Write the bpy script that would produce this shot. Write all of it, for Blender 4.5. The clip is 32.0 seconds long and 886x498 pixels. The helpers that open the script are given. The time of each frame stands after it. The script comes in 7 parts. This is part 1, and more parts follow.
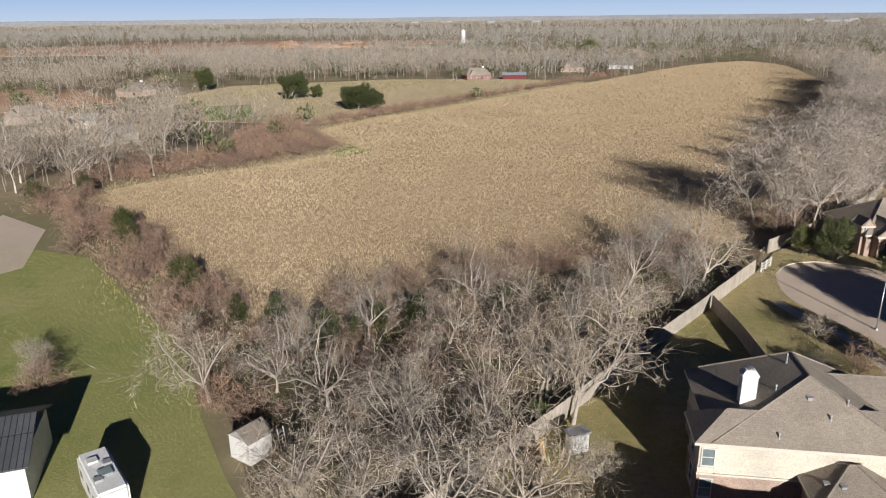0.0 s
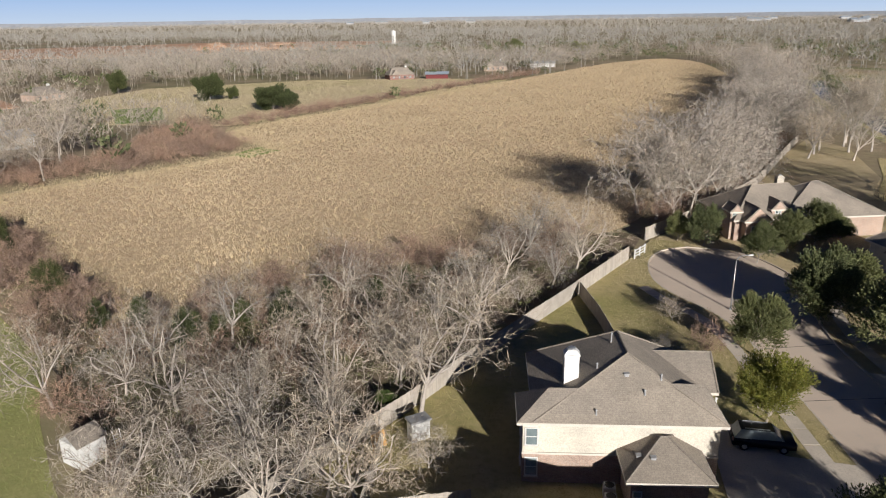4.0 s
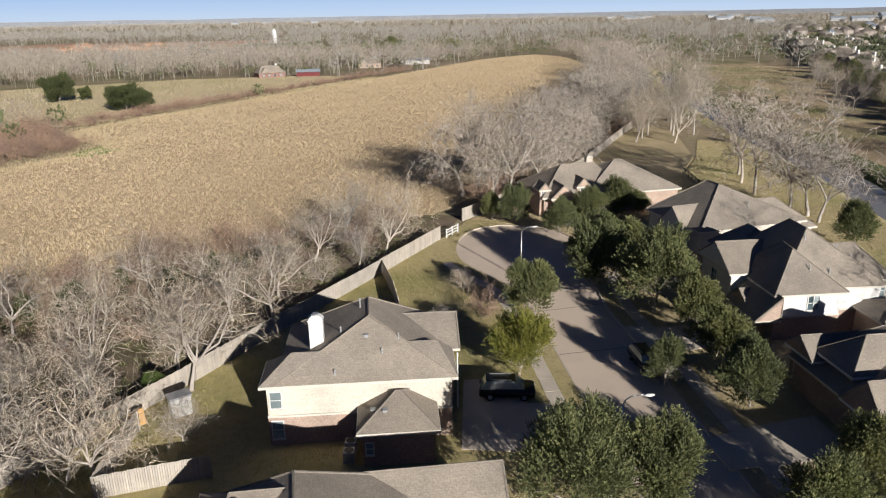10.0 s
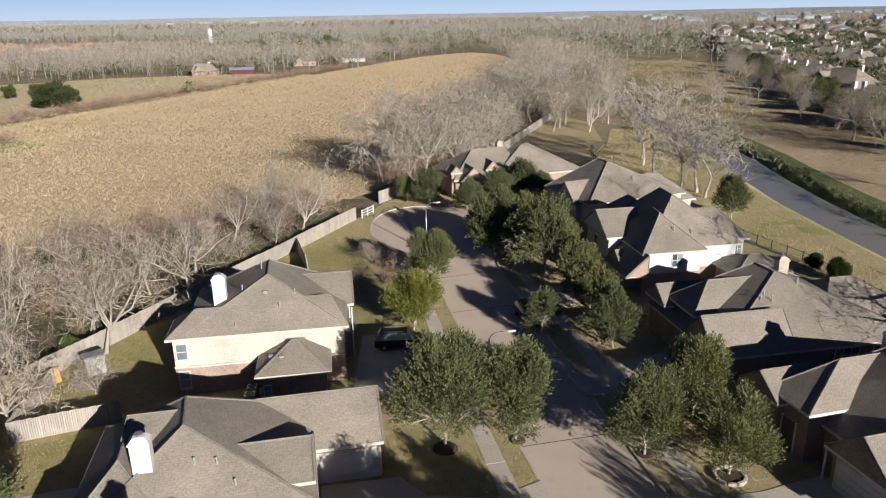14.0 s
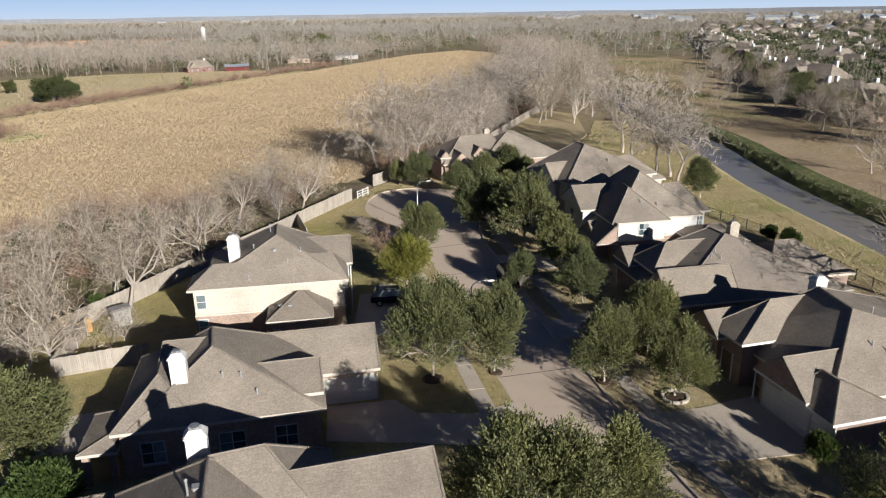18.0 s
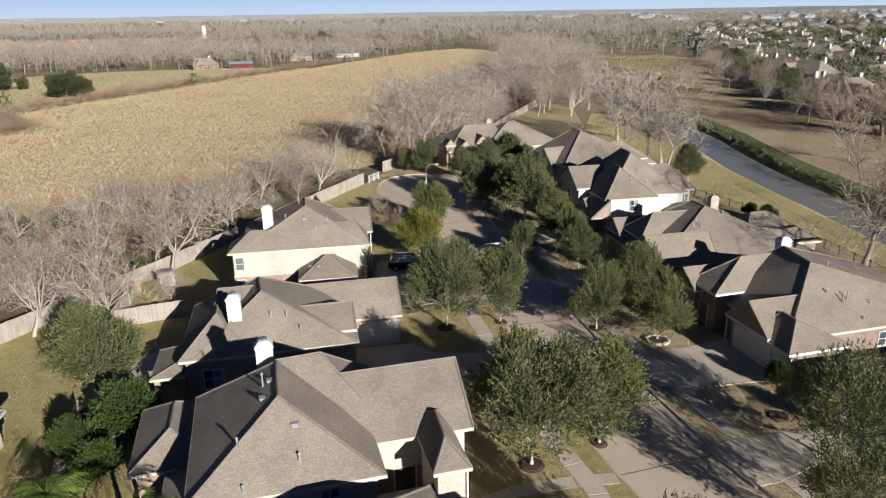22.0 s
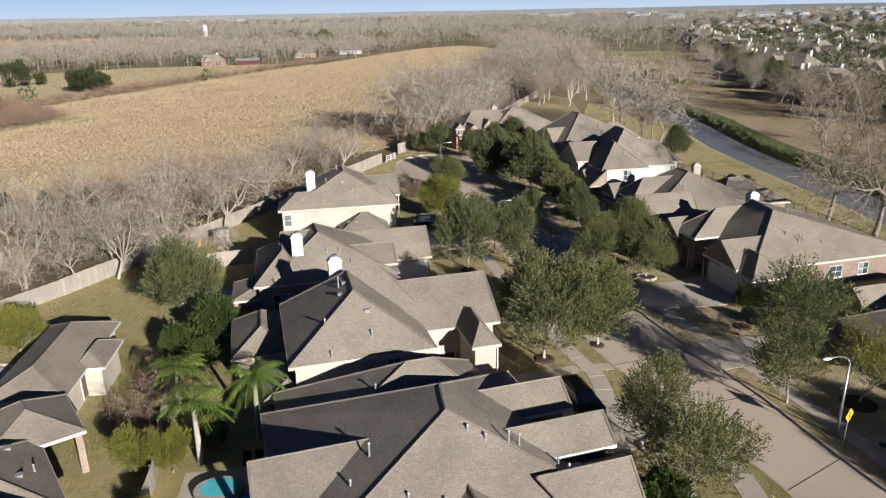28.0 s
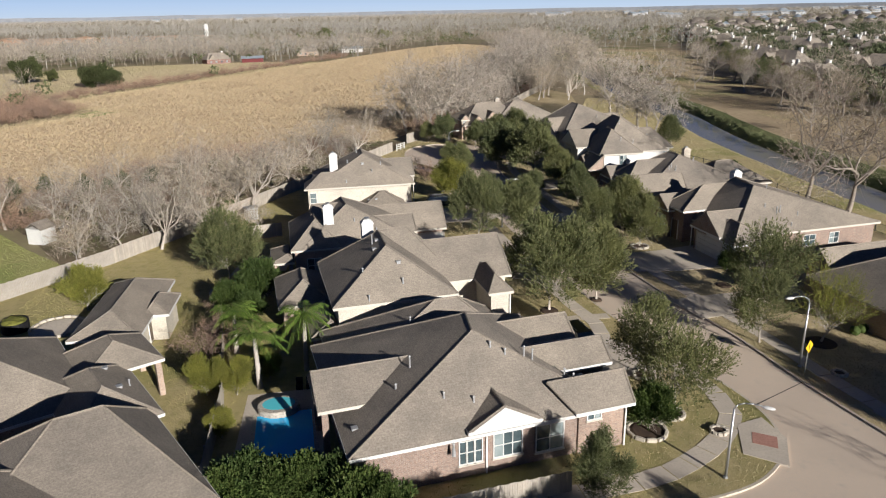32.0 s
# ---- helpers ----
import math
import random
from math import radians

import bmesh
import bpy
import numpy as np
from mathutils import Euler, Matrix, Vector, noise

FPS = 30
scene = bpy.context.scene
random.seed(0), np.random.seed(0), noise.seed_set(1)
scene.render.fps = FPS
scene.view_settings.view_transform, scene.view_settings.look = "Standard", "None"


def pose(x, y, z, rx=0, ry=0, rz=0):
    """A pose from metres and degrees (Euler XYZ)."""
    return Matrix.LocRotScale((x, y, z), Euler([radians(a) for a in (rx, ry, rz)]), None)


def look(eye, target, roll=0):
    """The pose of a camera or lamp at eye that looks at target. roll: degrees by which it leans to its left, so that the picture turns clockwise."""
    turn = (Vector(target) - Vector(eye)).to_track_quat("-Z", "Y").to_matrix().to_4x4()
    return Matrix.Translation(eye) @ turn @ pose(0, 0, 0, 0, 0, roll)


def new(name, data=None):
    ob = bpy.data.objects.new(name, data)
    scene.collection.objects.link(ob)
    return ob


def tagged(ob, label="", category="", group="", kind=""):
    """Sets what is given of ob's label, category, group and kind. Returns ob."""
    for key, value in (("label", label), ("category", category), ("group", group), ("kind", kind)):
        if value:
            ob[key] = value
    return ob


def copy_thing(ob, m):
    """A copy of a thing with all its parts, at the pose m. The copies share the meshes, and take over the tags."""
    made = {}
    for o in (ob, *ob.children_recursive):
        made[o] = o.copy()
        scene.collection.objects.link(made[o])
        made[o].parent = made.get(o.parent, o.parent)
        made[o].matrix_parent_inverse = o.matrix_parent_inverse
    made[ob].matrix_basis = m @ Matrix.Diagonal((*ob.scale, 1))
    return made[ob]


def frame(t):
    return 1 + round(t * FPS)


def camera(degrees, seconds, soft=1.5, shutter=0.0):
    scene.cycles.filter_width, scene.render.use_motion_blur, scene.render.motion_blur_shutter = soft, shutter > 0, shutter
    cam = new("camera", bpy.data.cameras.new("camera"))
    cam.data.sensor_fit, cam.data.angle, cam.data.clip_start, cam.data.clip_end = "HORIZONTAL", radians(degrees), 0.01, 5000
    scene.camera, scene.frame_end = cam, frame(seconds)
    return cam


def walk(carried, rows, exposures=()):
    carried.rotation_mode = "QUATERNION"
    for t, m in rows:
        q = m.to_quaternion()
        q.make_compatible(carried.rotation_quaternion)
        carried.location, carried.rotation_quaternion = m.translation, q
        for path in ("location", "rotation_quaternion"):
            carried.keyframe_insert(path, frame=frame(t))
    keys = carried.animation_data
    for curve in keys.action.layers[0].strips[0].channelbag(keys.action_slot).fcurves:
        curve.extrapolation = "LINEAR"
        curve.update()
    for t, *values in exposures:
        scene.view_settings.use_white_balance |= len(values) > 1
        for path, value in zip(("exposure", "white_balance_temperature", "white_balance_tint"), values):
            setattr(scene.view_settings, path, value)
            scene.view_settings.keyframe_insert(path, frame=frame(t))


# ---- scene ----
# camera and its walk
cam = camera(63.9, 32.0, soft=1.15)
PATH = [
    (0, (-17.531, -1.515, 32.907), (-17.932, 0.343, 32.283), -0.6),
    (1, (-15.439, -1.22, 32.728), (-15.795, 0.646, 32.103), -0.7),
    (2, (-13.327, -0.886, 32.505), (-13.641, 0.988, 31.88), -0.7),
    (3, (-11.217, -0.678, 32.29), (-11.495, 1.201, 31.665), -0.7),
    (3.5, (-10.149, -0.618, 32.211), (-10.411, 1.264, 31.587), -0.8),
    (5.5, (-5.887, -0.454, 31.716), (-6.077, 1.437, 31.092), -0.9),
    (6, (-4.853, -0.554, 31.659), (-5.022, 1.338, 31.033), -0.9),
    (7, (-2.703, -0.851, 31.453), (-2.829, 1.044, 30.828), -1.0),
    (8, (-0.672, -1.219, 31.077), (-0.751, 0.68, 30.453), -1.0),
    (9, (1.29, -1.885, 30.82), (1.264, 0.014, 30.194), -1.0),
    (10, (3.052, -2.812, 30.496), (3.08, -0.913, 29.868), -1.0),
    (11, (4.791, -4.199, 30.151), (4.883, -2.303, 29.521), -1.0),
    (12, (6.111, -5.967, 29.88), (6.259, -4.075, 29.249), -1.0),
    (13, (7.005, -7.9, 29.577), (7.172, -6.01, 28.945), -1.1),
    (14, (7.557, -10.023, 29.333), (7.732, -8.133, 28.703), -1.0),
    (14.5, (7.691, -11.093, 29.245), (7.87, -9.203, 28.616), -1.1),
    (16.5, (7.562, -15.326, 28.899), (7.753, -13.438, 28.269), -1.0),
    (17, (7.415, -16.41, 28.809), (7.608, -14.522, 28.179), -1.0),
    (18, (7.081, -18.623, 28.58), (7.277, -16.735, 27.948), -0.9),
    (19, (6.583, -20.821, 28.434), (6.782, -18.934, 27.802), -0.9),
    (20, (5.97, -23.098, 28.311), (6.171, -21.212, 27.678), -0.9),
    (21, (5.397, -25.223, 28.251), (5.598, -23.336, 27.619), -0.9),
    (22, (4.739, -27.323, 28.161), (4.941, -25.436, 27.527), -0.9),
    (23, (3.989, -29.482, 28.11), (4.193, -27.595, 27.478), -1.0),
    (24, (3.328, -31.621, 27.973), (3.531, -29.735, 27.342), -1.0),
    (25, (2.669, -33.656, 27.824), (2.872, -31.77, 27.19), -1.0),
    (25.5, (2.332, -34.686, 27.718), (2.536, -32.801, 27.083), -1.1),
    (27.5, (0.967, -38.819, 27.417), (1.175, -36.934, 26.781), -1.1),
    (28, (0.617, -39.857, 27.312), (0.826, -37.972, 26.676), -1.1),
    (29, (-0.091, -41.967, 27.24), (0.12, -40.082, 26.604), -1.1),
    (30, (-0.83, -44.145, 27.168), (-0.618, -42.261, 26.532), -1.1),
    (31, (-1.521, -46.288, 27.015), (-1.307, -44.404, 26.379), -1.1),
    (32, (-2.234, -48.307, 26.898), (-2.019, -46.424, 26.261), -1.1),
]
walk(cam, [(t, look(eye, target, roll)) for t, eye, target, roll in PATH], exposures=((0, 0.5, 6100, 11), (10, 0.62, 6100, 10), (26, 0.63, 6100, 10), (32, 0.59, 6100, 10)))

# daylight: low winter sun behind the camera, clear sky
SUN_EL, SUN_AZ = 17.8, 154.0
world = bpy.data.worlds.new("sky")
scene.world = world
world.use_nodes = True
wn = world.node_tree
for n in list(wn.nodes):
    wn.nodes.remove(n)
sky = wn.nodes.new("ShaderNodeTexSky")
sky.sky_type = "NISHITA"
sky.sun_disc = False
sky.sun_elevation, sky.sun_rotation = radians(SUN_EL), radians(SUN_AZ)
sky.air_density, sky.dust_density, sky.ozone_density = 0.8, 0.0, 4.0
bg = wn.nodes.new("ShaderNodeBackground")
bg.inputs["Strength"].default_value = 0.0165
wo = wn.nodes.new("ShaderNodeOutputWorld")
tint = wn.nodes.new("ShaderNodeMix")
tint.data_type, tint.blend_type = "RGBA", "MULTIPLY"
tint.inputs[0].default_value = 1.0
tint.inputs[7].default_value = (0.86, 0.92, 1.25, 1)
wn.links.new(sky.outputs[0], tint.inputs[6])
wn.links.new(tint.outputs[2], bg.inputs[0])
wn.links.new(bg.outputs[0], wo.inputs[0])
sun = new("sun", bpy.data.lights.new("sun", "SUN"))
sun.data.energy, sun.data.angle, sun.data.color = 5.0, radians(0.5), (1.0, 0.93, 0.83)
_d = Vector((math.sin(radians(SUN_AZ)) * math.cos(radians(SUN_EL)), math.cos(radians(SUN_AZ)) * math.cos(radians(SUN_EL)), math.sin(radians(SUN_EL))))
sun.matrix_world = look(_d * 100, (0, 0, 0))

# ---- materials ----
def nodes_of(name):
    m = bpy.data.materials.new(name)
    m.use_nodes = True
    nt = m.node_tree
    return m, nt, nt.nodes["Principled BSDF"]


def ramp(nt, fac, stops):
    r = nt.nodes.new("ShaderNodeValToRGB")
    e = r.color_ramp.elements
    while len(e) < len(stops):
        e.new(0.5)
    for k, (p, c) in enumerate(stops):
        e[k].position, e[k].color = p, (*c, 1)
    nt.links.new(fac, r.inputs[0])
    return r.outputs[0]


def pos(nt, scale=(1, 1, 1)):
    g = nt.nodes.new("ShaderNodeNewGeometry")
    mp = nt.nodes.new("ShaderNodeMapping")
    mp.inputs["Scale"].default_value = scale
    nt.links.new(g.outputs["Position"], mp.inputs[0])
    return mp.outputs[0]


def noi(nt, vec, scale, detail=5, rough=0.6):
    n = nt.nodes.new("ShaderNodeTexNoise")
    n.inputs["Scale"].default_value, n.inputs["Detail"].default_value, n.inputs["Roughness"].default_value = scale, detail, rough
    nt.links.new(vec, n.inputs["Vector"])
    return n.outputs["Fac"]


def mix(nt, fac, a, b, mode="MIX"):
    m = nt.nodes.new("ShaderNodeMix")
    m.data_type, m.blend_type = "RGBA", mode
    for sock, v in ((m.inputs[0], fac), (m.inputs[6], a), (m.inputs[7], b)):
        if isinstance(v, (int, float)):
            sock.default_value = v
        elif isinstance(v, tuple):
            sock.default_value = (*v, 1)
        else:
            nt.links.new(v, sock)
    return m.outputs[2]


def bump(nt, bsdf, height, strength, dist=0.05):
    b = nt.nodes.new("ShaderNodeBump")
    b.inputs["Strength"].default_value, b.inputs["Distance"].default_value = strength, dist
    nt.links.new(height, b.inputs["Height"])
    nt.links.new(b.outputs[0], bsdf.inputs["Normal"])


def plain(name, c1, c2, fine=8.0, coarse=0.4, rough=0.85, bmp=0.15, metal=0.0, vary=0.0):
    """Two-scale mottled surface; vary adds a per-object difference in brightness."""
    m, nt, b = nodes_of(name)
    p = pos(nt)
    a = ramp(nt, noi(nt, p, coarse, 4), [(0.35, c1), (0.65, c2)])
    f = noi(nt, p, fine, 6)
    dark = tuple(0.72 * v for v in c1)
    col = mix(nt, ramp(nt, f, [(0.45, (0, 0, 0)), (0.75, (1, 1, 1))]), a, dark)
    if vary:
        o = nt.nodes.new("ShaderNodeObjectInfo")
        col = mix(nt, 1.0, col, ramp(nt, o.outputs["Random"], [(0, (1 - vary,) * 3), (1, (1 + vary * 0.6, 1 + vary * 0.45, 1 + vary * 0.2))]), "MULTIPLY")
    nt.links.new(col, b.inputs["Base Color"])
    b.inputs["Roughness"].default_value, b.inputs["Metallic"].default_value = rough, metal
    b.inputs["Specular IOR Level"].default_value = 0.3
    if bmp:
        bump(nt, b, f, bmp)
    return m


def leafy(name, stops, rough=0.7, transl=0.0):
    """Foliage or twigs: a colour per piece, and a slight difference from plant to plant."""
    m, nt, b = nodes_of(name)
    g = nt.nodes.new("ShaderNodeNewGeometry")
    o = nt.nodes.new("ShaderNodeObjectInfo")
    col = ramp(nt, g.outputs["Random Per Island"], stops)
    big = ramp(nt, noi(nt, pos(nt), 0.7, 2), [(0.3, (0.72, 0.72, 0.75)), (0.7, (1.2, 1.18, 1.05))])
    col = mix(nt, 1.0, col, big, "MULTIPLY")
    col = mix(nt, 1.0, col, ramp(nt, o.outputs["Random"], [(0, (0.82, 0.85, 0.86)), (1, (1.15, 1.1, 1.0))]), "MULTIPLY")
    nt.links.new(col, b.inputs["Base Color"])
    b.inputs["Roughness"].default_value = rough
    b.inputs["Specular IOR Level"].default_value = 0.1
    if transl:
        tr, mx = nt.nodes.new("ShaderNodeBsdfTranslucent"), nt.nodes.new("ShaderNodeMixShader")
        nt.links.new(col, tr.inputs[0])
        mx.inputs[0].default_value = transl
        nt.links.new(b.outputs[0], mx.inputs[1])
        nt.links.new(tr.outputs[0], mx.inputs[2])
        nt.links.new(mx.outputs[0], nt.nodes["Material Output"].inputs[0])
    return m


def tiled(name, c1, c2, mortar, w, h, msize, rough=0.85, bmp=0.4, offset=0.5, grit=0.0):
    """Courses of pieces in metres, laid by the mesh's own UVs."""
    m, nt, b = nodes_of(name)
    uv = nt.nodes.new("ShaderNodeTexCoord")
    br = nt.nodes.new("ShaderNodeTexBrick")
    br.offset = offset
    for k, v in (("Color1", c1), ("Color2", c2), ("Mortar", mortar)):
        br.inputs[k].default_value = (*v, 1)
    br.inputs["Scale"].default_value = 1
    br.inputs["Mortar Size"].default_value = msize
    br.inputs["Brick Width"].default_value, br.inputs["Row Height"].default_value = w, h
    br.inputs["Bias"].default_value = 0.0
    nt.links.new(uv.outputs["UV"], br.inputs["Vector"])
    p = pos(nt)
    st = ramp(nt, noi(nt, p, 0.35, 5), [(0.3, (0.8, 0.8, 0.8)), (0.7, (1.15, 1.13, 1.1))])
    col = mix(nt, 1.0, br.outputs["Color"], st, "MULTIPLY")
    col = mix(nt, 1.0, col, ramp(nt, noi(nt, p, 9, 4), [(0.35, (0.82, 0.82, 0.82)), (0.65, (1.12, 1.12, 1.12))]), "MULTIPLY")
    o = nt.nodes.new("ShaderNodeObjectInfo")
    col = mix(nt, 1.0, col, ramp(nt, o.outputs["Random"], [(0, (0.93, 0.93, 0.94)), (1, (1.07, 1.06, 1.04))]), "MULTIPLY")
    nt.links.new(col, b.inputs["Base Color"])
    b.inputs["Roughness"].default_value = rough
    b.inputs["Specular IOR Level"].default_value = 0.25
    inv = nt.nodes.new("ShaderNodeMath")
    inv.operation = "SUBTRACT"
    inv.inputs[0].default_value = 1
    nt.links.new(br.outputs["Fac"], inv.inputs[1])
    ad = nt.nodes.new("ShaderNodeMath")
    ad.operation = "MULTIPLY_ADD"
    ad.inputs[1].default_value = grit
    nt.links.new(noi(nt, p, 30, 3), ad.inputs[0])
    nt.links.new(inv.outputs[0], ad.inputs[2])
    bump(nt, b, ad.outputs[0], bmp, 0.02)
    return m


def ground_mat(name, layers, rough=0.95, bmp=0.5):
    """layers: first colour, then (colour, noise scale, low, high) laid over it, broad to fine."""
    m, nt, b = nodes_of(name)
    p = pos(nt)
    col, last = layers[0], None
    for c, s, lo, hi in layers[1:]:
        last = noi(nt, p, s, 6, 0.62)
        col = mix(nt, ramp(nt, last, [(lo, (0, 0, 0)), (hi, (1, 1, 1))]), col, c)
    nt.links.new(col, b.inputs["Base Color"])
    b.inputs["Roughness"].default_value = rough
    b.inputs["Specular IOR Level"].default_value = 0.15
    bump(nt, b, last, bmp, 0.12)
    return m


SHINGLE = tiled("weathered_shingle", (0.298, 0.26, 0.217), (0.264, 0.23, 0.192), (0.225, 0.196, 0.165), 0.32, 0.145, 0.006, 0.95, 0.7, grit=2.6)
SHINGLE_DARK = tiled("dark_metal_roof", (0.07, 0.075, 0.085), (0.06, 0.065, 0.075), (0.02, 0.02, 0.022), 0.42, 40, 0.03, 0.45, 0.8, 0)
BRICK = tiled("tan_brick", (0.46, 0.325, 0.25), (0.34, 0.235, 0.185), (0.42, 0.38, 0.33), 0.23, 0.077, 0.010, 0.9, 0.5)
BRICK_BROWN = tiled("brown_brick", (0.34, 0.235, 0.185), (0.235, 0.165, 0.135), (0.36, 0.32, 0.28), 0.23, 0.077, 0.010, 0.9, 0.5)
BRICK_RED = tiled("red_brick", (0.26, 0.12, 0.09), (0.19, 0.085, 0.07), (0.33, 0.29, 0.26), 0.23, 0.077, 0.010, 0.9, 0.5)
STONE = tiled("pale_stone", (0.55, 0.5, 0.42), (0.42, 0.38, 0.32), (0.33, 0.3, 0.26), 0.5, 0.22, 0.015, 0.9, 0.6)
SIDING = tiled("cream_siding", (0.60, 0.55, 0.46), (0.565, 0.52, 0.44), (0.55, 0.50, 0.42), 6, 0.19, 0.006, 0.7, 0.3)
WHITE = plain("white_paint", (0.68, 0.67, 0.64), (0.62, 0.605, 0.575), 14, 1.2, 0.6, 0.05)
TRIM = plain("beige_trim", (0.62, 0.57, 0.49), (0.55, 0.5, 0.43), 14, 1.2, 0.6, 0.05)
CONCRETE = plain("worn_concrete", (0.57, 0.495, 0.405), (0.45, 0.39, 0.325), 6, 0.25, 0.9, 0.2)
ROADC = ground_mat("concrete_road", [(0.61, 0.485, 0.375), ((0.50, 0.40, 0.315), 0.09, 0.42, 0.7), ((0.36, 0.32, 0.275), 0.6, 0.58, 0.9), ((0.50, 0.44, 0.37), 22, 0.4, 0.8)], 0.9, 0.12)
ASPHALT_JOINT = plain("tar_joint", (0.06, 0.055, 0.05), (0.08, 0.075, 0.07), 10, 1, 0.8, 0)
CEDAR = plain("weathered_cedar", (0.44, 0.395, 0.34), (0.34, 0.305, 0.26), 9, 0.8, 0.9, 0.3, vary=0.14)
IRON = plain("black_iron", (0.02, 0.02, 0.022), (0.03, 0.03, 0.032), 12, 1, 0.5, 0.05, 0.5)
GALV = plain("galvanised_steel", (0.55, 0.56, 0.57), (0.48, 0.49, 0.50), 12, 1, 0.4, 0.05, 0.8)
LEAD = plain("grey_flashing", (0.35, 0.35, 0.35), (0.42, 0.42, 0.42), 12, 1, 0.5, 0.05, 0.3)
YELLOW = plain("sign_yellow", (0.85, 0.50, 0.02), (0.8, 0.46, 0.02), 12, 1, 0.5, 0)
BARK = plain("grey_bark", (0.53, 0.48, 0.43), (0.34, 0.30, 0.26), 5, 0.6, 0.95, 0.5, vary=0.25)
BARK_DARK = plain("brown_bark", (0.16, 0.125, 0.095), (0.11, 0.088, 0.07), 5, 0.6, 0.95, 0.5, vary=0.2)
TWIG = leafy("grey_twigs", [(0, (0.19, 0.16, 0.138)), (0.5, (0.335, 0.288, 0.25)), (1, (0.53, 0.475, 0.425))], 0.9)
BARK_MID = plain("brown_grey_bark", (0.30, 0.262, 0.225), (0.20, 0.172, 0.147), 5, 0.6, 0.95, 0.5, vary=0.2)
TWIG_MID = leafy("brown_grey_twigs", [(0, (0.14, 0.115, 0.10)), (0.5, (0.255, 0.215, 0.188)), (1, (0.40, 0.35, 0.31))], 0.9)
TWIG_RED = leafy("russet_twigs", [(0, (0.16, 0.105, 0.085)), (0.5, (0.27, 0.185, 0.15)), (1, (0.42, 0.31, 0.255))], 0.9)
OAK_LEAF = leafy("evergreen_oak_leaves", [(0, (0.10, 0.115, 0.052)), (0.5, (0.165, 0.182, 0.085)), (0.85, (0.235, 0.245, 0.125)), (1, (0.29, 0.29, 0.16))], 0.6, 0.3)
YELLOW_LEAF = leafy("yellow_green_leaves", [(0, (0.12, 0.14, 0.03)), (0.5, (0.21, 0.22, 0.055)), (1, (0.32, 0.30, 0.09))], 0.55, 0.3)
GREEN_LEAF = leafy("bright_green_leaves", [(0, (0.035, 0.06, 0.018)), (0.5, (0.065, 0.10, 0.03)), (1, (0.13, 0.165, 0.06))], 0.45, 0.25)
LAWN_BLADE = leafy("winter_grass_blades", [(0, (0.25, 0.24, 0.095)), (0.4, (0.31, 0.28, 0.12)), (0.75, (0.355, 0.305, 0.145)), (1, (0.39, 0.33, 0.17))], 0.9)
STRAW_BLADE = leafy("straw_blades", [(0, (0.24, 0.215, 0.12)), (0.5, (0.39, 0.33, 0.215)), (1, (0.51, 0.44, 0.31))], 0.9)
# distance haze put into the colour: greyer than the nearer woods
FARWOOD_HAZE = leafy("haze_greyed_woods", [(0, (0.20, 0.19, 0.187)), (0.5, (0.275, 0.263, 0.26)), (1, (0.37, 0.36, 0.357))], 0.95)
CEDAR_LEAF = leafy("dark_cedar_foliage", [(0, (0.03, 0.04, 0.018)), (0.5, (0.06, 0.07, 0.03)), (1, (0.11, 0.12, 0.055))], 0.8)
PALM_LEAF = leafy("palm_fronds", [(0, (0.09, 0.16, 0.03)), (0.5, (0.15, 0.235, 0.05)), (1, (0.25, 0.31, 0.085))], 0.4, 0.25)
DRY_GRASS = leafy("dry_stalks", [(0, (0.46, 0.345, 0.225)), (0.5, (0.535, 0.41, 0.275)), (0.85, (0.60, 0.47, 0.33)), (1, (0.45, 0.375, 0.225))], 0.95)
LAWN = ground_mat("winter_lawn", [(0.43, 0.35, 0.175), ((0.26, 0.25, 0.09), 0.05, 0.46, 0.64), ((0.48, 0.385, 0.22), 0.15, 0.48, 0.7), ((0.19, 0.195, 0.065), 1.3, 0.48, 0.85), ((0.24, 0.205, 0.095), 14, 0.4, 0.9)])
LAWN_DRY = ground_mat("straw_lawn", [(0.47, 0.375, 0.225), ((0.36, 0.31, 0.16), 0.06, 0.46, 0.64), ((0.54, 0.435, 0.28), 0.15, 0.48, 0.7), ((0.29, 0.235, 0.135), 1.3, 0.5, 0.85), ((0.33, 0.26, 0.15), 14, 0.4, 0.9)])
FIELD = ground_mat("dry_crop_field", [(0.57, 0.42, 0.265), ((0.46, 0.36, 0.215), 0.012, 0.4, 0.65), ((0.63, 0.475, 0.31), 0.05, 0.45, 0.75), ((0.36, 0.26, 0.155), 0.9, 0.45, 0.75), ((0.57, 0.43, 0.275), 3.0, 0.5, 0.8)], 0.97, 1.0)
EARTH = ground_mat("rough_ground", [(0.30, 0.235, 0.155), ((0.21, 0.20, 0.095), 0.009, 0.42, 0.6), ((0.40, 0.31, 0.205), 0.03, 0.48, 0.7), ((0.22, 0.17, 0.115), 0.5, 0.4, 0.8)], 0.97, 0.6)
LITTER = ground_mat("leaf_litter", [(0.19, 0.145, 0.10), ((0.12, 0.115, 0.055), 0.12, 0.45, 0.62), ((0.10, 0.075, 0.05), 0.5, 0.45, 0.75), ((0.24, 0.18, 0.12), 4, 0.5, 0.8)], 0.97, 0.8)
BANK = ground_mat("green_bank", [(0.11, 0.13, 0.05), ((0.18, 0.17, 0.08), 0.25, 0.45, 0.7), ((0.07, 0.085, 0.03), 1.5, 0.45, 0.75)], 0.97, 1.0)
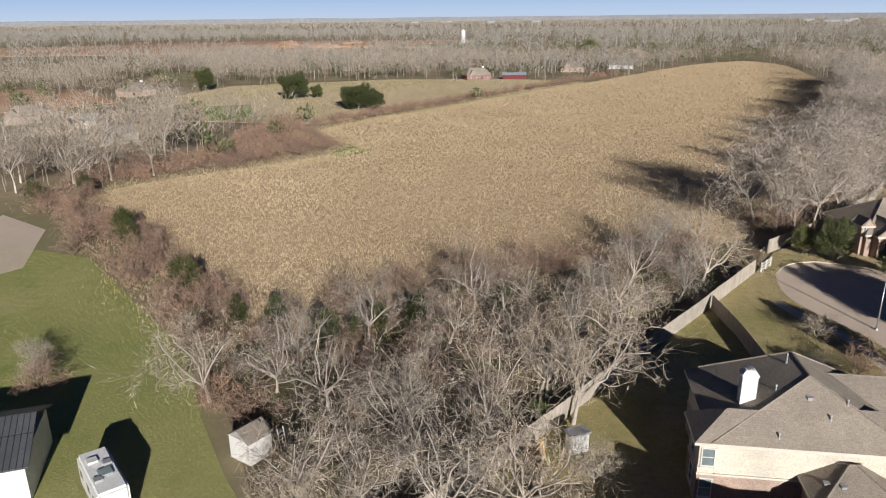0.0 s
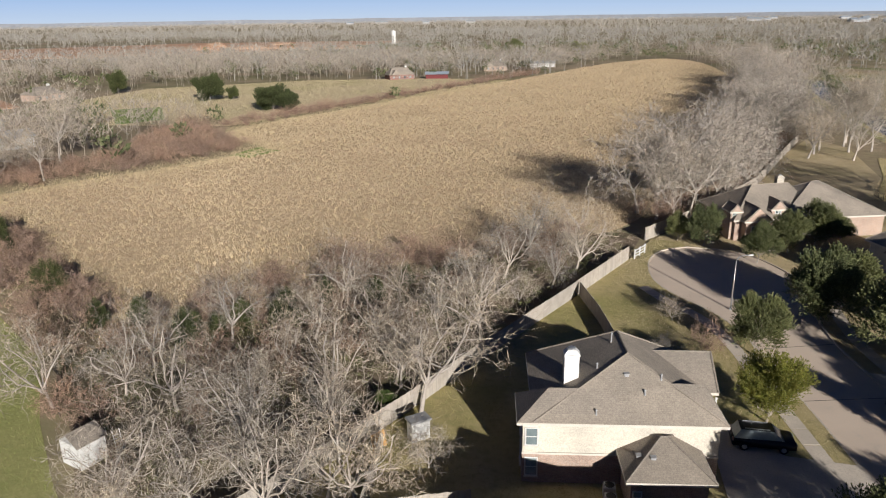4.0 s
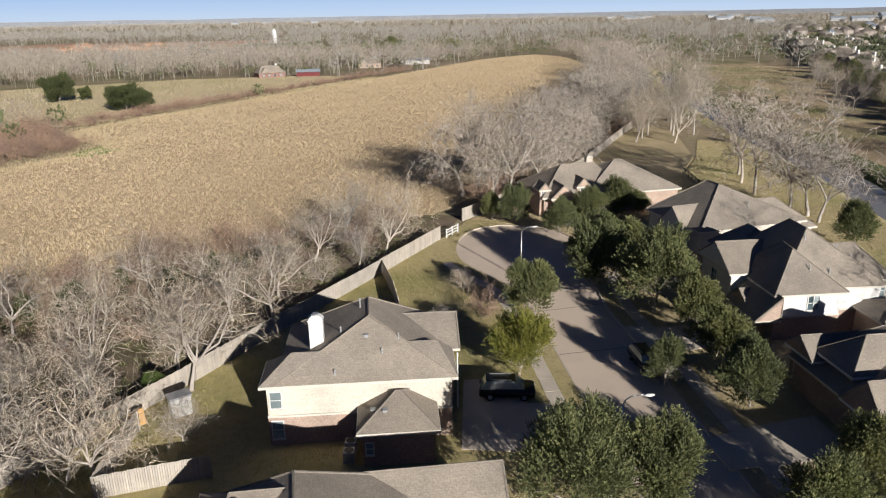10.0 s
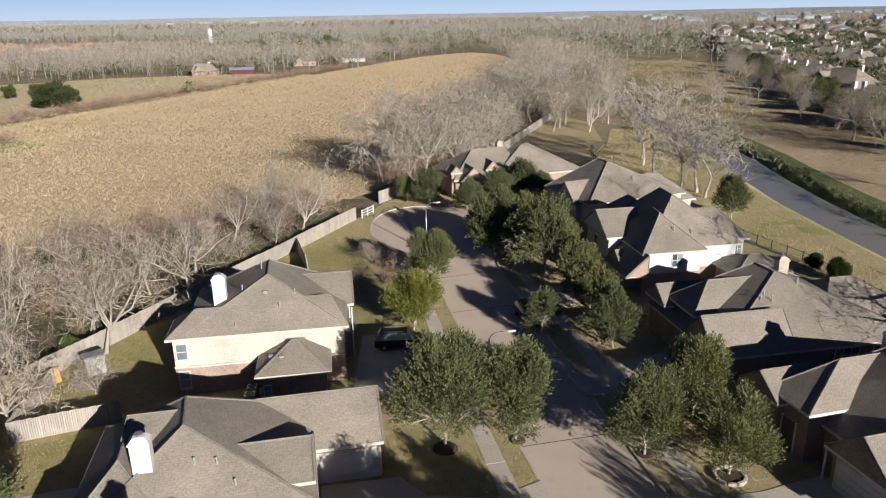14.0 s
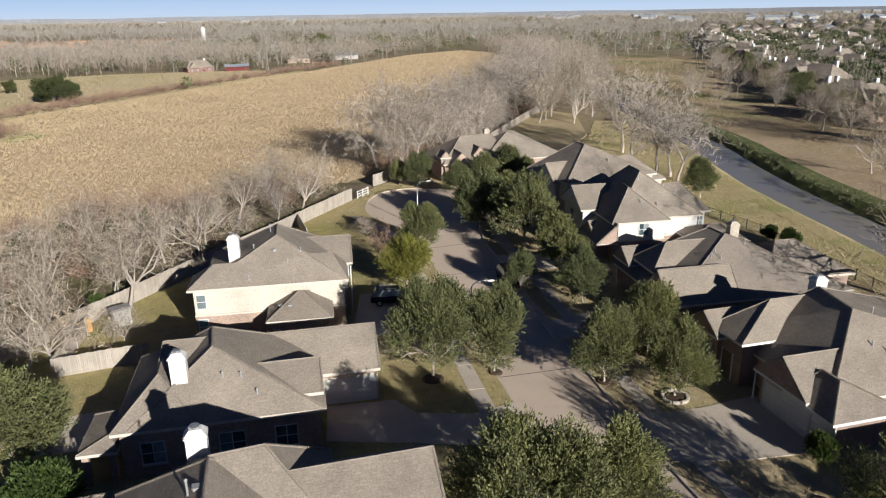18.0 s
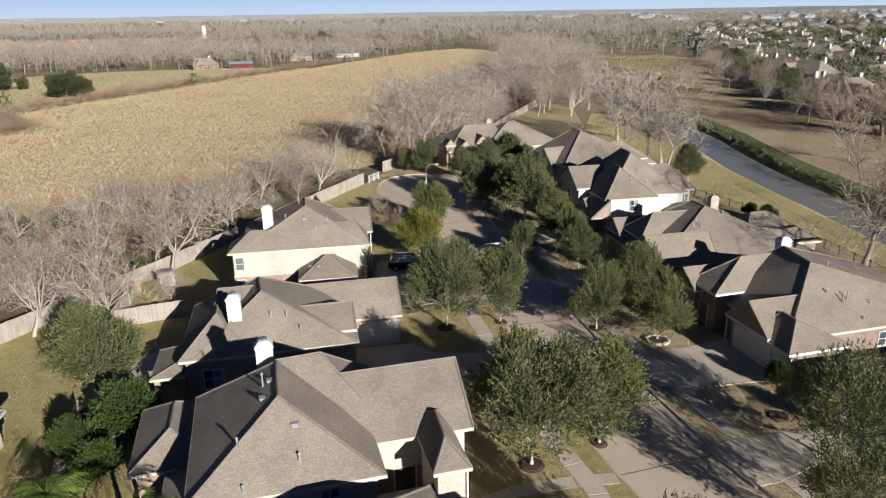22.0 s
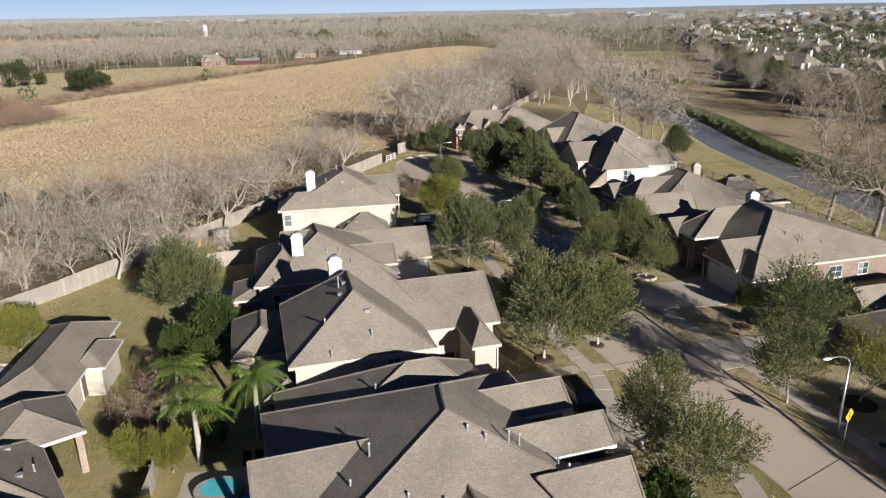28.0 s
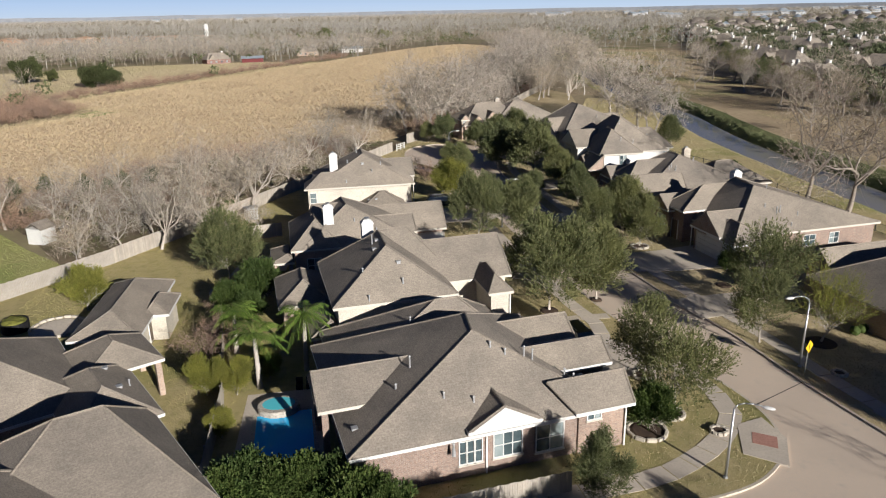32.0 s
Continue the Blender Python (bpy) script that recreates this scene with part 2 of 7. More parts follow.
STRAW = ground_mat("straw_grass", [(0.44, 0.36, 0.19), ((0.28, 0.28, 0.10), 0.07, 0.45, 0.62), ((0.52, 0.43, 0.26), 0.3, 0.5, 0.75), ((0.33, 0.28, 0.13), 3, 0.45, 0.8)])
MEADOW = ground_mat("winter_meadow", [(0.44, 0.335, 0.215), ((0.17, 0.18, 0.07), 0.014, 0.46, 0.58), ((0.30, 0.22, 0.14), 0.03, 0.45, 0.6), ((0.46, 0.36, 0.23), 0.15, 0.5, 0.75), ((0.24, 0.20, 0.11), 1.0, 0.45, 0.8)])
MULCH = plain("dark_mulch", (0.06, 0.04, 0.03), (0.09, 0.06, 0.04), 20, 2, 0.95, 0.6)
RED_EARTH = ground_mat("red_earth", [(0.46, 0.27, 0.17), ((0.55, 0.38, 0.25), 0.01, 0.4, 0.65), ((0.36, 0.22, 0.14), 0.06, 0.5, 0.75)], 0.97, 0.4)
PASTURE = ground_mat("dry_pasture", [(0.52, 0.42, 0.27), ((0.37, 0.335, 0.16), 0.018, 0.48, 0.66), ((0.58, 0.48, 0.33), 0.2, 0.5, 0.8), ((0.33, 0.26, 0.16), 1.2, 0.45, 0.85)])
LAWN_GREEN = ground_mat("mown_green_lawn", [(0.27, 0.28, 0.10), ((0.38, 0.34, 0.155), 0.05, 0.47, 0.66), ((0.18, 0.23, 0.06), 0.2, 0.5, 0.72), ((0.25, 0.24, 0.09), 3, 0.4, 0.85)])
GREEN_BLADE = leafy("green_grass_blades", [(0, (0.21, 0.245, 0.075)), (0.5, (0.275, 0.285, 0.10)), (1, (0.35, 0.325, 0.145))], 0.9)
GREEN_GRASS = ground_mat("green_grass", [(0.17, 0.25, 0.06), ((0.24, 0.29, 0.10), 0.08, 0.4, 0.7), ((0.13, 0.2, 0.05), 2, 0.45, 0.8)])
FARWOOD = leafy("far_woods", [(0, (0.19, 0.168, 0.153)), (0.5, (0.285, 0.255, 0.237)), (1, (0.415, 0.375, 0.353))], 0.95)
FARGREEN = leafy("far_evergreens", [(0, (0.055, 0.068, 0.035)), (0.5, (0.095, 0.11, 0.06)), (1, (0.16, 0.17, 0.10))], 0.9)


def glass_mat():
    m, nt, b = nodes_of("window_glass")
    f = noi(nt, pos(nt), 0.8, 3)
    o = nt.nodes.new("ShaderNodeObjectInfo")
    blind = ramp(nt, o.outputs["Random"], [(0.45, (0, 0, 0)), (0.55, (1, 1, 1))])
    col = mix(nt, blind, ramp(nt, f, [(0.3, (0.03, 0.045, 0.05)), (0.7, (0.09, 0.12, 0.13))]), ramp(nt, f, [(0.3, (0.16, 0.20, 0.20)), (0.7, (0.32, 0.36, 0.36))]))
    nt.links.new(col, b.inputs["Base Color"])
    b.inputs["Roughness"].default_value, b.inputs["Specular IOR Level"].default_value = 0.06, 0.8
    return m


def water_mat(name, c, rough, scale, strength):
    m, nt, b = nodes_of(name)
    b.inputs["Base Color"].default_value = (*c, 1)
    b.inputs["Roughness"].default_value = rough
    bump(nt, b, noi(nt, pos(nt), scale, 3), strength, 0.03)
    return m


GLASS = glass_mat()
RIVER = water_mat("river_water", (0.24, 0.225, 0.20), 0.06, 1.2, 0.25)
POOL = water_mat("pool_water", (0.05, 0.50, 0.90), 0.05, 2.0, 0.1)
SPA = water_mat("spa_water", (0.12, 0.55, 0.62), 0.05, 2.0, 0.1)
CARBLACK = plain("black_car_paint", (0.010, 0.010, 0.012), (0.014, 0.014, 0.016), 10, 1, 0.32, 0)
TYRE = plain("tyre_rubber", (0.02, 0.02, 0.02), (0.03, 0.03, 0.03), 10, 1, 0.9, 0.1)
RVWHITE = plain("rv_white", (0.78, 0.77, 0.74), (0.70, 0.69, 0.66), 5, 0.7, 0.45, 0.03)
ORANGE = plain("orange_plywood", (0.62, 0.36, 0.14), (0.55, 0.32, 0.13), 6, 1, 0.8, 0.1)
BRICK_PAVE = plain("red_paving", (0.42, 0.22, 0.17), (0.36, 0.19, 0.15), 8, 1, 0.9, 0.2)
REDBARN = plain("red_barn_paint", (0.15, 0.035, 0.035), (0.11, 0.03, 0.03), 4, 0.5, 0.8, 0.1)
PALEWALL = plain("dusty_pale_wall", (0.42, 0.43, 0.44), (0.36, 0.37, 0.39), 3, 0.05, 0.8, 0.05)
TIN = plain("tin_roof", (0.42, 0.47, 0.52), (0.35, 0.40, 0.45), 3, 0.3, 0.45, 0.1, 0.3)

# ---- mesh helpers ----
def link(name, verts, faces, material, parent=None, label=""):
    me = bpy.data.meshes.new(name)
    me.from_pydata([tuple(v) for v in verts], [], [tuple(f) for f in faces])
    me.materials.append(material)
    me.update()
    ob = new(name, me)
    if parent is not None:
        ob.parent = parent
    if label:
        ob["label"] = label
    return ob


def part(name, bm, material, parent=None, label="", uv=True, smooth=False):
    """Links a bmesh as one mesh object under a thing or a part; UVs in metres along each face."""
    bmesh.ops.recalc_face_normals(bm, faces=bm.faces)
    if uv:
        lay = bm.loops.layers.uv.new("UVMap")
        for f in bm.faces:
            n = f.normal
            t = Vector((-n.y, n.x, 0))
            t = t.normalized() if t.length > 0.05 else Vector((1, 0, 0))
            b = n.cross(t)
            for lp in f.loops:
                lp[lay].uv = (lp.vert.co.dot(t), lp.vert.co.dot(b))
    if smooth:
        for f in bm.faces:
            f.smooth = True
    me = bpy.data.meshes.new(name)
    bm.to_mesh(me)
    bm.free()
    me.materials.append(material)
    ob = new(name, me)
    if parent is not None:
        ob.parent = parent
    if label:
        ob["label"] = label
    return ob


def box(bm, x0, y0, z0, x1, y1, z1):
    v = [bm.verts.new(p) for p in ((x0, y0, z0), (x1, y0, z0), (x1, y1, z0), (x0, y1, z0), (x0, y0, z1), (x1, y0, z1), (x1, y1, z1), (x0, y1, z1))]
    for f in ((0, 3, 2, 1), (4, 5, 6, 7), (0, 1, 5, 4), (1, 2, 6, 5), (2, 3, 7, 6), (3, 0, 4, 7)):
        bm.faces.new([v[k] for k in f])
    return v


def beam(bm, a, b, r0, r1=None, n=6):
    """A round bar from a to b."""
    a, b = Vector(a), Vector(b)
    r1 = r0 if r1 is None else r1
    d = (b - a).normalized()
    s = d.cross(Vector((0, 0, 1)) if abs(d.z) < 0.9 else Vector((1, 0, 0))).normalized()
    u = d.cross(s)
    rings = []
    for c, r in ((a, r0), (b, r1)):
        rings.append([bm.verts.new(c + r * (math.cos(6.2832 * k / n) * s + math.sin(6.2832 * k / n) * u)) for k in range(n)])
    for k in range(n):
        bm.faces.new((rings[0][k], rings[0][(k + 1) % n], rings[1][(k + 1) % n], rings[1][k]))
    bm.faces.new(rings[0][::-1])
    bm.faces.new(rings[1])


def empty(name, x=0, y=0, z=0, rz=0.0):
    ob = new(name)
    ob.empty_display_size = 0.3
    ob.location, ob.rotation_euler = (x, y, z), (0, 0, radians(rz))
    return ob


def slab(name, pts, z0, z1, material, parent=None, label=""):
    """A flat solid from an outline (anticlockwise), with sides."""
    bm = bmesh.new()
    lo = [bm.verts.new((x, y, z0)) for x, y in pts]
    hi = [bm.verts.new((x, y, z1)) for x, y in pts]
    top = bm.faces.new(hi)
    n = len(pts)
    for k in range(n):
        bm.faces.new((lo[k], lo[(k + 1) % n], hi[(k + 1) % n], hi[k]))
    bmesh.ops.triangulate(bm, faces=[top])
    return part(name, bm, material, parent, label)


def smooth_line(pts, step=1.0):
    """Points about a step apart on a rounded line through the given ones."""
    out = []
    P = [Vector((*p, 0)).to_2d() for p in pts]
    for i in range(len(P) - 1):
        p0, p1, p2, p3 = P[max(i - 1, 0)], P[i], P[i + 1], P[min(i + 2, len(P) - 1)]
        n = max(1, int((p2 - p1).length / step))
        for k in range(n):
            t = k / n
            out.append(0.5 * (2 * p1 + (p2 - p0) * t + (2 * p0 - 5 * p1 + 4 * p2 - p3) * t * t + (3 * p1 - p0 - 3 * p2 + p3) * t ** 3))
    out.append(P[-1])
    return [(p.x, p.y) for p in out]


def offset_line(pts, d):
    """The line moved d metres to its left."""
    out = []
    for i, p in enumerate(pts):
        a, b = Vector(pts[max(i - 1, 0)]), Vector(pts[min(i + 1, len(pts) - 1)])
        t = (b - a).normalized()
        out.append((p[0] - t.y * d, p[1] + t.x * d))
    return out


def ribbon(name, a, b, z0, z1, material, parent=None, label=""):
    """A solid strip between two lines of as many points."""
    v, f = [], []
    n = len(a)
    for (ax, ay), (bx, by) in zip(a, b):
        v += [(ax, ay, z0), (ax, ay, z1), (bx, by, z1), (bx, by, z0)]
    for k in range(n - 1):
        i, j = 4 * k, 4 * k + 4
        f += [(i, i + 1, j + 1, j), (i + 1, i + 2, j + 2, j + 1), (i + 2, i + 3, j + 3, j + 2)]
    f += [(0, 3, 2, 1), (4 * n - 4, 4 * n - 3, 4 * n - 2, 4 * n - 1)]
    bm = bmesh.new()
    vs = [bm.verts.new(p) for p in v]
    for q in f:
        bm.faces.new([vs[k] for k in q])
    return part(name, bm, material, parent, label)


def inside(x, y, poly):
    c, j = False, len(poly) - 1
    for i in range(len(poly)):
        (xi, yi), (xj, yj) = poly[i], poly[j]
        if (yi > y) != (yj > y) and x < (xj - xi) * (y - yi) / (yj - yi) + xi:
            c = not c
        j = i
    return c


# ---- ground, river, road ----
RIVER_LINE = smooth_line([(66, -158), (69, -60), (72.5, 21), (75.2, 66), (77, 95), (80.6, 118), (84, 138), (87.5, 180), (97.5, 245), (112, 320), (129, 382), (157, 490)], 4)
RL = np.array(RIVER_LINE)


def ground_z(x, y):
    """Height of the ground: flat, sunk along the river, with a low rise in the middle of the far field."""
    d = np.sqrt(((RL - (x, y)) ** 2).sum(1).min())
    t = min(max((d - 3.2) / 6.0, 0.0), 1.0)
    return -1.9 * (1 - t * t * (3 - 2 * t))


def axis(lo, hi, step, far):
    a = list(np.arange(lo, hi + 0.1, step))
    s, x = step, lo
    left = []
    while x > -far:
        s *= 1.35
        x -= s
        left.append(x)
    s, x = step, hi
    while x < far:
        s *= 1.35
        x += s
        a.append(x)
    return left[::-1] + a


gx, gy = axis(-130, 150, 2.0, 4800), axis(-80, 380, 2.5, 4800)
gv = []
for y in gy:
    for x in gx:
        z = 0.0
        if 40 < x < 150 and -200 < y < 390:
            z = ground_z(x, y)
        gv.append((x, y, z))
nx = len(gx)
gf = [(j * nx + i, j * nx + i + 1, (j + 1) * nx + i + 1, (j + 1) * nx + i) for j in range(len(gy) - 1) for i in range(nx - 1)]
ground = tagged(link("ground", gv, gf, EARTH), "rough winter ground of brown and green grass", "ground", kind="structure")

wa, wb = offset_line(RIVER_LINE, 4.3), offset_line(RIVER_LINE, -4.3)
wv = [(*p, -1.25) for p in wa] + [(*p, -1.25) for p in wb]
n = len(wa)
water = tagged(link("water", wv, [(k, n + k, n + k + 1, k + 1) for k in range(n - 1)], RIVER), "still brown river water reflecting the pale sky", "river", kind="structure")

FIELD_EDGE = smooth_line([(-117, 113), (-110, 128), (-102, 139), (-93, 150), (-86, 160), (-81, 170), (-78, 178), (-93, 189), (-100, 202), (-97, 216), (-91, 231), (-80, 252), (-66, 283), (-48, 322), (-25, 368), (4, 430), (41, 507), (72, 545), (90, 550), (100, 495), (88, 370), (70, 275), (46, 200), (22, 149), (10, 118), (0, 104), (-8, 100), (-18, 93), (-28, 89), (-38, 83), (-41, 70), (-47, 64), (-55, 67), (-63, 70), (-73, 78), (-87, 93), (-102, 109), (-117, 113)], 4)[:-1]
fe = [(x, y) for x, y in FIELD_EDGE][::-1]
field = tagged(slab("field", fe, -0.05, 0.03, FIELD), "wide field of dry tan crop stubble", "field", kind="structure")

# left and right kerb lines, from the corner in the south to the round end in the north
KL = smooth_line([(21.07, 2.59), (20.21, 7.22), (19.21, 11.92), (17.94, 23.02), (16.76, 33.2), (15.43, 46.78), (14.41, 58.71), (13.43, 68.57), (11.75, 75.12), (8.17, 81.09), (6.45, 86.11), (6.81, 92.88), (9.23, 97.88), (13.24, 99.94)], 1.0)
KR = smooth_line([(33.47, -24.52), (30.84, -11.7), (29.57, -4.48), (28.63, 3.27), (27.31, 9.47), (25.97, 17.51), (25, 25.32), (24.26, 32.84), (23.41, 44.79), (22.47, 58.96), (21.68, 68.81), (22.49, 77.66), (23.91, 84.39), (23.44, 91.13), (19.87, 97.83), (13.24, 99.94)], 1.0)
CORNER = smooth_line([(-10.95, -19.14), (4.32, -17.59), (12.99, -16.85), (17.74, -16.15), (20.8, -14.96), (23.35, -12.56), (24.38, -9.35), (24.13, -5.67), (22.79, -1.49), (21.07, 2.59)], 0.8)
left_kerb = CORNER[:-1] + KL
road_poly = left_kerb[:-1] + KR[::-1] + [(33.5, -27.5), (-9.0, -27.5), (-38.0, -39.5), (-38.0, -31.0)]
road = tagged(slab("road", road_poly, -0.05, 0.03, ROADC), "pale tan concrete street ending in a round cul-de-sac", "road", kind="structure")

FENCE = [(-59.46, -13.68), (-48.35, 6.97), (-38.9, 21.75), (-30.81, 32.27), (-23, 45.08), (-18.88, 52.09), (-14.39, 60.51), (-3.44, 79.77), (4.16, 93.5)]
HZ = 0.15
lawn_l = left_kerb + [(12.7, 102.18), (8.61, 103.21), (4.76, 94.65)] + FENCE[::-1][1:] + [(-60.92, -40.0), (-38.0, -31.4)]
tagged(slab("lawn", lawn_l, -0.05, HZ, LAWN), "winter lawn, green and straw coloured, round the houses", "lawn", kind="structure")
IRON_LINE = [(59.71, -40.8), (60.8, 11.01), (59.79, 33.28), (59.35, 48.77), (58.22, 66.44), (52.95, 85.3), (50.66, 100.99), (51.04, 119.41), (52.28, 133.58)]
lawn_r = KR[:-1] + [(8.6, 102.63), (19.88, 118.53), (33.53, 141.27), (48.71, 172.33), (63.18, 197.86), (67.03, 182.63), (59.84, 148.12)] + IRON_LINE[::-1] + [(35.41, -40.83), (33.65, -30.67)]
tagged(slab("lawn", lawn_r, -0.05, HZ - 0.004, LAWN_DRY), "dry straw-coloured winter lawn round the houses", "lawn", kind="structure")

for nm, ln, sgn in (("kerb", left_kerb, 1), ("kerb", KR, -1)):
    tagged(ribbon(nm, offset_line(ln, -0.05 * sgn), offset_line(ln, 0.14 * sgn), -0.02, HZ + 0.012, CONCRETE), "worn concrete kerb along the street", "kerb", kind="structure")


WALKS, DRIVES = [], []


def walkway(line, w, z=HZ + 0.02, label="pale concrete pavement slabs", step=1.5, name="pavement"):
    """A pavement of single slabs with open joints, one part each."""
    ln = smooth_line(line, step)
    WALKS.append((np.array(ln), w / 2 + 0.1))
    a, b = offset_line(ln, w / 2), offset_line(ln, -w / 2)
    base = tagged(empty(name), label, "pavement", kind="structure")
    for k in range(len(ln) - 1):
        g = 0.02
        p = [Vector(q) for q in (a[k], b[k], b[k + 1], a[k + 1])]
        q = [p[0].lerp(p[3], g), p[1].lerp(p[2], g), p[2].lerp(p[1], g), p[3].lerp(p[0], g)]
        bm = bmesh.new()
        zz = z + 0.006 * ((k * 7) % 3)
        lo = [bm.verts.new((v.x, v.y, z - 0.1)) for v in q]
        hi = [bm.verts.new((v.x, v.y, zz)) for v in q]
        bm.faces.new(hi)
        for i in range(4):
            bm.faces.new((lo[i], lo[(i + 1) % 4], hi[(i + 1) % 4], hi[i]))
        part("slab", bm, CONCRETE, base)
    return base


sw_l = offset_line(KL, 2.3)
walkway([(17.27, 4.07)] + sw_l[5:-14:4], 1.35)
walkway([(22.39, -5.29), (21.63, -0.99), (19.26, 2.58), (17.27, 4.07)], 1.35)
walkway([(4.38, -15.24), (12.99, -14.38), (16.83, -12.97), (19.92, -10.84), (22.1, -8.15), (22.39, -5.29)], 1.5)
sw_r = offset_line(KR, -2.3)
walkway(sw_r[2:-24:4], 1.35)


def drive(pts, label="concrete driveway with expansion joints"):
    """A driveway cast as one slab."""
    DRIVES.append(pts)
    return tagged(slab("driveway", pts, 0.0, HZ + 0.05, CONCRETE), label, "driveway", kind="structure")


# ---- houses ----
class House:
    """A house in its own turned frame; places are given in the world and turned into it."""

    def __init__(self, x, y, turn, label, brick=None, upper=None, zk=1.0):
        self.zk = zk
        self.o, self.turn = Vector((x, y)), turn
        self.c, self.s = math.cos(radians(turn)), math.sin(radians(turn))
        self.top = tagged(empty("house", x, y, HZ, turn), label, "house")
        self.brick, self.upper = brick or BRICK, upper or SIDING
        self.roofs = []

    def loc(self, p):
        d = Vector(p) - self.o
        return Vector((d.x * self.c + d.y * self.s, -d.x * self.s + d.y * self.c))

    def block(self, fl, br, ze, ridge=None, zr=0.0, over=0.4, lower=None, walls=True, roof=None, fascia=None, open_sides=False, caps=True):
        """Walls under a roof. fl, br: front left and back right corners of the eaves; ridge: its two ends; lower: height of the brick storey."""
        a, b = self.loc(fl), self.loc(br)
        x0, y0, x1, y1 = a.x, a.y, b.x, b.y
        ze, zr = ze * self.zk - HZ, zr * self.zk - HZ
        R = [self.loc(p) for p in ridge]
        along_x = abs(R[1].x - R[0].x) > abs(R[1].y - R[0].y)
        if along_x:
            R.sort(key=lambda p: p.x)
            if abs(R[0].x - x0) < 0.35:
                R[0].x = x0
            if abs(R[1].x - x1) < 0.35:
                R[1].x = x1
        else:
            R.sort(key=lambda p: p.y)
            if abs(R[0].y - y0) < 0.35:
                R[0].y = y0
            if abs(R[1].y - y1) < 0.35:
                R[1].y = y1
        self.roofs.append((x0, y0, x1, y1, ze, zr, R, along_x))
        mat = roof or SHINGLE
        bm = bmesh.new()
        c = [bm.verts.new((x, y, ze)) for x, y in ((x0, y0), (x1, y0), (x1, y1), (x0, y1))]
        r = [bm.verts.new((p.x, p.y, zr)) for p in R]
        if along_x:
            faces = [(c[0], c[1], r[1], r[0]), (c[2], c[3], r[0], r[1]), (c[3], c[0], r[0]), (c[1], c[2], r[1])]
        else:
            faces = [(c[3], c[0], r[0], r[1]), (c[1], c[2], r[1], r[0]), (c[0], c[1], r[0]), (c[2], c[3], r[1])]
        fs = [bm.faces.new(f) for f in faces]
        bmesh.ops.triangulate(bm, faces=[f for f in fs if len(f.verts) == 4])
        under = [bm.verts.new((v.co.x, v.co.y, ze - 0.04)) for v in c]
        bm.faces.new(under)
        for k in range(4):
            bm.faces.new((c[k], under[k], under[(k + 1) % 4], c[(k + 1) % 4]))
        rf = part("roof", bm, mat, self.top)
        # capping along the ridge and the hips
        bm = bmesh.new() if caps else None
        if caps:
            beam(bm, (R[0].x, R[0].y, zr), (R[1].x, R[1].y, zr), 0.09, n=5)
        cc = [(x0, y0), (x1, y0), (x1, y1), (x0, y1)]
        ends = ((0, 0), (3, 0), (1, 1), (2, 1)) if along_x else ((0, 0), (1, 0), (2, 1), (3, 1))
        if caps:
            for k, e in ends:
                beam(bm, (cc[k][0], cc[k][1], ze + 0.02), (R[e].x, R[e].y, zr), 0.08, n=5)
            part("ridge_cap", bm, mat, rf)
        # fascia and gutter
        bm = bmesh.new()
        t = 0.03
        box(bm, x0 - t, y0 - t, ze - 0.22, x1 + t, y0, ze - 0.015)
        box(bm, x0 - t, y1, ze - 0.22, x1 + t, y1 + t, ze - 0.015)
        box(bm, x0 - t, y0, ze - 0.22, x0, y1, ze - 0.015)
        box(bm, x1, y0, ze - 0.22, x1 + t, y1, ze - 0.015)
        part("fascia", bm, fascia or TRIM, rf)
        if walls:
            w = 0.25
            wx0, wy0, wx1, wy1 = x0 + over, y0 + over, x1 - over, y1 - over
            if lower:
                bm = bmesh.new()
                box(bm, wx0, wy0, -HZ, wx1, wy1, lower)
                part("wall", bm, self.brick, self.top)
                bm = bmesh.new()
                box(bm, wx0 + 0.03, wy0 + 0.03, lower, wx1 - 0.03, wy1 - 0.03, ze - 0.05)
                part("upper_wall", bm, self.upper, self.top)
                bm = bmesh.new()
                box(bm, wx0 - 0.03, wy0 - 0.03, lower - 0.08, wx1 + 0.03, wy1 + 0.03, lower + 0.08)
                part("band", bm, TRIM, self.top)
            elif not open_sides:
                bm = bmesh.new()
                box(bm, wx0, wy0, -HZ, wx1, wy1, ze - 0.05)
                part("wall", bm, self.brick, self.top)
            else:
                for px, py in ((wx0, wy0), (wx1, wy0), (wx1, wy1), (wx0, wy1)):
                    bm = bmesh.new()
                    box(bm, px - 0.2, py - 0.2, -HZ, px + 0.2, py + 0.2, ze - 0.05)
                    part("post", bm, self.brick, self.top)
        self.rect = (x0 + over, y0 + over, x1 - over, y1 - over)
        # gable walls flush under the slopes
        g = 0.02
        for e, side in ((0, 0), (1, 1)):
            on = (abs(R[e].x - (x0, x1)[e]) < 0.01) if along_x else (abs(R[e].y - (y0, y1)[e]) < 0.01)
            if on:
                bm = bmesh.new()
                sg = (-1, 1)[e]
                if along_x:
                    x = (x0, x1)[e] + sg * g
                    v = [(x, y0 + 0.25, ze), (x, y1 - 0.25, ze), (x, R[e].y, zr - 0.12)]
                else:
                    y = (y0, y1)[e] + sg * g
                    v = [(x0 + 0.25, y, ze), (x1 - 0.25, y, ze), (R[e].x, y, zr - 0.12)]
                bm.faces.new([bm.verts.new(p) for p in v])
                ret = bmesh.ops.extrude_face_region(bm, geom=bm.faces[:])
                for vv in [q for q in ret["geom"] if isinstance(q, bmesh.types.BMVert)]:
                    vv.co += Vector((0.03 * sg, 0, 0)) if along_x else Vector((0, 0.03 * sg, 0))
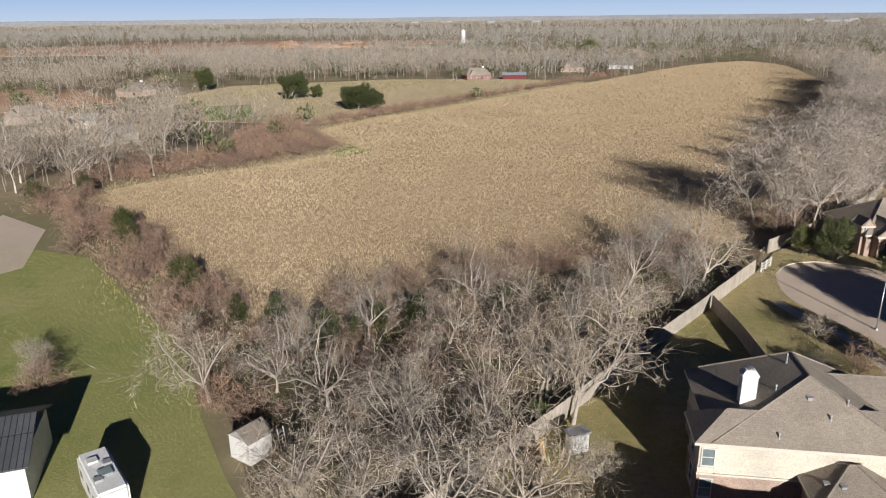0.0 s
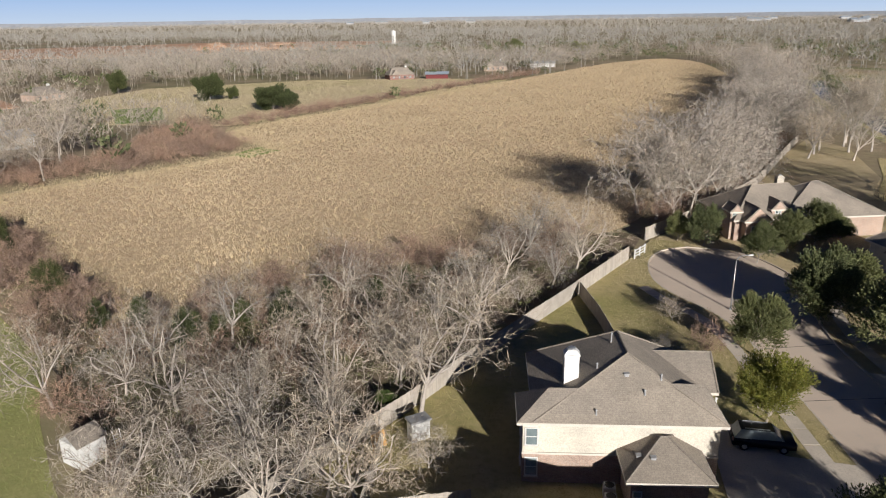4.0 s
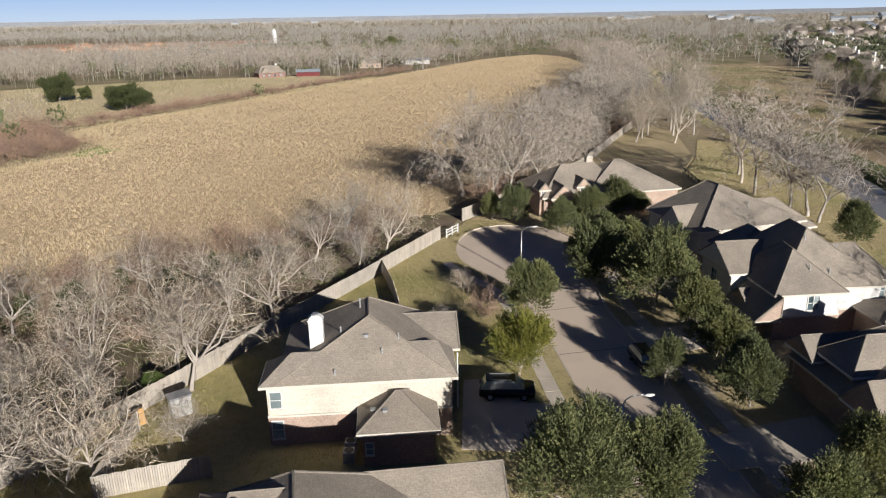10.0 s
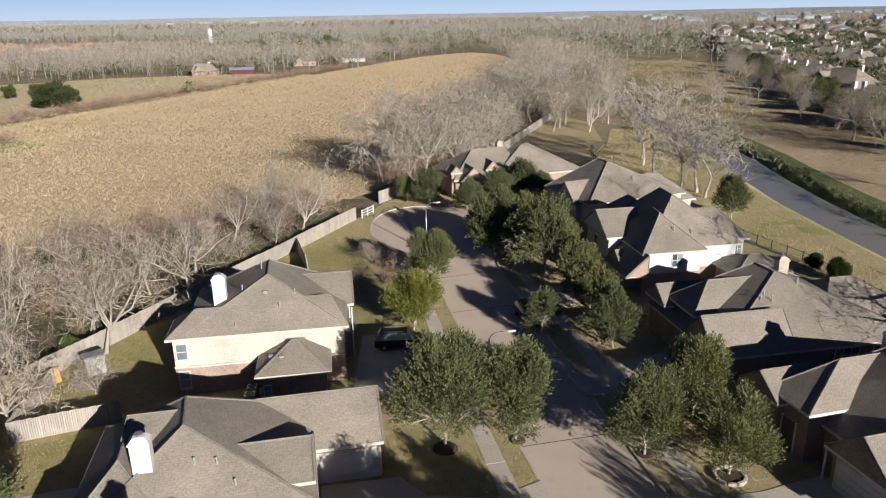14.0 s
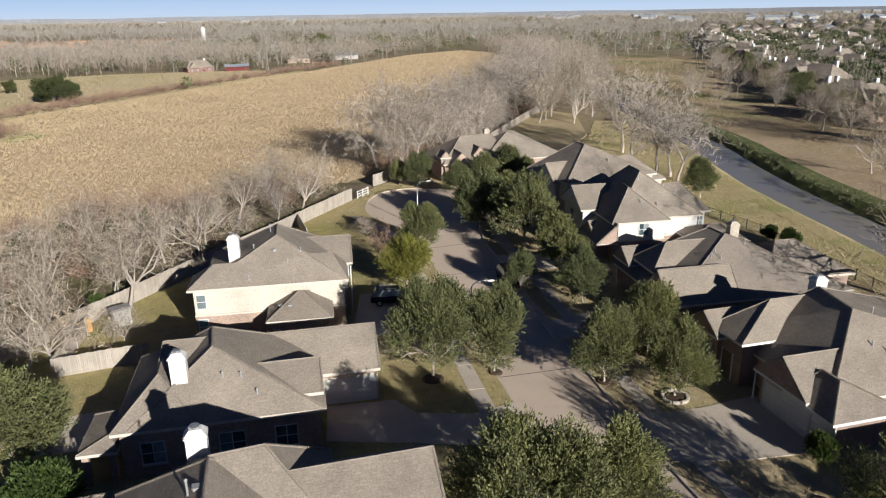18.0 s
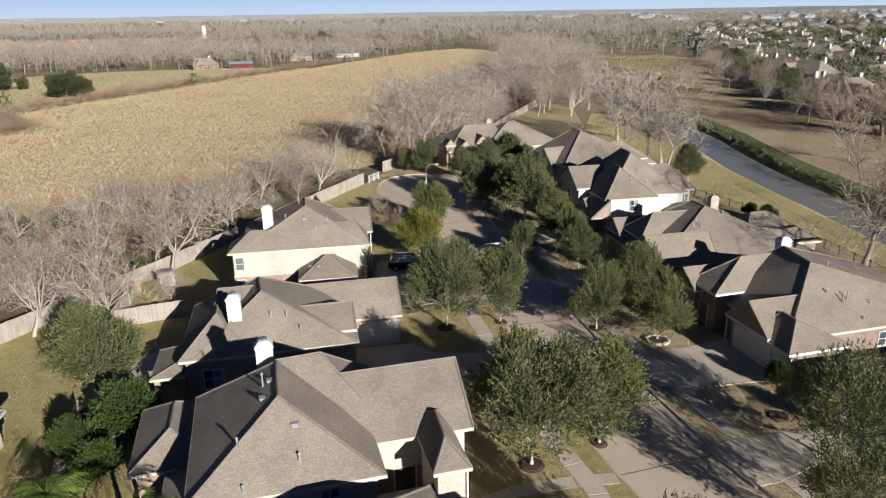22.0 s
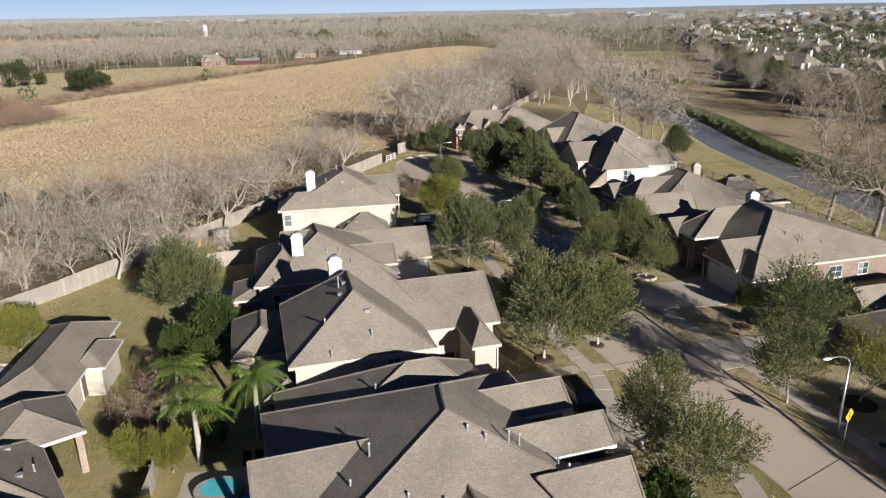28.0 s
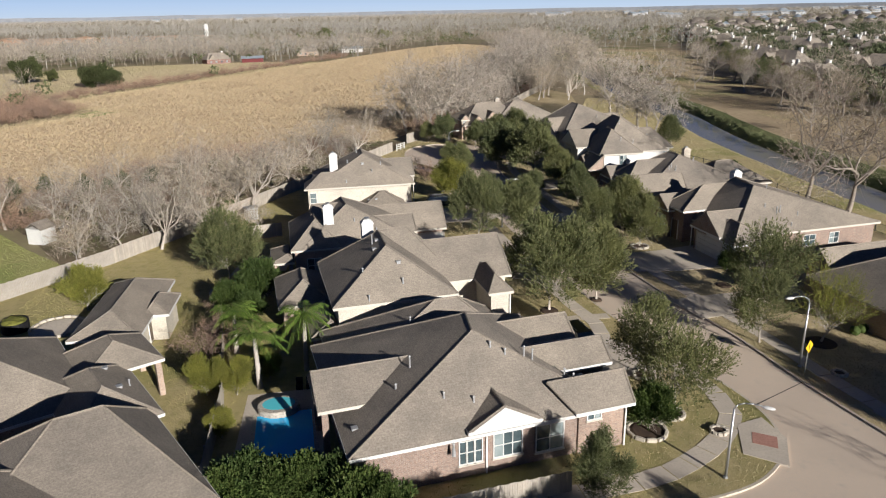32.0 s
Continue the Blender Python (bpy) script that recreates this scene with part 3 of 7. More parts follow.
                part("gable", bm, self.upper if lower else self.brick, rf)
        return rf

    def lb(self, x0, y0, x1, y1, ze, r0, r1, zr, **kw):
        """The same, in the house's own frame and in true heights."""
        def w(p):
            return (self.o.x + p[0] * self.c - p[1] * self.s, self.o.y + p[0] * self.s + p[1] * self.c)
        return self.block(w((x0, y0)), w((x1, y1)), ze / self.zk, (w(r0), w(r1)), zr / self.zk, **kw)

    def at(self, x, y):
        return (self.o.x + x * self.c - y * self.s, self.o.y + x * self.s + y * self.c)

    def downpipe(self, x, y, h):
        """A white rainwater pipe on a wall."""
        bm = bmesh.new()
        box(bm, x - 0.05, y - 0.05, -HZ, x + 0.05, y + 0.05, h)
        box(bm, x - 0.07, y - 0.07, h - 0.12, x + 0.07, y + 0.07, h)
        part("downpipe", bm, WHITE, self.top, "white downpipe")

    def opening(self, side, u, z, w, h, kind="window", cols=2, rows=2, at=None):
        """A window or door on a wall of the last block: side f, b, l or r, u along it from its left end seen from outside."""
        x0, y0, x1, y1 = at or self.rect
        if side == "f":
            o, t, nrm = Vector((x0, y0)), Vector((1, 0)), Vector((0, -1))
        elif side == "b":
            o, t, nrm = Vector((x1, y1)), Vector((-1, 0)), Vector((0, 1))
        elif side == "l":
            o, t, nrm = Vector((x0, y1)), Vector((0, -1)), Vector((-1, 0))
        else:
            o, t, nrm = Vector((x1, y0)), Vector((0, 1)), Vector((1, 0))

        def bar(bm, u0, z0, u1, z1, d0, d1):
            p, q = o + t * u0 + nrm * d0, o + t * u1 + nrm * d1
            box(bm, min(p.x, q.x), min(p.y, q.y), z0, max(p.x, q.x), max(p.y, q.y), z1)

        if kind == "garage":
            bm = bmesh.new()
            n = 4
            for k in range(n):
                bar(bm, u, z + k * h / n + 0.012, u + w, z + (k + 1) * h / n - 0.012, -0.05, 0.04)
            d = part("garage_door", bm, WHITE, self.top, "white sectional garage door")
            for a in range(int(w / 0.9)):
                for k in range(n):
                    bm = bmesh.new()
                    bar(bm, u + 0.12 + a * w / int(w / 0.9), z + k * h / n + 0.1, u - 0.12 + (a + 1) * w / int(w / 0.9), z + (k + 1) * h / n - 0.1, 0.0, 0.055)
                    part("panel", bm, WHITE, d)
            bm = bmesh.new()
            bar(bm, u - 0.15, z, u - 0.005, z + h + 0.15, -0.02, 0.07)
            bar(bm, u + w + 0.005, z, u + w + 0.15, z + h + 0.15, -0.02, 0.07)
            bar(bm, u - 0.15, z + h + 0.01, u + w + 0.15, z + h + 0.18, -0.02, 0.075)
            part("door_frame", bm, TRIM, d)
            return d
        if kind == "door":
            bm = bmesh.new()
            bar(bm, u, z, u + w, z + h, -0.05, 0.05)
            d = part("door", bm, BARK_DARK, self.top, "dark stained front door")
            bm = bmesh.new()
            bar(bm, u - 0.12, z, u - 0.002, z + h + 0.12, -0.02, 0.07)
            bar(bm, u + w + 0.002, z, u + w + 0.12, z + h + 0.12, -0.02, 0.07)
            part("door_frame", bm, WHITE, d)
            return d
        win = empty("window")
        win.parent = self.top
        bm = bmesh.new()
        f = 0.07
        bar(bm, u - f, z - f, u, z + h + f, -0.03, 0.06)
        bar(bm, u + w, z - f, u + w + f, z + h + f, -0.03, 0.06)
        bar(bm, u, z + h, u + w, z + h + f, -0.03, 0.06)
        bar(bm, u, z - f, u + w, z, -0.03, 0.06)
        part("window_frame", bm, WHITE, win)
        bm = bmesh.new()
        for c in range(1, cols):
            bar(bm, u + c * w / cols - 0.025, z, u + c * w / cols + 0.025, z + h, 0.0, 0.05)
        for r in range(1, rows):
            bar(bm, u, z + r * h / rows - 0.025, u + w, z + r * h / rows + 0.025, 0.0, 0.048)
        part("glazing_bar", bm, WHITE, win)
        bm = bmesh.new()
        bar(bm, u - 0.12, z - f - 0.08, u + w + 0.12, z - f, -0.02, 0.12)
        part("window_sill", bm, TRIM, win)
        for c in range(cols):
            bm = bmesh.new()
            bar(bm, u + c * w / cols + 0.03, z + 0.01, u + (c + 1) * w / cols - 0.03, z + h - 0.01, -0.02, 0.02)
            part("pane", bm, GLASS, win)
        return win

    def chimney(self, p, w, z0, z1, mat=None):
        q = self.loc(p)
        z1 *= self.zk
        ch = empty("chimney")
        ch.parent = self.top
        mat = mat or WHITE
        bm = bmesh.new()
        box(bm, q.x - w / 2, q.y - w / 2.6, z0, q.x + w / 2, q.y + w / 2.6, z1 - 0.45)
        part("shaft", bm, mat, ch)
        bm = bmesh.new()
        box(bm, q.x - w / 2 - 0.06, q.y - w / 2.6 - 0.06, z1 - 0.6, q.x + w / 2 + 0.06, q.y + w / 2.6 + 0.06, z1 - 0.5)
        part("band", bm, mat, ch)
        bm = bmesh.new()
        lo = [bm.verts.new((q.x + sx * w / 2, q.y + sy * w / 2.6, z1 - 0.45)) for sx, sy in ((-1, -1), (1, -1), (1, 1), (-1, 1))]
        hi = [bm.verts.new((q.x + sx * w / 3.4, q.y + sy * w / 4.2, z1 - 0.2)) for sx, sy in ((-1, -1), (1, -1), (1, 1), (-1, 1))]
        bm.faces.new(hi)
        for k in range(4):
            bm.faces.new((lo[k], lo[(k + 1) % 4], hi[(k + 1) % 4], hi[k]))
        part("crown", bm, mat, ch)
        bm = bmesh.new()
        beam(bm, (q.x, q.y, z1 - 0.25), (q.x, q.y, z1 - 0.06), 0.2, n=8)
        beam(bm, (q.x, q.y, z1 - 0.06), (q.x, q.y, z1), 0.27, 0.1, n=8)
        part("flue", bm, GALV, ch)

    def roof_z(self, x, y):
        """Height of the topmost roof at a place in the house's own frame."""
        best = 2.5
        for x0, y0, x1, y1, ze, zr, R, along in self.roofs:
            if not (x0 <= x <= x1 and y0 <= y <= y1):
                continue
            if along:
                k = (x - R[0].x) / max(R[1].x - R[0].x, 0.01)
                m = R[0].y + (R[1].y - R[0].y) * min(max(k, 0), 1)
                f = [(y - y0) / (m - y0), (y1 - y) / (y1 - m)]
                f += [(x - x0) / (R[0].x - x0)] if R[0].x > x0 + 0.05 else []
                f += [(x1 - x) / (x1 - R[1].x)] if R[1].x < x1 - 0.05 else []
            else:
                k = (y - R[0].y) / max(R[1].y - R[0].y, 0.01)
                m = R[0].x + (R[1].x - R[0].x) * min(max(k, 0), 1)
                f = [(x - x0) / (m - x0), (x1 - x) / (x1 - m)]
                f += [(y - y0) / (R[0].y - y0)] if R[0].y > y0 + 0.05 else []
                f += [(y1 - y) / (y1 - R[1].y)] if R[1].y < y1 - 0.05 else []
            best = max(best, ze + (zr - ze) * min(f))
        return best

    def vent(self, p, kind="pipe", h=0.4):
        """A pipe or a low square vent standing on the roof."""
        q = self.loc(p)
        z = self.roof_z(q.x, q.y)
        bm = bmesh.new()
        if kind == "pipe":
            beam(bm, (q.x, q.y, z - 0.5), (q.x, q.y, z + h), 0.055, n=7)
            beam(bm, (q.x, q.y, z + h), (q.x, q.y, z + h + 0.08), 0.1, 0.04, n=7)
            beam(bm, (q.x, q.y, z - 0.5), (q.x, q.y, z + 0.04), 0.14, 0.08, n=7)
        else:
            box(bm, q.x - 0.15, q.y - 0.15, z - 0.45, q.x + 0.15, q.y + 0.15, z + 0.08)
            box(bm, q.x - 0.2, q.y - 0.2, z + 0.08, q.x + 0.2, q.y + 0.2, z + 0.12)
        part("roof_vent", bm, LEAD, self.top, "grey metal vent")


# the two-storey house nearest the field
hA = House(-9.2, 42.5, 3.5, "two-storey house, cream siding over tan brick, brown shingle roof")
hA.lb(0.6, 0.28, 13.9, 11.0, 5.25, (7.53, 4.15), (7.4, 7.9), 8.8, lower=2.4)
hA.opening("r", 1.2, 3.1, 1.2, 1.2)
hA.opening("r", 8.6, 3.1, 1.2, 1.2)
hA.lb(-0.5, 0.3, 7.6, 4.4, 5.24, (1.75, 2.1), (6.0, 2.1), 7.0, lower=2.4, caps=False)
hA.opening("f", 0.25, 3.1, 0.8, 1.3, cols=1)
hA.opening("f", 0.25, 0.6, 0.8, 1.4, cols=1)
hA.opening("l", 1.2, 3.1, 0.9, 1.4, cols=1)
hA.opening("l", 1.2, 0.7, 0.9, 1.4, cols=1)
hA.lb(6.5, 0.29, 13.92, 5.2, 5.26, (8.4, 2.55), (12.6, 2.55), 7.25, lower=2.4, caps=False)
hA.lb(8.9, 4.85, 14.5, 10.2, 5.3, (7.5, 7.6), (14.4, 7.6), 7.3, lower=2.4)
hA.opening("r", 1.6, 3.1, 1.8, 1.2)
hA.lb(6.5, -3.1, 12.35, 3.3, 3.05, (9.3, 0.1), (9.8, 0.1), 4.5)
hA.opening("f", 0.2, 1.0, 0.5, 0.9, cols=1)
hA.chimney((-5.95, 46.75), 1.05, 5.0, 9.15)
for p, h in (((-2.85, 49.6), 0.7), ((0.3, 45.8), 0.35), ((-0.9, 44.9), 0.3), ((-4.3, 43.6), 0.3), ((-4.1, 46.7), 0.35)):
    hA.vent(p, h=h)
hA.vent((-2.1, 45.9), "box")
hA.vent((-0.6, 41.6), "box")
hA.vent((-1.5, 42.0), "box")
hA.downpipe(14.3, 4.6, 4.9)

# one-storey house with the garage facing the lawn
hB = House(-10.05, 24.09, 6.0, "one-storey tan brick house with brown shingle roof and white chimney")
hB.lb(1.0, -2.1, 13.4, 8.5, 3.8, (6.18, 1.93), (5.9, 5.2), 7.26)
hB.opening("f", 5.0, 1.0, 1.6, 1.5)
hB.opening("f", 8.6, 1.0, 1.4, 1.5)
hB.lb(-0.05, -2.15, 5.4, 8.8, 3.78, (2.7, 0.8), (2.6, 4.6), 6.15)
hB.opening("f", 1.2, 1.0, 1.4, 1.5)
hB.opening("l", 3.0, 0.9, 1.2, 1.5)
hB.lb(2.0, -0.5, 7.5, 8.6, 3.79, (2.6, 4.4), (6.0, 4.4), 6.85)
hB.lb(9.3, -1.1, 13.3, 3.9, 4.5, (8.8, 1.4), (13.2, 1.4), 5.85)
hB.opening("f", 1.0, 3.75, 2.0, 0.4, rows=1)
hB.lb(12.6, 4.18, 17.75, 9.9, 3.0, (8.5, 7.05), (17.6, 7.05), 5.48)
hB.opening("f", 0.55, -0.1, 3.9, 2.2, "garage")
hB.lb(-2.2, -2.2, 0.2, 2.8, 2.6, (-0.3, -1.2), (-0.3, 1.8), 3.3, open_sides=True)
hB.chimney(hB.at(4.1, 0.45), 1.05, 3.5, 7.85)
for u, v in ((6.8, 0.2), (8.0, 0.1), (9.0, -0.9)):
    hB.vent(hB.at(u, v), h=0.3)

# tall house with the black slope
hC = House(-5.11, 2.86, 8.7, "two-storey house, cream siding and tan brick, shingle roof")
hC.lb(0.1, -0.05, 10.2, 11.0, 5.25, (5.1, 3.4), (5.2, 7.5), 8.8, lower=2.7)
hC.opening("f", 6.3, 3.4, 0.9, 1.1)
hC.opening("f", 7.4, 0.6, 1.4, 1.4)
hC.opening("l", 4.0, 3.3, 1.0, 1.3)
hC.lb(2.0, 4.2, 11.2, 12.0, 5.24, (5.2, 7.75), (7.8, 8.0), 8.78, lower=2.7)
hC.lb(7.5, 3.3, 16.0, 11.3, 5.0, (7.0, 7.1), (15.8, 7.2), 7.65, lower=2.7)
hC.opening("f", 3.4, 0.3, 1.2, 2.3, "door")
hC.opening("r", 2.0, 3.2, 1.6, 1.2)
hC.lb(12.65, -0.45, 14.75, 5.5, 5.05, (13.7, 1.1), (13.85, 3.9), 6.15, lower=0.5, over=0.25)
hC.downpipe(14.55, -0.25, 4.8)
hC.lb(-3.85, 7.3, 1.0, 14.8, 2.8, (-1.44, 9.3), (-1.4, 12.5), 4.4)
hC.lb(-1.7, 0.4, 1.2, 7.0, 2.75, (0.0, 1.6), (0.0, 5.8), 3.6)
hC.chimney((-2.05, 12.9), 1.02, 5.5, 9.45)
for p, h in (((-1.7, 9.2), 0.8), ((-2.6, 5.2), 0.35), ((0.55, 4.7), 0.4), ((-2.2, 3.5), 0.35)):
    hC.vent(p, h=h)
for p in ((-1.3, 9.3), (-1.55, 7.9), (0.3, 6.0), (-6.1, 9.3)):
    hC.vent(p, "box")

# corner house with the pool
hY = House(-3.98, -12.49, 11.0, "one-storey brown brick corner house with broad shingle roof", brick=BRICK_BROWN)
hY.lb(-0.2, -1.6, 16.8, 13.5, 3.2, (8.95, 3.3), (9.45, 6.0), 7.55, fascia=WHITE)
for u in (6.3, 6.8, 7.3):
    hY.opening("f", u, 0.95, 0.4, 1.5, cols=1)
hY.opening("f", 8.5, 0.95, 1.8, 1.6, cols=3)
hY.opening("f", 11.3, 0.7, 1.8, 1.8, cols=2)
hY.downpipe(8.2, -1.25, 2.9)
hY.lb(13.9, -1.75, 18.0, 2.3, 3.35, (12.6, -0.2), (17.8, -0.2), 4.95, fascia=WHITE)
hY.opening("f", 0.6, 2.35, 0.9, 0.4, rows=1)
hY.downpipe(17.55, -1.45, 3.0)
hY.lb(11.5, 1.4, 18.1, 4.8, 4.65, (10.2, 3.0), (17.9, 3.0), 5.85, fascia=WHITE)
hY.lb(11.3, 5.6, 17.6, 9.0, 4.65, (9.6, 7.3), (17.4, 7.3), 5.85, fascia=WHITE)
hY.lb(-1.2, 2.5, 7.2, 7.3, 4.1, (-1.1, 4.85), (8.2, 4.85), 5.65, open_sides=True)
hY.brick = WHITE
hY.lb(6.9, -1.75, 11.6, 2.6, 3.55, (9.15, -1.6), (9.15, 3.4), 4.9, fascia=WHITE, walls=False)
hY.brick = BRICK_BROWN
hY.lb(0.8, 6.5, 15.0, 16.0, 3.15, (8.7, 10.4), (10.4, 10.4), 6.9)
for p, h in (((0.1, -8.2), 0.75), ((-0.9, -9.7), 0.3), ((5.2, -8.3), 0.3), ((6.1, -8.6), 0.3), ((7.3, -8.7), 0.75), ((7.9, -8.5), 0.75), ((9.9, -9.0), 0.5), ((10.3, -9.6), 0.3), ((1.9, -11.0), 0.3), ((3.7, -11.1), 0.3), ((2.2, -13.0), 0.3), ((0.6, -2.0), 0.4)):
    hY.vent(p, h=h)
hY.vent((-3.5, -11.6), "box")
hY.vent((10.9, -9.2), "box")

# house with the three-car garage
hG = House(35.57, 18.06, 8.5, "one-storey brown brick house with shingle roof and white garage doors", brick=BRICK_BROWN)
hG.lb(2.3, 2.35, 21.7, 15.5, 2.95, (8.15, 7.6), (9.0, 12.0), 7.1)
hG.opening("f", 9.0, 0.8, 1.5, 1.2)
hG.opening("f", 12.5, 0.8, 1.2, 1.2)
hG.lb(0.75, 2.9, 8.5, 8.3, 2.97, (0.8, 5.6), (7.9, 5.6), 5.15, fascia=WHITE)
hG.opening("l", 0.5, -0.1, 4.5, 2.2, "garage")
hG.lb(0.8, 0.45, 6.6, 5.2, 2.75, (2.95, 2.6), (2.95, 4.2), 4.5, fascia=WHITE)
hG.opening("l", 1.6, -0.1, 2.5, 2.2, "garage")
hG.lb(0.8, 9.95, 8.9, 14.0, 4.05, (4.7, 12.2), (9.0, 12.2), 6.45, fascia=WHITE)
hG.opening("l", 1.0, 0.0, 1.2, 2.3, "door")
hG.lb(0.3, 12.3, 5.2, 16.4, 3.6, (0.3, 14.4), (5.2, 14.4), 5.1, fascia=WHITE)
hG.opening("l", 0.9, 0.8, 1.7, 1.7)
hG.chimney(hG.at(9.6, 12.75), 1.1, 4.0, 7.8)
hG.downpipe(1.1, 2.75, 2.6)
hG.downpipe(1.1, 8.45, 2.6)
for u, v, h in ((9.6, 7.2, 0.5), (8.0, 5.2, 0.35), (9.0, 4.4, 0.7), (9.5, 4.5, 0.7), (11.5, 4.0, 0.35), (10.0, 3.0, 0.3)):
    hG.vent(hG.at(u, v), h=h)

hF = House(32.49, 40.59, 5.0, "one-storey brown brick house with hipped shingle roof", brick=BRICK_BROWN)
hF.lb(1.0, -2.37, 20.0, 9.8, 2.95, (10.2, 4.6), (10.0, 7.2), 7.05)
hF.opening("f", 10.6, 1.0, 2.2, 1.3, cols=3)
hF.opening("f", 14.2, 1.0, 1.6, 1.2)
hF.lb(0.8, -2.3, 8.2, 2.7, 2.97, (0.9, 0.2), (8.0, 0.2), 5.6, fascia=WHITE)
hF.opening("l", 1.2, 0.8, 1.7, 1.6)
hF.lb(2.0, 3.2, 9.4, 8.0, 4.2, (4.5, 5.7), (9.5, 5.7), 6.36, fascia=WHITE)
hF.opening("l", 1.2, 0.0, 1.2, 2.3, "door")
hF.lb(1.2, 6.9, 6.2, 10.7, 3.65, (1.3, 8.8), (6.1, 8.8), 5.1, fascia=WHITE)
hF.opening("l", 0.7, 0.8, 1.5, 1.6)
hF.lb(13.5, 1.5, 23.3, 10.5, 2.93, (16.5, 5.3), (18.7, 5.3), 5.68)
hF.chimney((44.6, 48.9), 1.0, 4.0, 7.5, STONE)
for p, h in (((39.7, 43.4), 0.45), ((40.2, 43.8), 0.45), ((40.6, 43.2), 0.6), ((43.8, 44.9), 0.5)):
    hF.vent(p, h=h)

hD = House(33.39, 57.76, 4.0, "two-storey house with white siding and shingle roof", upper=WHITE)
hD.lb(1.6, 0.4, 8.9, 9.0, 4.95, (4.9, 3.9), (5.2, 6.2), 8.3, lower=2.4)
hD.opening("f", 3.2, 3.0, 1.1, 1.4)
hD.lb(2.6, 1.5, 13.6, 13.6, 5.0, (6.9, 5.3), (7.0, 8.6), 9.9, lower=2.4)
hD.lb(8.5, 2.8, 15.3, 11.5, 5.1, (9.0, 6.0), (12.7, 6.2), 7.9, lower=2.4)
hD.opening("f", 4.8, 3.0, 0.9, 1.2)
hD.lb(-0.3, 5.6, 8.0, 13.0, 5.3, (-0.2, 9.3), (7.6, 9.3), 7.55, lower=2.4)
hD.opening("l", 2.4, 3.1, 1.2, 1.2)
hD.lb(0.1, 1.8, 5.6, 6.4, 2.75, (0.2, 4.2), (5.5, 4.2), 4.3)
hD.opening("l", 1.2, 0.6, 1.5, 1.4)
hD.lb(-0.5, -0.4, 2.0, 5.6, 2.8, (1.95, -0.4), (1.95, 5.6), 5.0, walls=False)
hD.lb(2.3, 11.0, 8.8, 16.4, 5.3, (5.9, 12.8), (5.9, 14.6), 7.7, lower=2.4)
hD.lb(10.6, -2.6, 17.2, 2.9, 2.9, (13.6, 0.0), (15.0, 0.1), 4.2)
for u, v in ((5.8, 2.2), (8.0, 2.4), (6.4, 4.6), (9.8, 4.6), (11.2, 4.2)):
    hD.vent(hD.at(u, v), h=0.5)

hE = House(34.3, 77.84, 16.0, "two-storey house with steep brown shingle roof", zk=1.05)
hE.block((34.7, 76.97), (46.4, 92.42), 5.2, ((39.1, 83.63), (38.5, 86.04)), 9.2, lower=2.6)
hE.block((40.0, 78.69), (49.5, 88.67), 4.2, ((43.2, 82.96), (46.4, 84.03)), 7.4, lower=2.6)
hE.lb(-0.6, 1.2, 6.0, 6.6, 5.0, (-0.5, 3.9), (5.0, 3.9), 7.5, lower=2.6)
hE.vent((42.1, 81.57))

hH = House(19.2, 104.45, 12.0, "one-storey house with dormers and brown shingle roof", zk=1.05)
hH.lb(0.50, -1.66, 14.49, 10.31, 3.35, (5.66, 4.11), (11.64, 4.58), 7.15)
hH.lb(7.60, -1.72, 24.14, 10.04, 3.36, (14.51, 3.4), (16.05, 4.15), 7.5)
hH.lb(1.49, -2.93, 5.7, 1.31, 3.45, (3.5, -2.9), (3.5, 2.01), 5.4)
hH.opening("f", 0.9, 0.9, 1.2, 1.5)
hH.lb(6.35, -1.08, 8.75, 2.00, 4.6, (7.5, -1.05), (7.5, 2.25), 5.85, over=0.2)
hH.opening("f", 0.5, 3.4, 0.8, 0.8)
hH.lb(0.24, -0.83, 2.2, 1.87, 4.4, (1.2, -0.8), (1.2, 2.06), 5.45, over=0.2)
hH.opening("f", 0.3, 3.3, 0.6, 0.7)
hH.chimney((29.6, 115.2), 1.1, 4, 7.2, STONE)

# house with the open porch in the south-west
hW = House(-20.7, -4.1, 31.5, "one-storey house with many hipped grey-brown roofs")
hW.lb(-9.6, -0.6, 0.0, 11.7, 3.02, (-4.6, 3.0), (-4.6, 7.4), 5.9, fascia=WHITE)
hW.lb(-2.6, -5.2, 2.9, 3.4, 3.0, (0.1, -2.6), (0.1, 0.6), 4.8, fascia=WHITE)
hW.lb(-12.0, -16.0, 2.4, -4.2, 3.04, (-3.4, -7.6), (-0.9, -7.8), 6.2, fascia=WHITE)
hW.lb(-13.0, -19.0, -2.0, -9.0, 3.06, (-7.4, -14.2), (-7.4, -10.0), 6.1, fascia=WHITE)
hW.lb(-0.4, 2.2, 5.3, 7.8, 3.15, (2.6, 4.6), (2.6, 6.0), 4.5, open_sides=True, fascia=WHITE)
hW.vent(hW.at(1.1, 1.2), "box")
hW.vent(hW.at(1.2, -2.0), "box")
hW.vent(hW.at(2.0, -1.2), h=0.4)
hP = House(-23.9, 3.0, 1.0, "long low pool house with hipped shingle roof and cream walls", brick=SIDING)
hP.block((-26.1, 5.6), (-20.75, 18.5), 2.7, ((-23.2, 7.9), (-23.3, 15.4)), 4.2, fascia=WHITE)
hP.opening("r", 3.5, 0.2, 1.0, 1.9, "door")
hP.block((-21.4, 10.0), (-19.4, 14.8), 2.68, ((-20.8, 11.4), (-20.8, 13.4)), 3.4, fascia=WHITE)

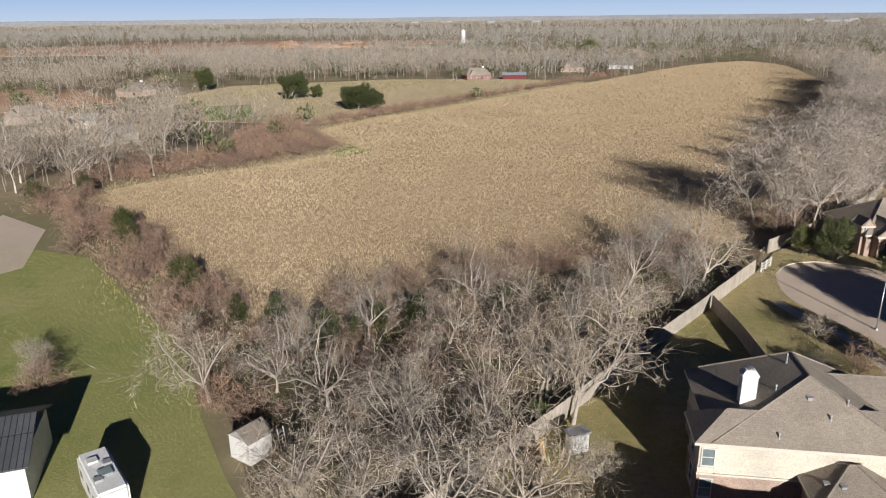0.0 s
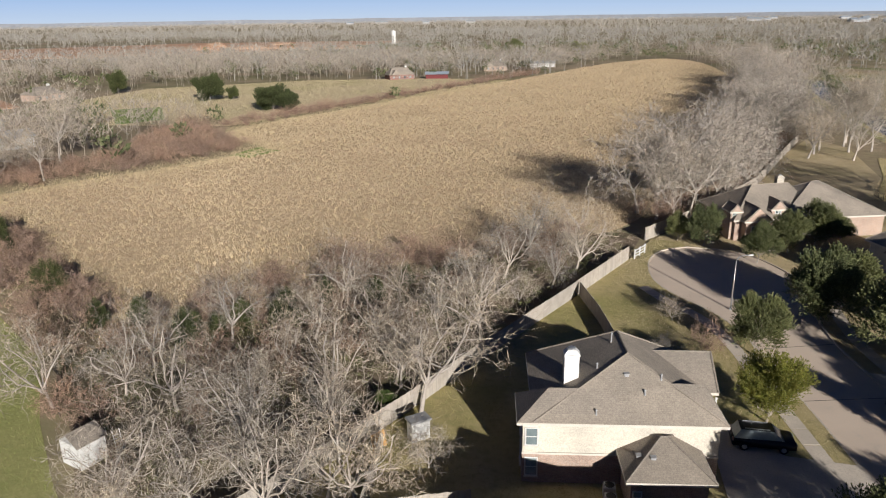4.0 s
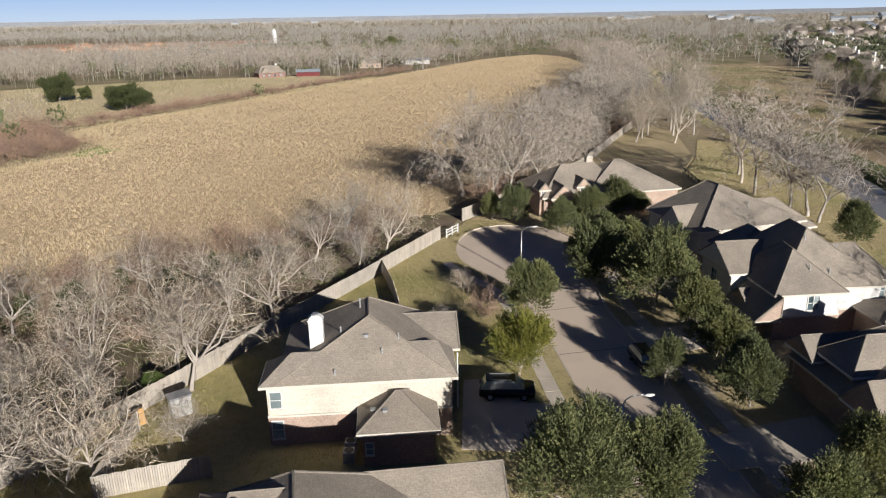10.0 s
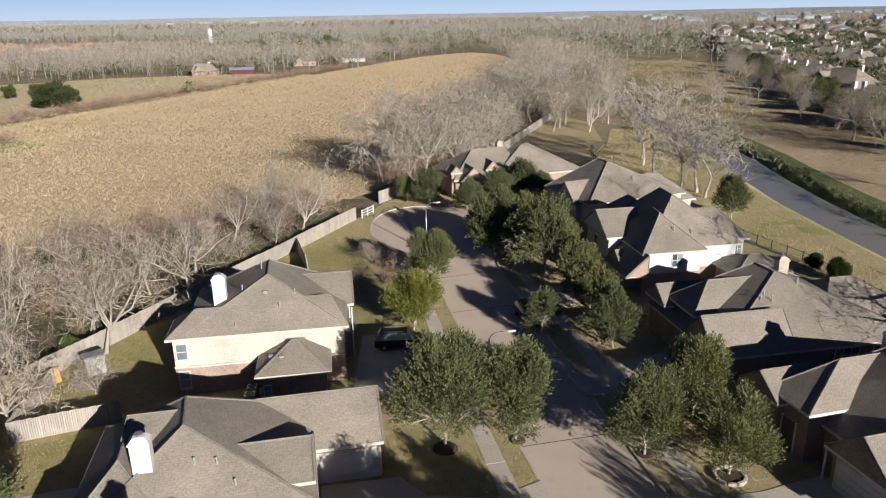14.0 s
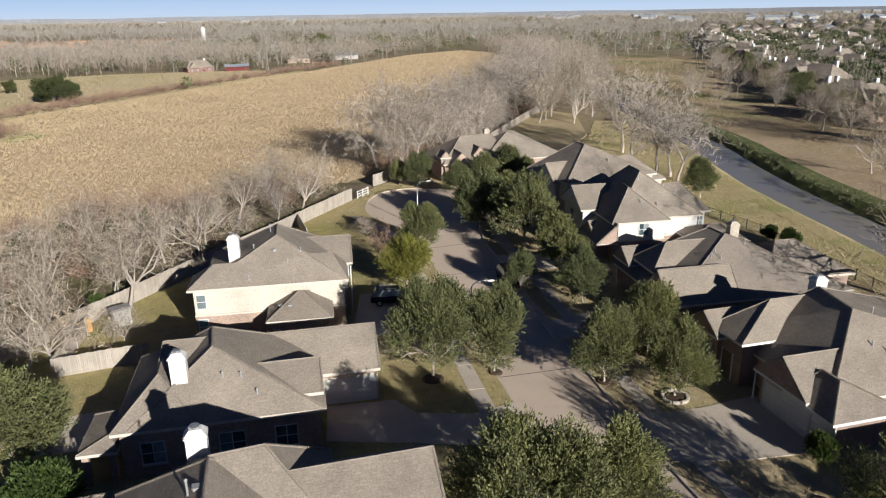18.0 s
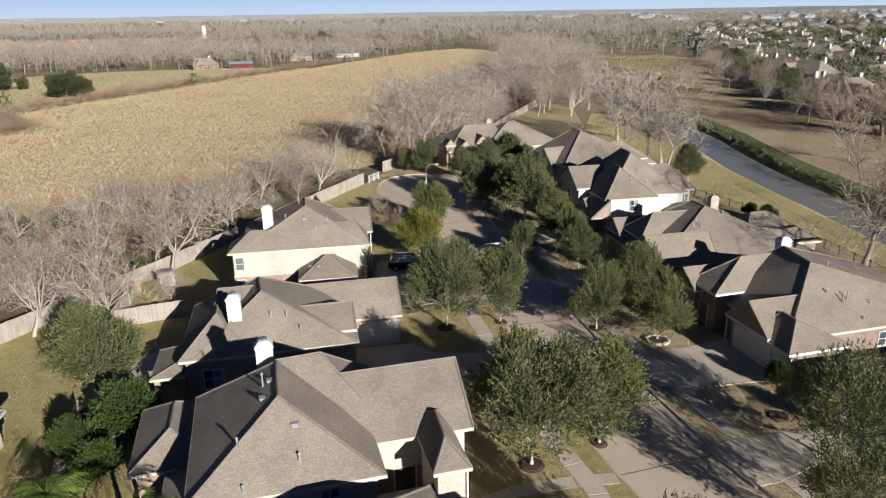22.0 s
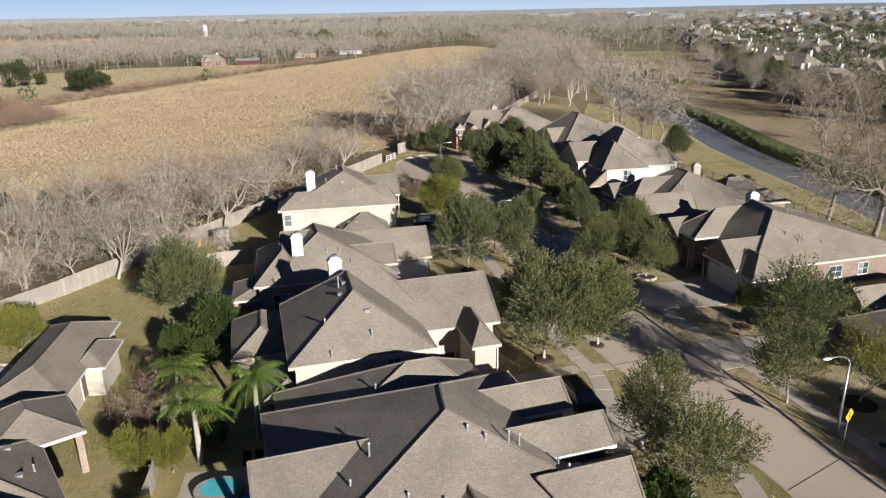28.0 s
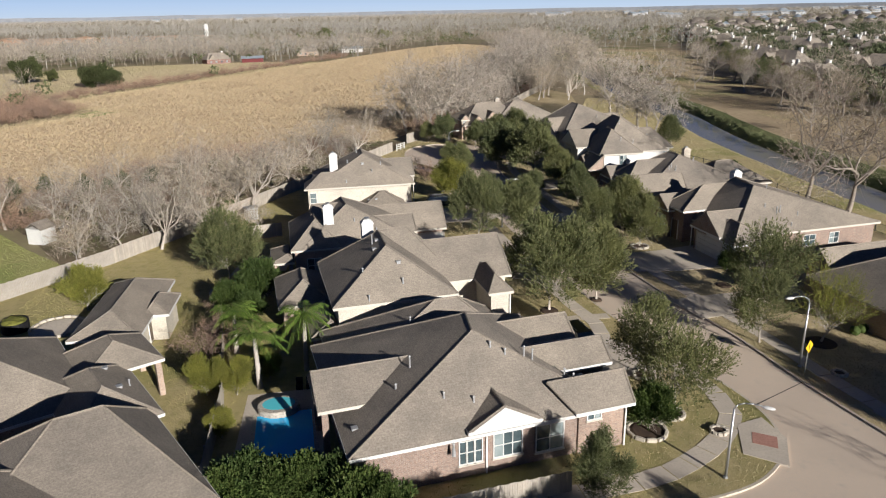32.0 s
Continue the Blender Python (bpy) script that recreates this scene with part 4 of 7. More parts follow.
# house beyond the yellow-leaved tree
hR = House(43.2, 3.3, 10.0, "one-storey brown brick house partly seen past trees", brick=BRICK_BROWN)
hR.lb(-3.72, -3.15, 23.0, 6.70, 2.85, (3.46, 1.61), (17.5, 1.95), 6.2)
hR.lb(-1.58, 5.57, 7.09, 9.64, 2.83, (-1.46, 7.7), (7.0, 7.5), 4.9)
hR.opening("l", 1.0, 0.7, 1.5, 1.3)


# ---- plants ----
def quads_mesh(name, V, F, material):
    """A mesh from arrays: V (n, 3), F (m, k)."""
    me = bpy.data.meshes.new(name)
    me.vertices.add(len(V))
    me.vertices.foreach_set("co", np.asarray(V, np.float32).ravel())
    k = F.shape[1]
    me.loops.add(F.size)
    me.loops.foreach_set("vertex_index", F.astype(np.int32).ravel())
    me.polygons.add(len(F))
    me.polygons.foreach_set("loop_start", np.arange(0, F.size, k, dtype=np.int32))
    me.update(calc_edges=True)
    me.materials.append(material)
    return me


def unit(v):
    return v / np.maximum(np.linalg.norm(v, axis=-1, keepdims=True), 1e-9)


def tubes(segs, sides):
    """Open tapered tubes for rows of x0 y0 z0 x1 y1 z1 r0 r1."""
    S = np.array(segs, float).reshape(-1, 8)
    a, b = S[:, :3], S[:, 3:6]
    d = unit(b - a)
    ref = np.where(np.abs(d[:, 2:3]) < 0.9, np.array([[0, 0, 1.0]]), np.array([[1.0, 0, 0]]))
    u = unit(np.cross(d, ref))
    v = np.cross(d, u)
    ang = np.arange(sides) * 2 * np.pi / sides
    ring = np.cos(ang)[None, :, None] * u[:, None] + np.sin(ang)[None, :, None] * v[:, None]
    A = a[:, None] + ring * S[:, 6][:, None, None]
    B = b[:, None] + ring * S[:, 7][:, None, None]
    n = len(S)
    V = np.concatenate([A, B], 1).reshape(-1, 3)
    base = (np.arange(n) * 2 * sides)[:, None]
    k = np.arange(sides)
    F = np.stack([base + k, base + (k + 1) % sides, base + sides + (k + 1) % sides, base + sides + k], -1).reshape(-1, 4)
    return V, F


def blades(rng, segs):
    """Twigs too thin to be round: one slim tapered blade a piece."""
    a, b = segs[:, :3], segs[:, 3:6]
    s = unit(np.cross(b - a, rng.normal(0, 1, a.shape))) * 1.35
    V = np.stack([a - s * segs[:, 6:7], a + s * segs[:, 6:7], b + s * segs[:, 7:8], b - s * segs[:, 7:8]], 1).reshape(-1, 3)
    return V, np.arange(len(V)).reshape(-1, 4)


def grow(rng, h, trunk=0.28, limbs=5, spread=0.75, levels=4, r0=0.2, kids=(7, 7, 6), lean=0.0, wander=0.25, limb=0.42, fine=0.011):
    """Segments of a leafless tree: a trunk that forks into wandering limbs, branches and twigs."""
    out = []

    def branch(p, d, length, r, level):
        n = (4, 5, 4, 3, 2)[level]
        step = length / n
        pts = [p]
        for k in range(n):
            d = unit(d + rng.normal(0, wander if level else 0.09, 3) + np.array([0, 0, 0.06 if level < 2 else -0.02]))
            q = p + d * step
            f0, f1 = 1 - 0.65 * k / n, 1 - 0.65 * (k + 1) / n
            out.append((*p, *q, r * f0, r * f1))
            p = q
            pts.append(p)
            if level and level < levels and k >= 1 - (level > 1):
                m = kids[level - 1] / n
                for _ in range(int(m + rng.random())):
                    side = unit(np.cross(d, rng.normal(0, 1, 3)))
                    c = unit(d * 0.55 + side * spread * (0.8 + 0.4 * rng.random()) + np.array([0, 0, 0.12]))
                    branch(p - d * step * rng.random(), c, length * (0.42 + 0.28 * rng.random()), max(r * f1 * 0.5, fine), level + 1)
        return p, d

    top, d = branch(np.zeros(3), unit(np.array([lean, lean * 0.4, 1.0])), h * trunk, r0, 0)
    for k in range(limbs):
        a = 2 * np.pi * (k + 0.5 * rng.random()) / limbs
        e = 0.3 + 0.9 * rng.random()
        c = unit(np.array([np.cos(a) * spread, np.sin(a) * spread, 0.15 + e]))
        branch(top - np.array([0, 0, h * trunk * 0.25 * rng.random()]), c, h * (0.42 + 0.22 * rng.random()), r0 * limb * (0.75 + 0.5 * rng.random()), 1)
    return out


def bare_tree(seed, h, label, name="bare_tree", twig=None, bark=None, **kw):
    rng = np.random.default_rng(seed)
    segs = np.array(grow(rng, h, **kw))
    thick = segs[:, 6] > 0.024
    top = tagged(empty(name), label, "tree")
    V, F = tubes(segs[thick], 5)
    o = new("trunk", quads_mesh("trunk", V, F, bark or BARK))
    o.parent = top
    V, F = blades(rng, segs[~thick])
    o = new("crown", quads_mesh("crown", V, F, twig or TWIG))
    o.parent = top
    return top


def leaf_cloud(rng, n, centre, radii, leaf, per=16, length=1.2, up=0.55, inner=0.4, cone=0.0, clumps=32):
    """Slim leaves strung on short sprays, gathered in clumps that leave an uneven outline and gaps."""
    C = unit(rng.normal(0, 1, (clumps, 3))) * (0.5 + 0.42 * rng.random((clumps, 1)))
    C[0] = 0
    size = 0.15 + 0.14 * rng.random(clumps)
    size[0] = 0.4
    k = rng.choice(clumps, n, p=size ** 2 / (size ** 2).sum())
    d = unit(rng.normal(0, 1, (n, 3)))
    P = C[k] + d * (size[k] * (inner + (1 - inner) * rng.random(n) ** 0.5))[:, None]
    P[:, :2] *= 1 - cone * np.clip(P[:, 2:3] * 0.5 + 0.5, 0, 1.1)
    out = unit(P + d * 0.5)
    P = P * np.array(radii) + np.array(centre)
    ax = unit(out * 0.7 + np.array([0, 0, up]) + rng.normal(0, 0.28, (n, 3)))
    s = rng.random((n, per))
    L = P[:, None] + ax[:, None] * (s * length)[..., None] + rng.normal(0, 0.06, (n, per, 3)) * (1.2 - s)[..., None]
    dirn = unit(ax[:, None] * 1.0 + rng.normal(0, 0.3, (n, per, 3)))
    side = unit(np.cross(dirn, rng.normal(0, 1, (n, per, 3))))
    ll = leaf * (0.7 + 0.6 * rng.random((n, per, 1)))
    c = L.reshape(-1, 3)
    dl, sl = (dirn * ll).reshape(-1, 3), (side * ll * 0.22).reshape(-1, 3)
    V = np.stack([c, c + dl * 0.5 + sl, c + dl, c + dl * 0.5 - sl], 1).reshape(-1, 3)
    return V, np.arange(len(V)).reshape(-1, 4)


def leafy_tree(seed, h, w, label, name="oak_tree", mat=None, n=2400, cone=0.15, leaf=0.165, trunk_r=0.14, up=0.85, bark=None, inner=0.4, clear=0.13):
    rng = np.random.default_rng(seed)
    top = tagged(empty(name), label, "tree")
    segs = grow(rng, h * 0.72, trunk=clear + 0.1, limbs=5, spread=0.45, levels=3, r0=trunk_r, kids=(6, 5, 4))
    V, F = tubes(segs, 5)
    o = new("trunk", quads_mesh("trunk", V, F, bark or BARK))
    o.parent = top
    z0 = h * clear
    V, F = leaf_cloud(rng, n, (0, 0, (h + z0) / 2), (w / 2, w / 2, (h - z0) / 2), leaf, cone=cone, up=up, inner=inner)
    o = new("crown", quads_mesh("crown", V, F, mat or OAK_LEAF))
    o.parent = top
    return top


def put(ob, x, y, z=0.0, turn=0.0, s=1.0, sz=None, **tags):
    c = copy_thing(ob, pose(x, y, z, 0, 0, turn) @ Matrix.Diagonal((s, s, sz or s, 1)))
    return tagged(c, **tags) if tags else c


rnd = random.Random(5)
# bare trees, five forms
BARE = [bare_tree(11 + k, hh, "leafless grey tree with pale limbs and fine twigs", **kw) for k, (hh, kw) in enumerate((
    (9.5, dict(limbs=6, spread=0.85, r0=0.2, trunk=0.24, kids=(6, 6, 6))),
    (10.5, dict(limbs=6, spread=0.85, r0=0.22, trunk=0.24, lean=0.2, kids=(7, 6, 6))),
    (8.5, dict(limbs=7, spread=0.9, r0=0.17, trunk=0.18, kids=(6, 6, 6))),
    (7.5, dict(limbs=8, spread=0.85, r0=0.12, trunk=0.08, kids=(7, 7, 6))),
    (13.5, dict(limbs=6, spread=0.6, r0=0.24, trunk=0.36, lean=0.12, kids=(8, 8, 6))),
    (12.5, dict(limbs=5, spread=0.7, r0=0.26, trunk=0.3, lean=-0.15, kids=(9, 8, 6), wander=0.3, bark=BARK_MID, twig=TWIG_MID)),
))]
BARE_FAR = [bare_tree(21 + k, hh, "leafless grey-brown tree with pale limbs and fine twigs", twig=TWIG_MID, **kw) for k, (hh, kw) in enumerate((
    (9.5, dict(limbs=6, spread=0.9, r0=0.22, trunk=0.18, kids=(6, 5, 5), fine=0.026)),
    (13.0, dict(limbs=6, spread=0.65, r0=0.25, trunk=0.34, lean=0.12, kids=(7, 5, 5), fine=0.027)),
    (12.0, dict(limbs=5, spread=0.75, r0=0.26, trunk=0.28, lean=-0.15, kids=(7, 5, 5), wander=0.3, fine=0.027)),
))]
RUSSET = [bare_tree(31 + k, hh, "leafless russet thicket shrub with dense twigs", name="thicket_shrub", twig=TWIG_RED, bark=BARK_DARK, **kw) for k, (hh, kw) in enumerate((
    (6.0, dict(limbs=9, spread=0.75, r0=0.08, trunk=0.05, kids=(6, 6, 5), wander=0.3)),
    (4.5, dict(limbs=10, spread=0.95, r0=0.06, trunk=0.03, kids=(6, 6, 5), wander=0.32)),
))]


def stand(kinds, spots, group, lo=0.8, hi=1.2, z=0.0):
    for x, y in spots:
        put(rnd.choice(kinds), x, y, z, rnd.uniform(0, 360), rnd.uniform(lo, hi), group=group)


def scatter(poly, n, gap, seed):
    """n spots at least gap apart inside an outline."""
    r = random.Random(seed)
    xs, ys = [p[0] for p in poly], [p[1] for p in poly]
    out, tries = [], 0
    while len(out) < n and tries < n * 60:
        tries += 1
        x, y = r.uniform(min(xs), max(xs)), r.uniform(min(ys), max(ys))
        if inside(x, y, poly) and all((x - a) ** 2 + (y - b) ** 2 > gap * gap for a, b in out):
            out.append((x, y))
    return out


# belt between the board fence and the field
BELT = [(-49.75, 43.95), (-35.19, 33.19), (-25.43, 46.33), (-16.67, 61.46), (-5.94, 81.67), (2.86, 96.82), (-1.09, 106.18), (-13.9, 92.09), (-25.73, 81.02), (-39.54, 67.99), (-51.76, 60.25)]
stand(BARE[:4], [p for p in scatter(BELT, 27, 5.2, 1) if (p[0] + 43.8) ** 2 + (p[1] - 40.5) ** 2 > 42], "trees along the board fence", 0.7, 1.05)
stand(BARE[:3], [(-22.75, 39.62), (-20.67, 39.84), (-17.99, 51.75), (-13.95, 66.5), (-26.72, 36.53), (-31.69, 37.81), (-24.07, 47.94), (-21.08, 56.65), (-35.75, 35.28), (-29.36, 43.29)], "trees along the board fence", 0.95, 1.2)
EDGE = [(-60.01, 60.53), (-49.74, 57.19), (-39.53, 65.97), (-30, 80), (-12, 90), (1.86, 104), (-4.09, 108), (-18, 96), (-36, 88), (-44, 78), (-48, 68), (-62, 73.5), (-84.75, 93), (-114.06, 116.03), (-122.17, 111.95), (-88.76, 81.79)]
stand(RUSSET, scatter(EDGE, 52, 3.2, 2), "scrub along the field", 0.7, 1.25)
stand(RUSSET, scatter([(-51.75, 50.07), (-39.4, 41.57), (-19.69, 69.63), (-2.05, 95.93), (-8, 102.21), (-29.7, 82.04)], 30, 3.0, 12), "scrub along the field", 0.6, 1.0)
# scrub along the far-left edge of the field
LEFTEDGE = [(-120.2, 116.06), (-112, 130), (-96, 152), (-88, 163), (-81, 180), (-96, 190), (-103, 203), (-115.98, 215.37), (-121.88, 199.3), (-112, 171.83), (-114.8, 156.28), (-133.09, 137.58)]
stand(RUSSET, scatter(LEFTEDGE, 45, 4.0, 3), "scrub along the field", 0.8, 1.3)
stand([BARE[0], BARE[2], BARE[4]], [(-112.29, 135.89), (-118.48, 129.9), (-124.55, 125.74), (-130.96, 133.37), (-123.95, 143.91), (-136.48, 124.56), (-133.38, 151.36), (-120.98, 154.18), (-143.04, 138.58), (-128.48, 165.38), (-148.49, 156.82), (-130.39, 116.38), (-140.47, 112.51)], "trees beside the field", 0.95, 1.35)
stand(RUSSET, scatter([(-101, 209), (-83, 252), (-50, 325), (-6, 418), (-12, 424), (-56, 328), (-90, 256), (-109, 213)], 60, 4.5, 4), "scrub along the field", 0.6, 1.0)
# belt beyond the round end
NORTH = [(8.76, 105.95), (21.5, 121.95), (35.23, 142.07), (52, 184), (64, 212), (80, 262), (95, 330), (104, 372), (93, 371), (78, 307), (62, 254.37), (43, 198.44), (24, 150.89), (7.74, 118.27)]
stand(BARE_FAR, scatter(NORTH, 120, 3.2, 5), "trees along the field", 0.95, 1.4)
stand([BARE[1], BARE[4]], [(13.64, 113.99), (16.09, 112.88), (52.92, 168.46), (55.88, 173.71), (58.87, 178.72), (61.66, 166.03), (66.61, 184.47), (69.57, 190.7), (64.68, 176.53), (73.64, 197.09), (78.49, 205), (70.54, 178.36)], "trees along the field", 1.1, 1.4)
stand(RUSSET, scatter(NORTH, 70, 4, 6), "scrub along the field", 0.7, 1.2)
# river bank
stand(BARE_FAR[1:], [(60.6, 97.9), (60.8, 101.5), (59.3, 104.2), (58.6, 115.3), (60.1, 124.3), (62.4, 131.0)], "trees on the river bank", 1.15, 1.35)
stand([BARE[5]], [(60.1, 42.7), (61.5, 35.7)], "trees on the river bank", 1.45, 1.6)
stand([BARE[0], BARE[2]], [(126.53, 230.61), (96.35, 97.36), (113.06, 189.11), (137.84, 263.88), (117.55, 215.29), (147.22, 250.9), (120.4, 252.49)], "trees on the river bank", 0.9, 1.2)
# front and side gardens
stand([BARE[3]], [(-16.18, 44.07), (6.42, 73.3), (3.89, 63.74), (-68.32, 49.47), (-71.05, 52.41)], "small garden trees", 0.42, 0.62, HZ)
stand([RUSSET[0]], [(8, 65.21), (-66.51, 47.75), (-15.4, 5.5), (-14.95, 8.2)], "small garden trees", 0.7, 0.8, HZ)

# evergreen street trees: (x, y, height, width, form)
OAKS = [leafy_tree(51 + k, hh, ww, "evergreen oak with dense olive-green crown", cone=cc, n=nn) for k, (hh, ww, cc, nn) in enumerate(((8.4, 8.6, 0.5, 3300), (7.6, 6.9, 0.58, 2600), (7.9, 8.2, 0.42, 3100), (7.0, 6.4, 0.6, 2300)))]
CEDARTREE = leafy_tree(65, 6.0, 4.4, "dark cedar in the thicket at the field edge", name="cedar_tree", mat=CEDAR_LEAF, n=1300, cone=0.5, clear=0.05)
LOOSE = [leafy_tree(66 + k, hh, ww, "evergreen oak with loose grey-green crown", n=1450, cone=0.12, inner=0.55, clear=0.2) for k, (hh, ww) in enumerate(((7.2, 7.0), (7.6, 6.4)))]
BROAD = leafy_tree(69, 7.5, 11.0, "broad dark evergreen tree in dry pasture", mat=CEDAR_LEAF, n=2600, cone=0.05, clear=0.02, leaf=0.3)
OAKS_FAR = [leafy_tree(71 + k, hh, ww, "evergreen oak with dense olive-green crown", cone=cc, n=nn, leaf=0.23) for k, (hh, ww, cc, nn) in enumerate(((8.4, 8.6, 0.5, 2300), (7.6, 6.9, 0.58, 1900), (7.9, 8.2, 0.42, 2200), (7.0, 6.4, 0.6, 1700)))]
YELLOW_OAK = leafy_tree(61, 6.0, 5.4, "small tree with yellow-green leaves", mat=YELLOW_LEAF, n=2200, cone=0.05, clear=0.12)
SPARSE = leafy_tree(62, 7.2, 6.2, "thin-leaved tree turning yellow", mat=YELLOW_LEAF, n=650, cone=0.1, inner=0.5, leaf=0.12)
GREENTREE = leafy_tree(63, 4.6, 4.4, "glossy bright green shrub tree", name="shrub_tree", mat=GREEN_LEAF, n=1700, cone=0.1, leaf=0.24, clear=0.06)
for x, y, k, s in ((11.5, 33.4, 0, 1.02), (16.6, 33.5, 1, 0.95), (12.8, 65.5, 2, 0.76), (14.42, 11.15, 0, 1.1), (19.52, 12.94, 3, 1.06),
                   (25.0, 30.5, 3, 0.92), (29.7, 27.7, 3, 0.88), (30.1, 34.3, 1, 0.88), (28.2, 46.9, 2, 0.72), (22.5, 50.6, 3, 0.6), (28.17, 54.04, 1, 0.82), (21.77, 73.65, 0, 1.0), (26.3, 65.8, 0, 1.08), (24.79, 76.52, 2, 0.92), (29.1, 61.34, 3, 0.82),
                   (21.03, 93.79, 2, 0.7), (15.59, 100.6, 0, 0.67), (30.79, 101.19, 2, 0.84), (26.27, 98.24, 0, 0.7), (35.06, 103.62, 1, 0.56), (12.27, 102.73, 1, 0.56), (58.94, 85.61, 2, 0.75), (44.51, 0.4, 1, 0.66)):
    put((OAKS_FAR if y > 42 else OAKS)[k], x, y, HZ, rnd.uniform(0, 360), s, s * rnd.uniform(0.95, 1.06), group="street oaks")
for x, y, k, s in ((18.3, -2.1, 1, 0.8), (18.15, -7.6, 0, 0.86), (29.91, 1.95, 1, 0.78), (33.91, 8.86, 0, 1.05)):
    put(LOOSE[k], x, y, HZ, rnd.uniform(0, 360), s, group="street oaks")
put(YELLOW_OAK, 10.4, 53.1, HZ, 40, 0.95)
put(YELLOW_OAK, 35.88, 12.98, HZ, 10, 0.35)
put(SPARSE, 34.85, 1.1, HZ, 80, 0.95)
put(OAKS[2], -16.62, 23.4, HZ, 120, 1.02, 0.9, label="broad grey-green evergreen tree beside a brick-edged bed")
for x, y, s in ((-12.73, 18.13, 0.8), (-15.2, 15.35, 0.62), (15.9, -9.1, 0.62), (-13.05, 12.94, 0.55), (35.78, 18.52, 0.4), (58.36, 59.8, 0.5), (57.58, 63.38, 0.4), (-20.75, 51.35, 0.4)):
    put(GREENTREE, x, y, HZ, rnd.uniform(0, 360), s, group="garden shrubs")
for x, y, s in ((-29.11, 18.29, 0.72), (-14.5, 0.0, 0.5), (-12.3, -0.3, 0.46), (-10.1, 1.9, 0.36), (-12.45, -5.9, 0.33)):
    put(YELLOW_OAK, x, y, HZ, rnd.uniform(0, 360), s, group="garden shrubs", label="rounded yellow-green garden shrub")
for k, (x, y) in enumerate(((-10.9, -14.1), (-9.5, -13.4), (-8.0, -13.5), (-6.5, -13.4), (-5.0, -14.0), (-3.4, -15.9), (-1.8, -16.5))):
    put(GREENTREE, x, y, HZ, k * 77, (0.6, 0.66, 0.6, 0.64)[k % 4], group="hedge behind the pool", label="glossy green hedge shrub behind the pool")
put(OAKS[3], 10.26, -15.82, HZ, 20, 0.62)
stand([BARE[3]], [(-13.02, -15.76), (-15.78, -17.15), (-19.05, -18.15)], "small garden trees", 0.5, 0.62, HZ)
# plants on the far side of the side street, whose shade falls on it
stand([BARE[1], BARE[0]], [(38.65, -31.31), (44.6, -25.33), (32.02, -47.25)], "trees beyond the side street", 0.9, 1.1)
for x, y, sc in ((2.92, -29.69, 0.8), (8.82, -29.69, 0.84), (14.41, -29.71, 0.82), (21.28, -30.71, 0.7), (-3.71, -29.67, 0.75), (42.4, -15.4, 0.9), (39.6, -20.32, 0.85)):
    put(OAKS[0], x, y, 0.03, rnd.uniform(0, 360), sc, group="street oaks")
for x, y, sc in ((-66.2, 73.06, 0.75), (-88.96, 92.33, 0.8), (-84.75, 87.95, 0.7), (-43.55, 61.01, 0.7), (-39.53, 65.97, 0.6), (-35.53, 66.85, 0.6), (-117.89, 107.61, 0.8), (-114.06, 116.03, 0.7), (-26.66, 73.83, 0.6)):
    put(CEDARTREE, x, y, 0, rnd.uniform(0, 360), sc, group="cedars in the thicket")
for x, y, sc in ((-55.68, 65.1, 0.55), (-50.85, 65.7, 0.6), (-43.76, 62.54, 0.62), (-40.79, 62.63, 0.55), (-35.76, 69.54, 0.6), (-32.62, 73.94, 0.55), (-24.24, 80.49, 0.5), (-67.33, 72.99, 0.75)):
    put(CEDARTREE, x, y, 0, rnd.uniform(0, 360), sc, group="cedars in the thicket")
for x, y in scatter([(119.12, 117.13), (127.7, 105.94), (164.2, 221.11), (211.02, 346.95), (197.06, 352.08), (148.69, 233.95)], 34, 5.0, 31):
    put(rnd.choice(OAKS_FAR), x, y, 0, rnd.uniform(0, 360), rnd.uniform(0.7, 1.15), label="evergreen oak in a garden across the river", group="trees across the river")
stand([BARE[0], BARE[1], BARE[5]], scatter([(107.89, 117.69), (123.97, 101.11), (168.2, 221.12), (215.02, 346.94), (189.39, 358.24), (137.13, 234.46)], 30, 6.0, 32), "bare trees across the river", 0.9, 1.2)
# dark evergreens past the field
put(BROAD, -104, 253, 0, 0, 1.25, 1.2)
put(BROAD, -97.5, 251, 0, 90, 0.8, 0.95)
put(BROAD, -142, 283, 0, 30, 1.2, 1.4)
put(BROAD, -135, 290, 0, 30, 0.5, 0.7)
put(BROAD, -201, 314, 0, 30, 0.8, 1.3, label="dark evergreen tree among bare woods")
put(OAKS[0], 22.69, 566.24, 0, 0, 2.2, 1.5, label="dark evergreen tree beyond the field")
put(OAKS[2], -24.8, 548.09, 0, 0, 2.4, 1.7, label="dark evergreen tree beyond the field")
for o in (*BARE, *BARE_FAR, *RUSSET, *OAKS, *OAKS_FAR, *LOOSE, BROAD, CEDARTREE, YELLOW_OAK, SPARSE, GREENTREE):
    for q in (*o.children, o):
        bpy.data.objects.remove(q)


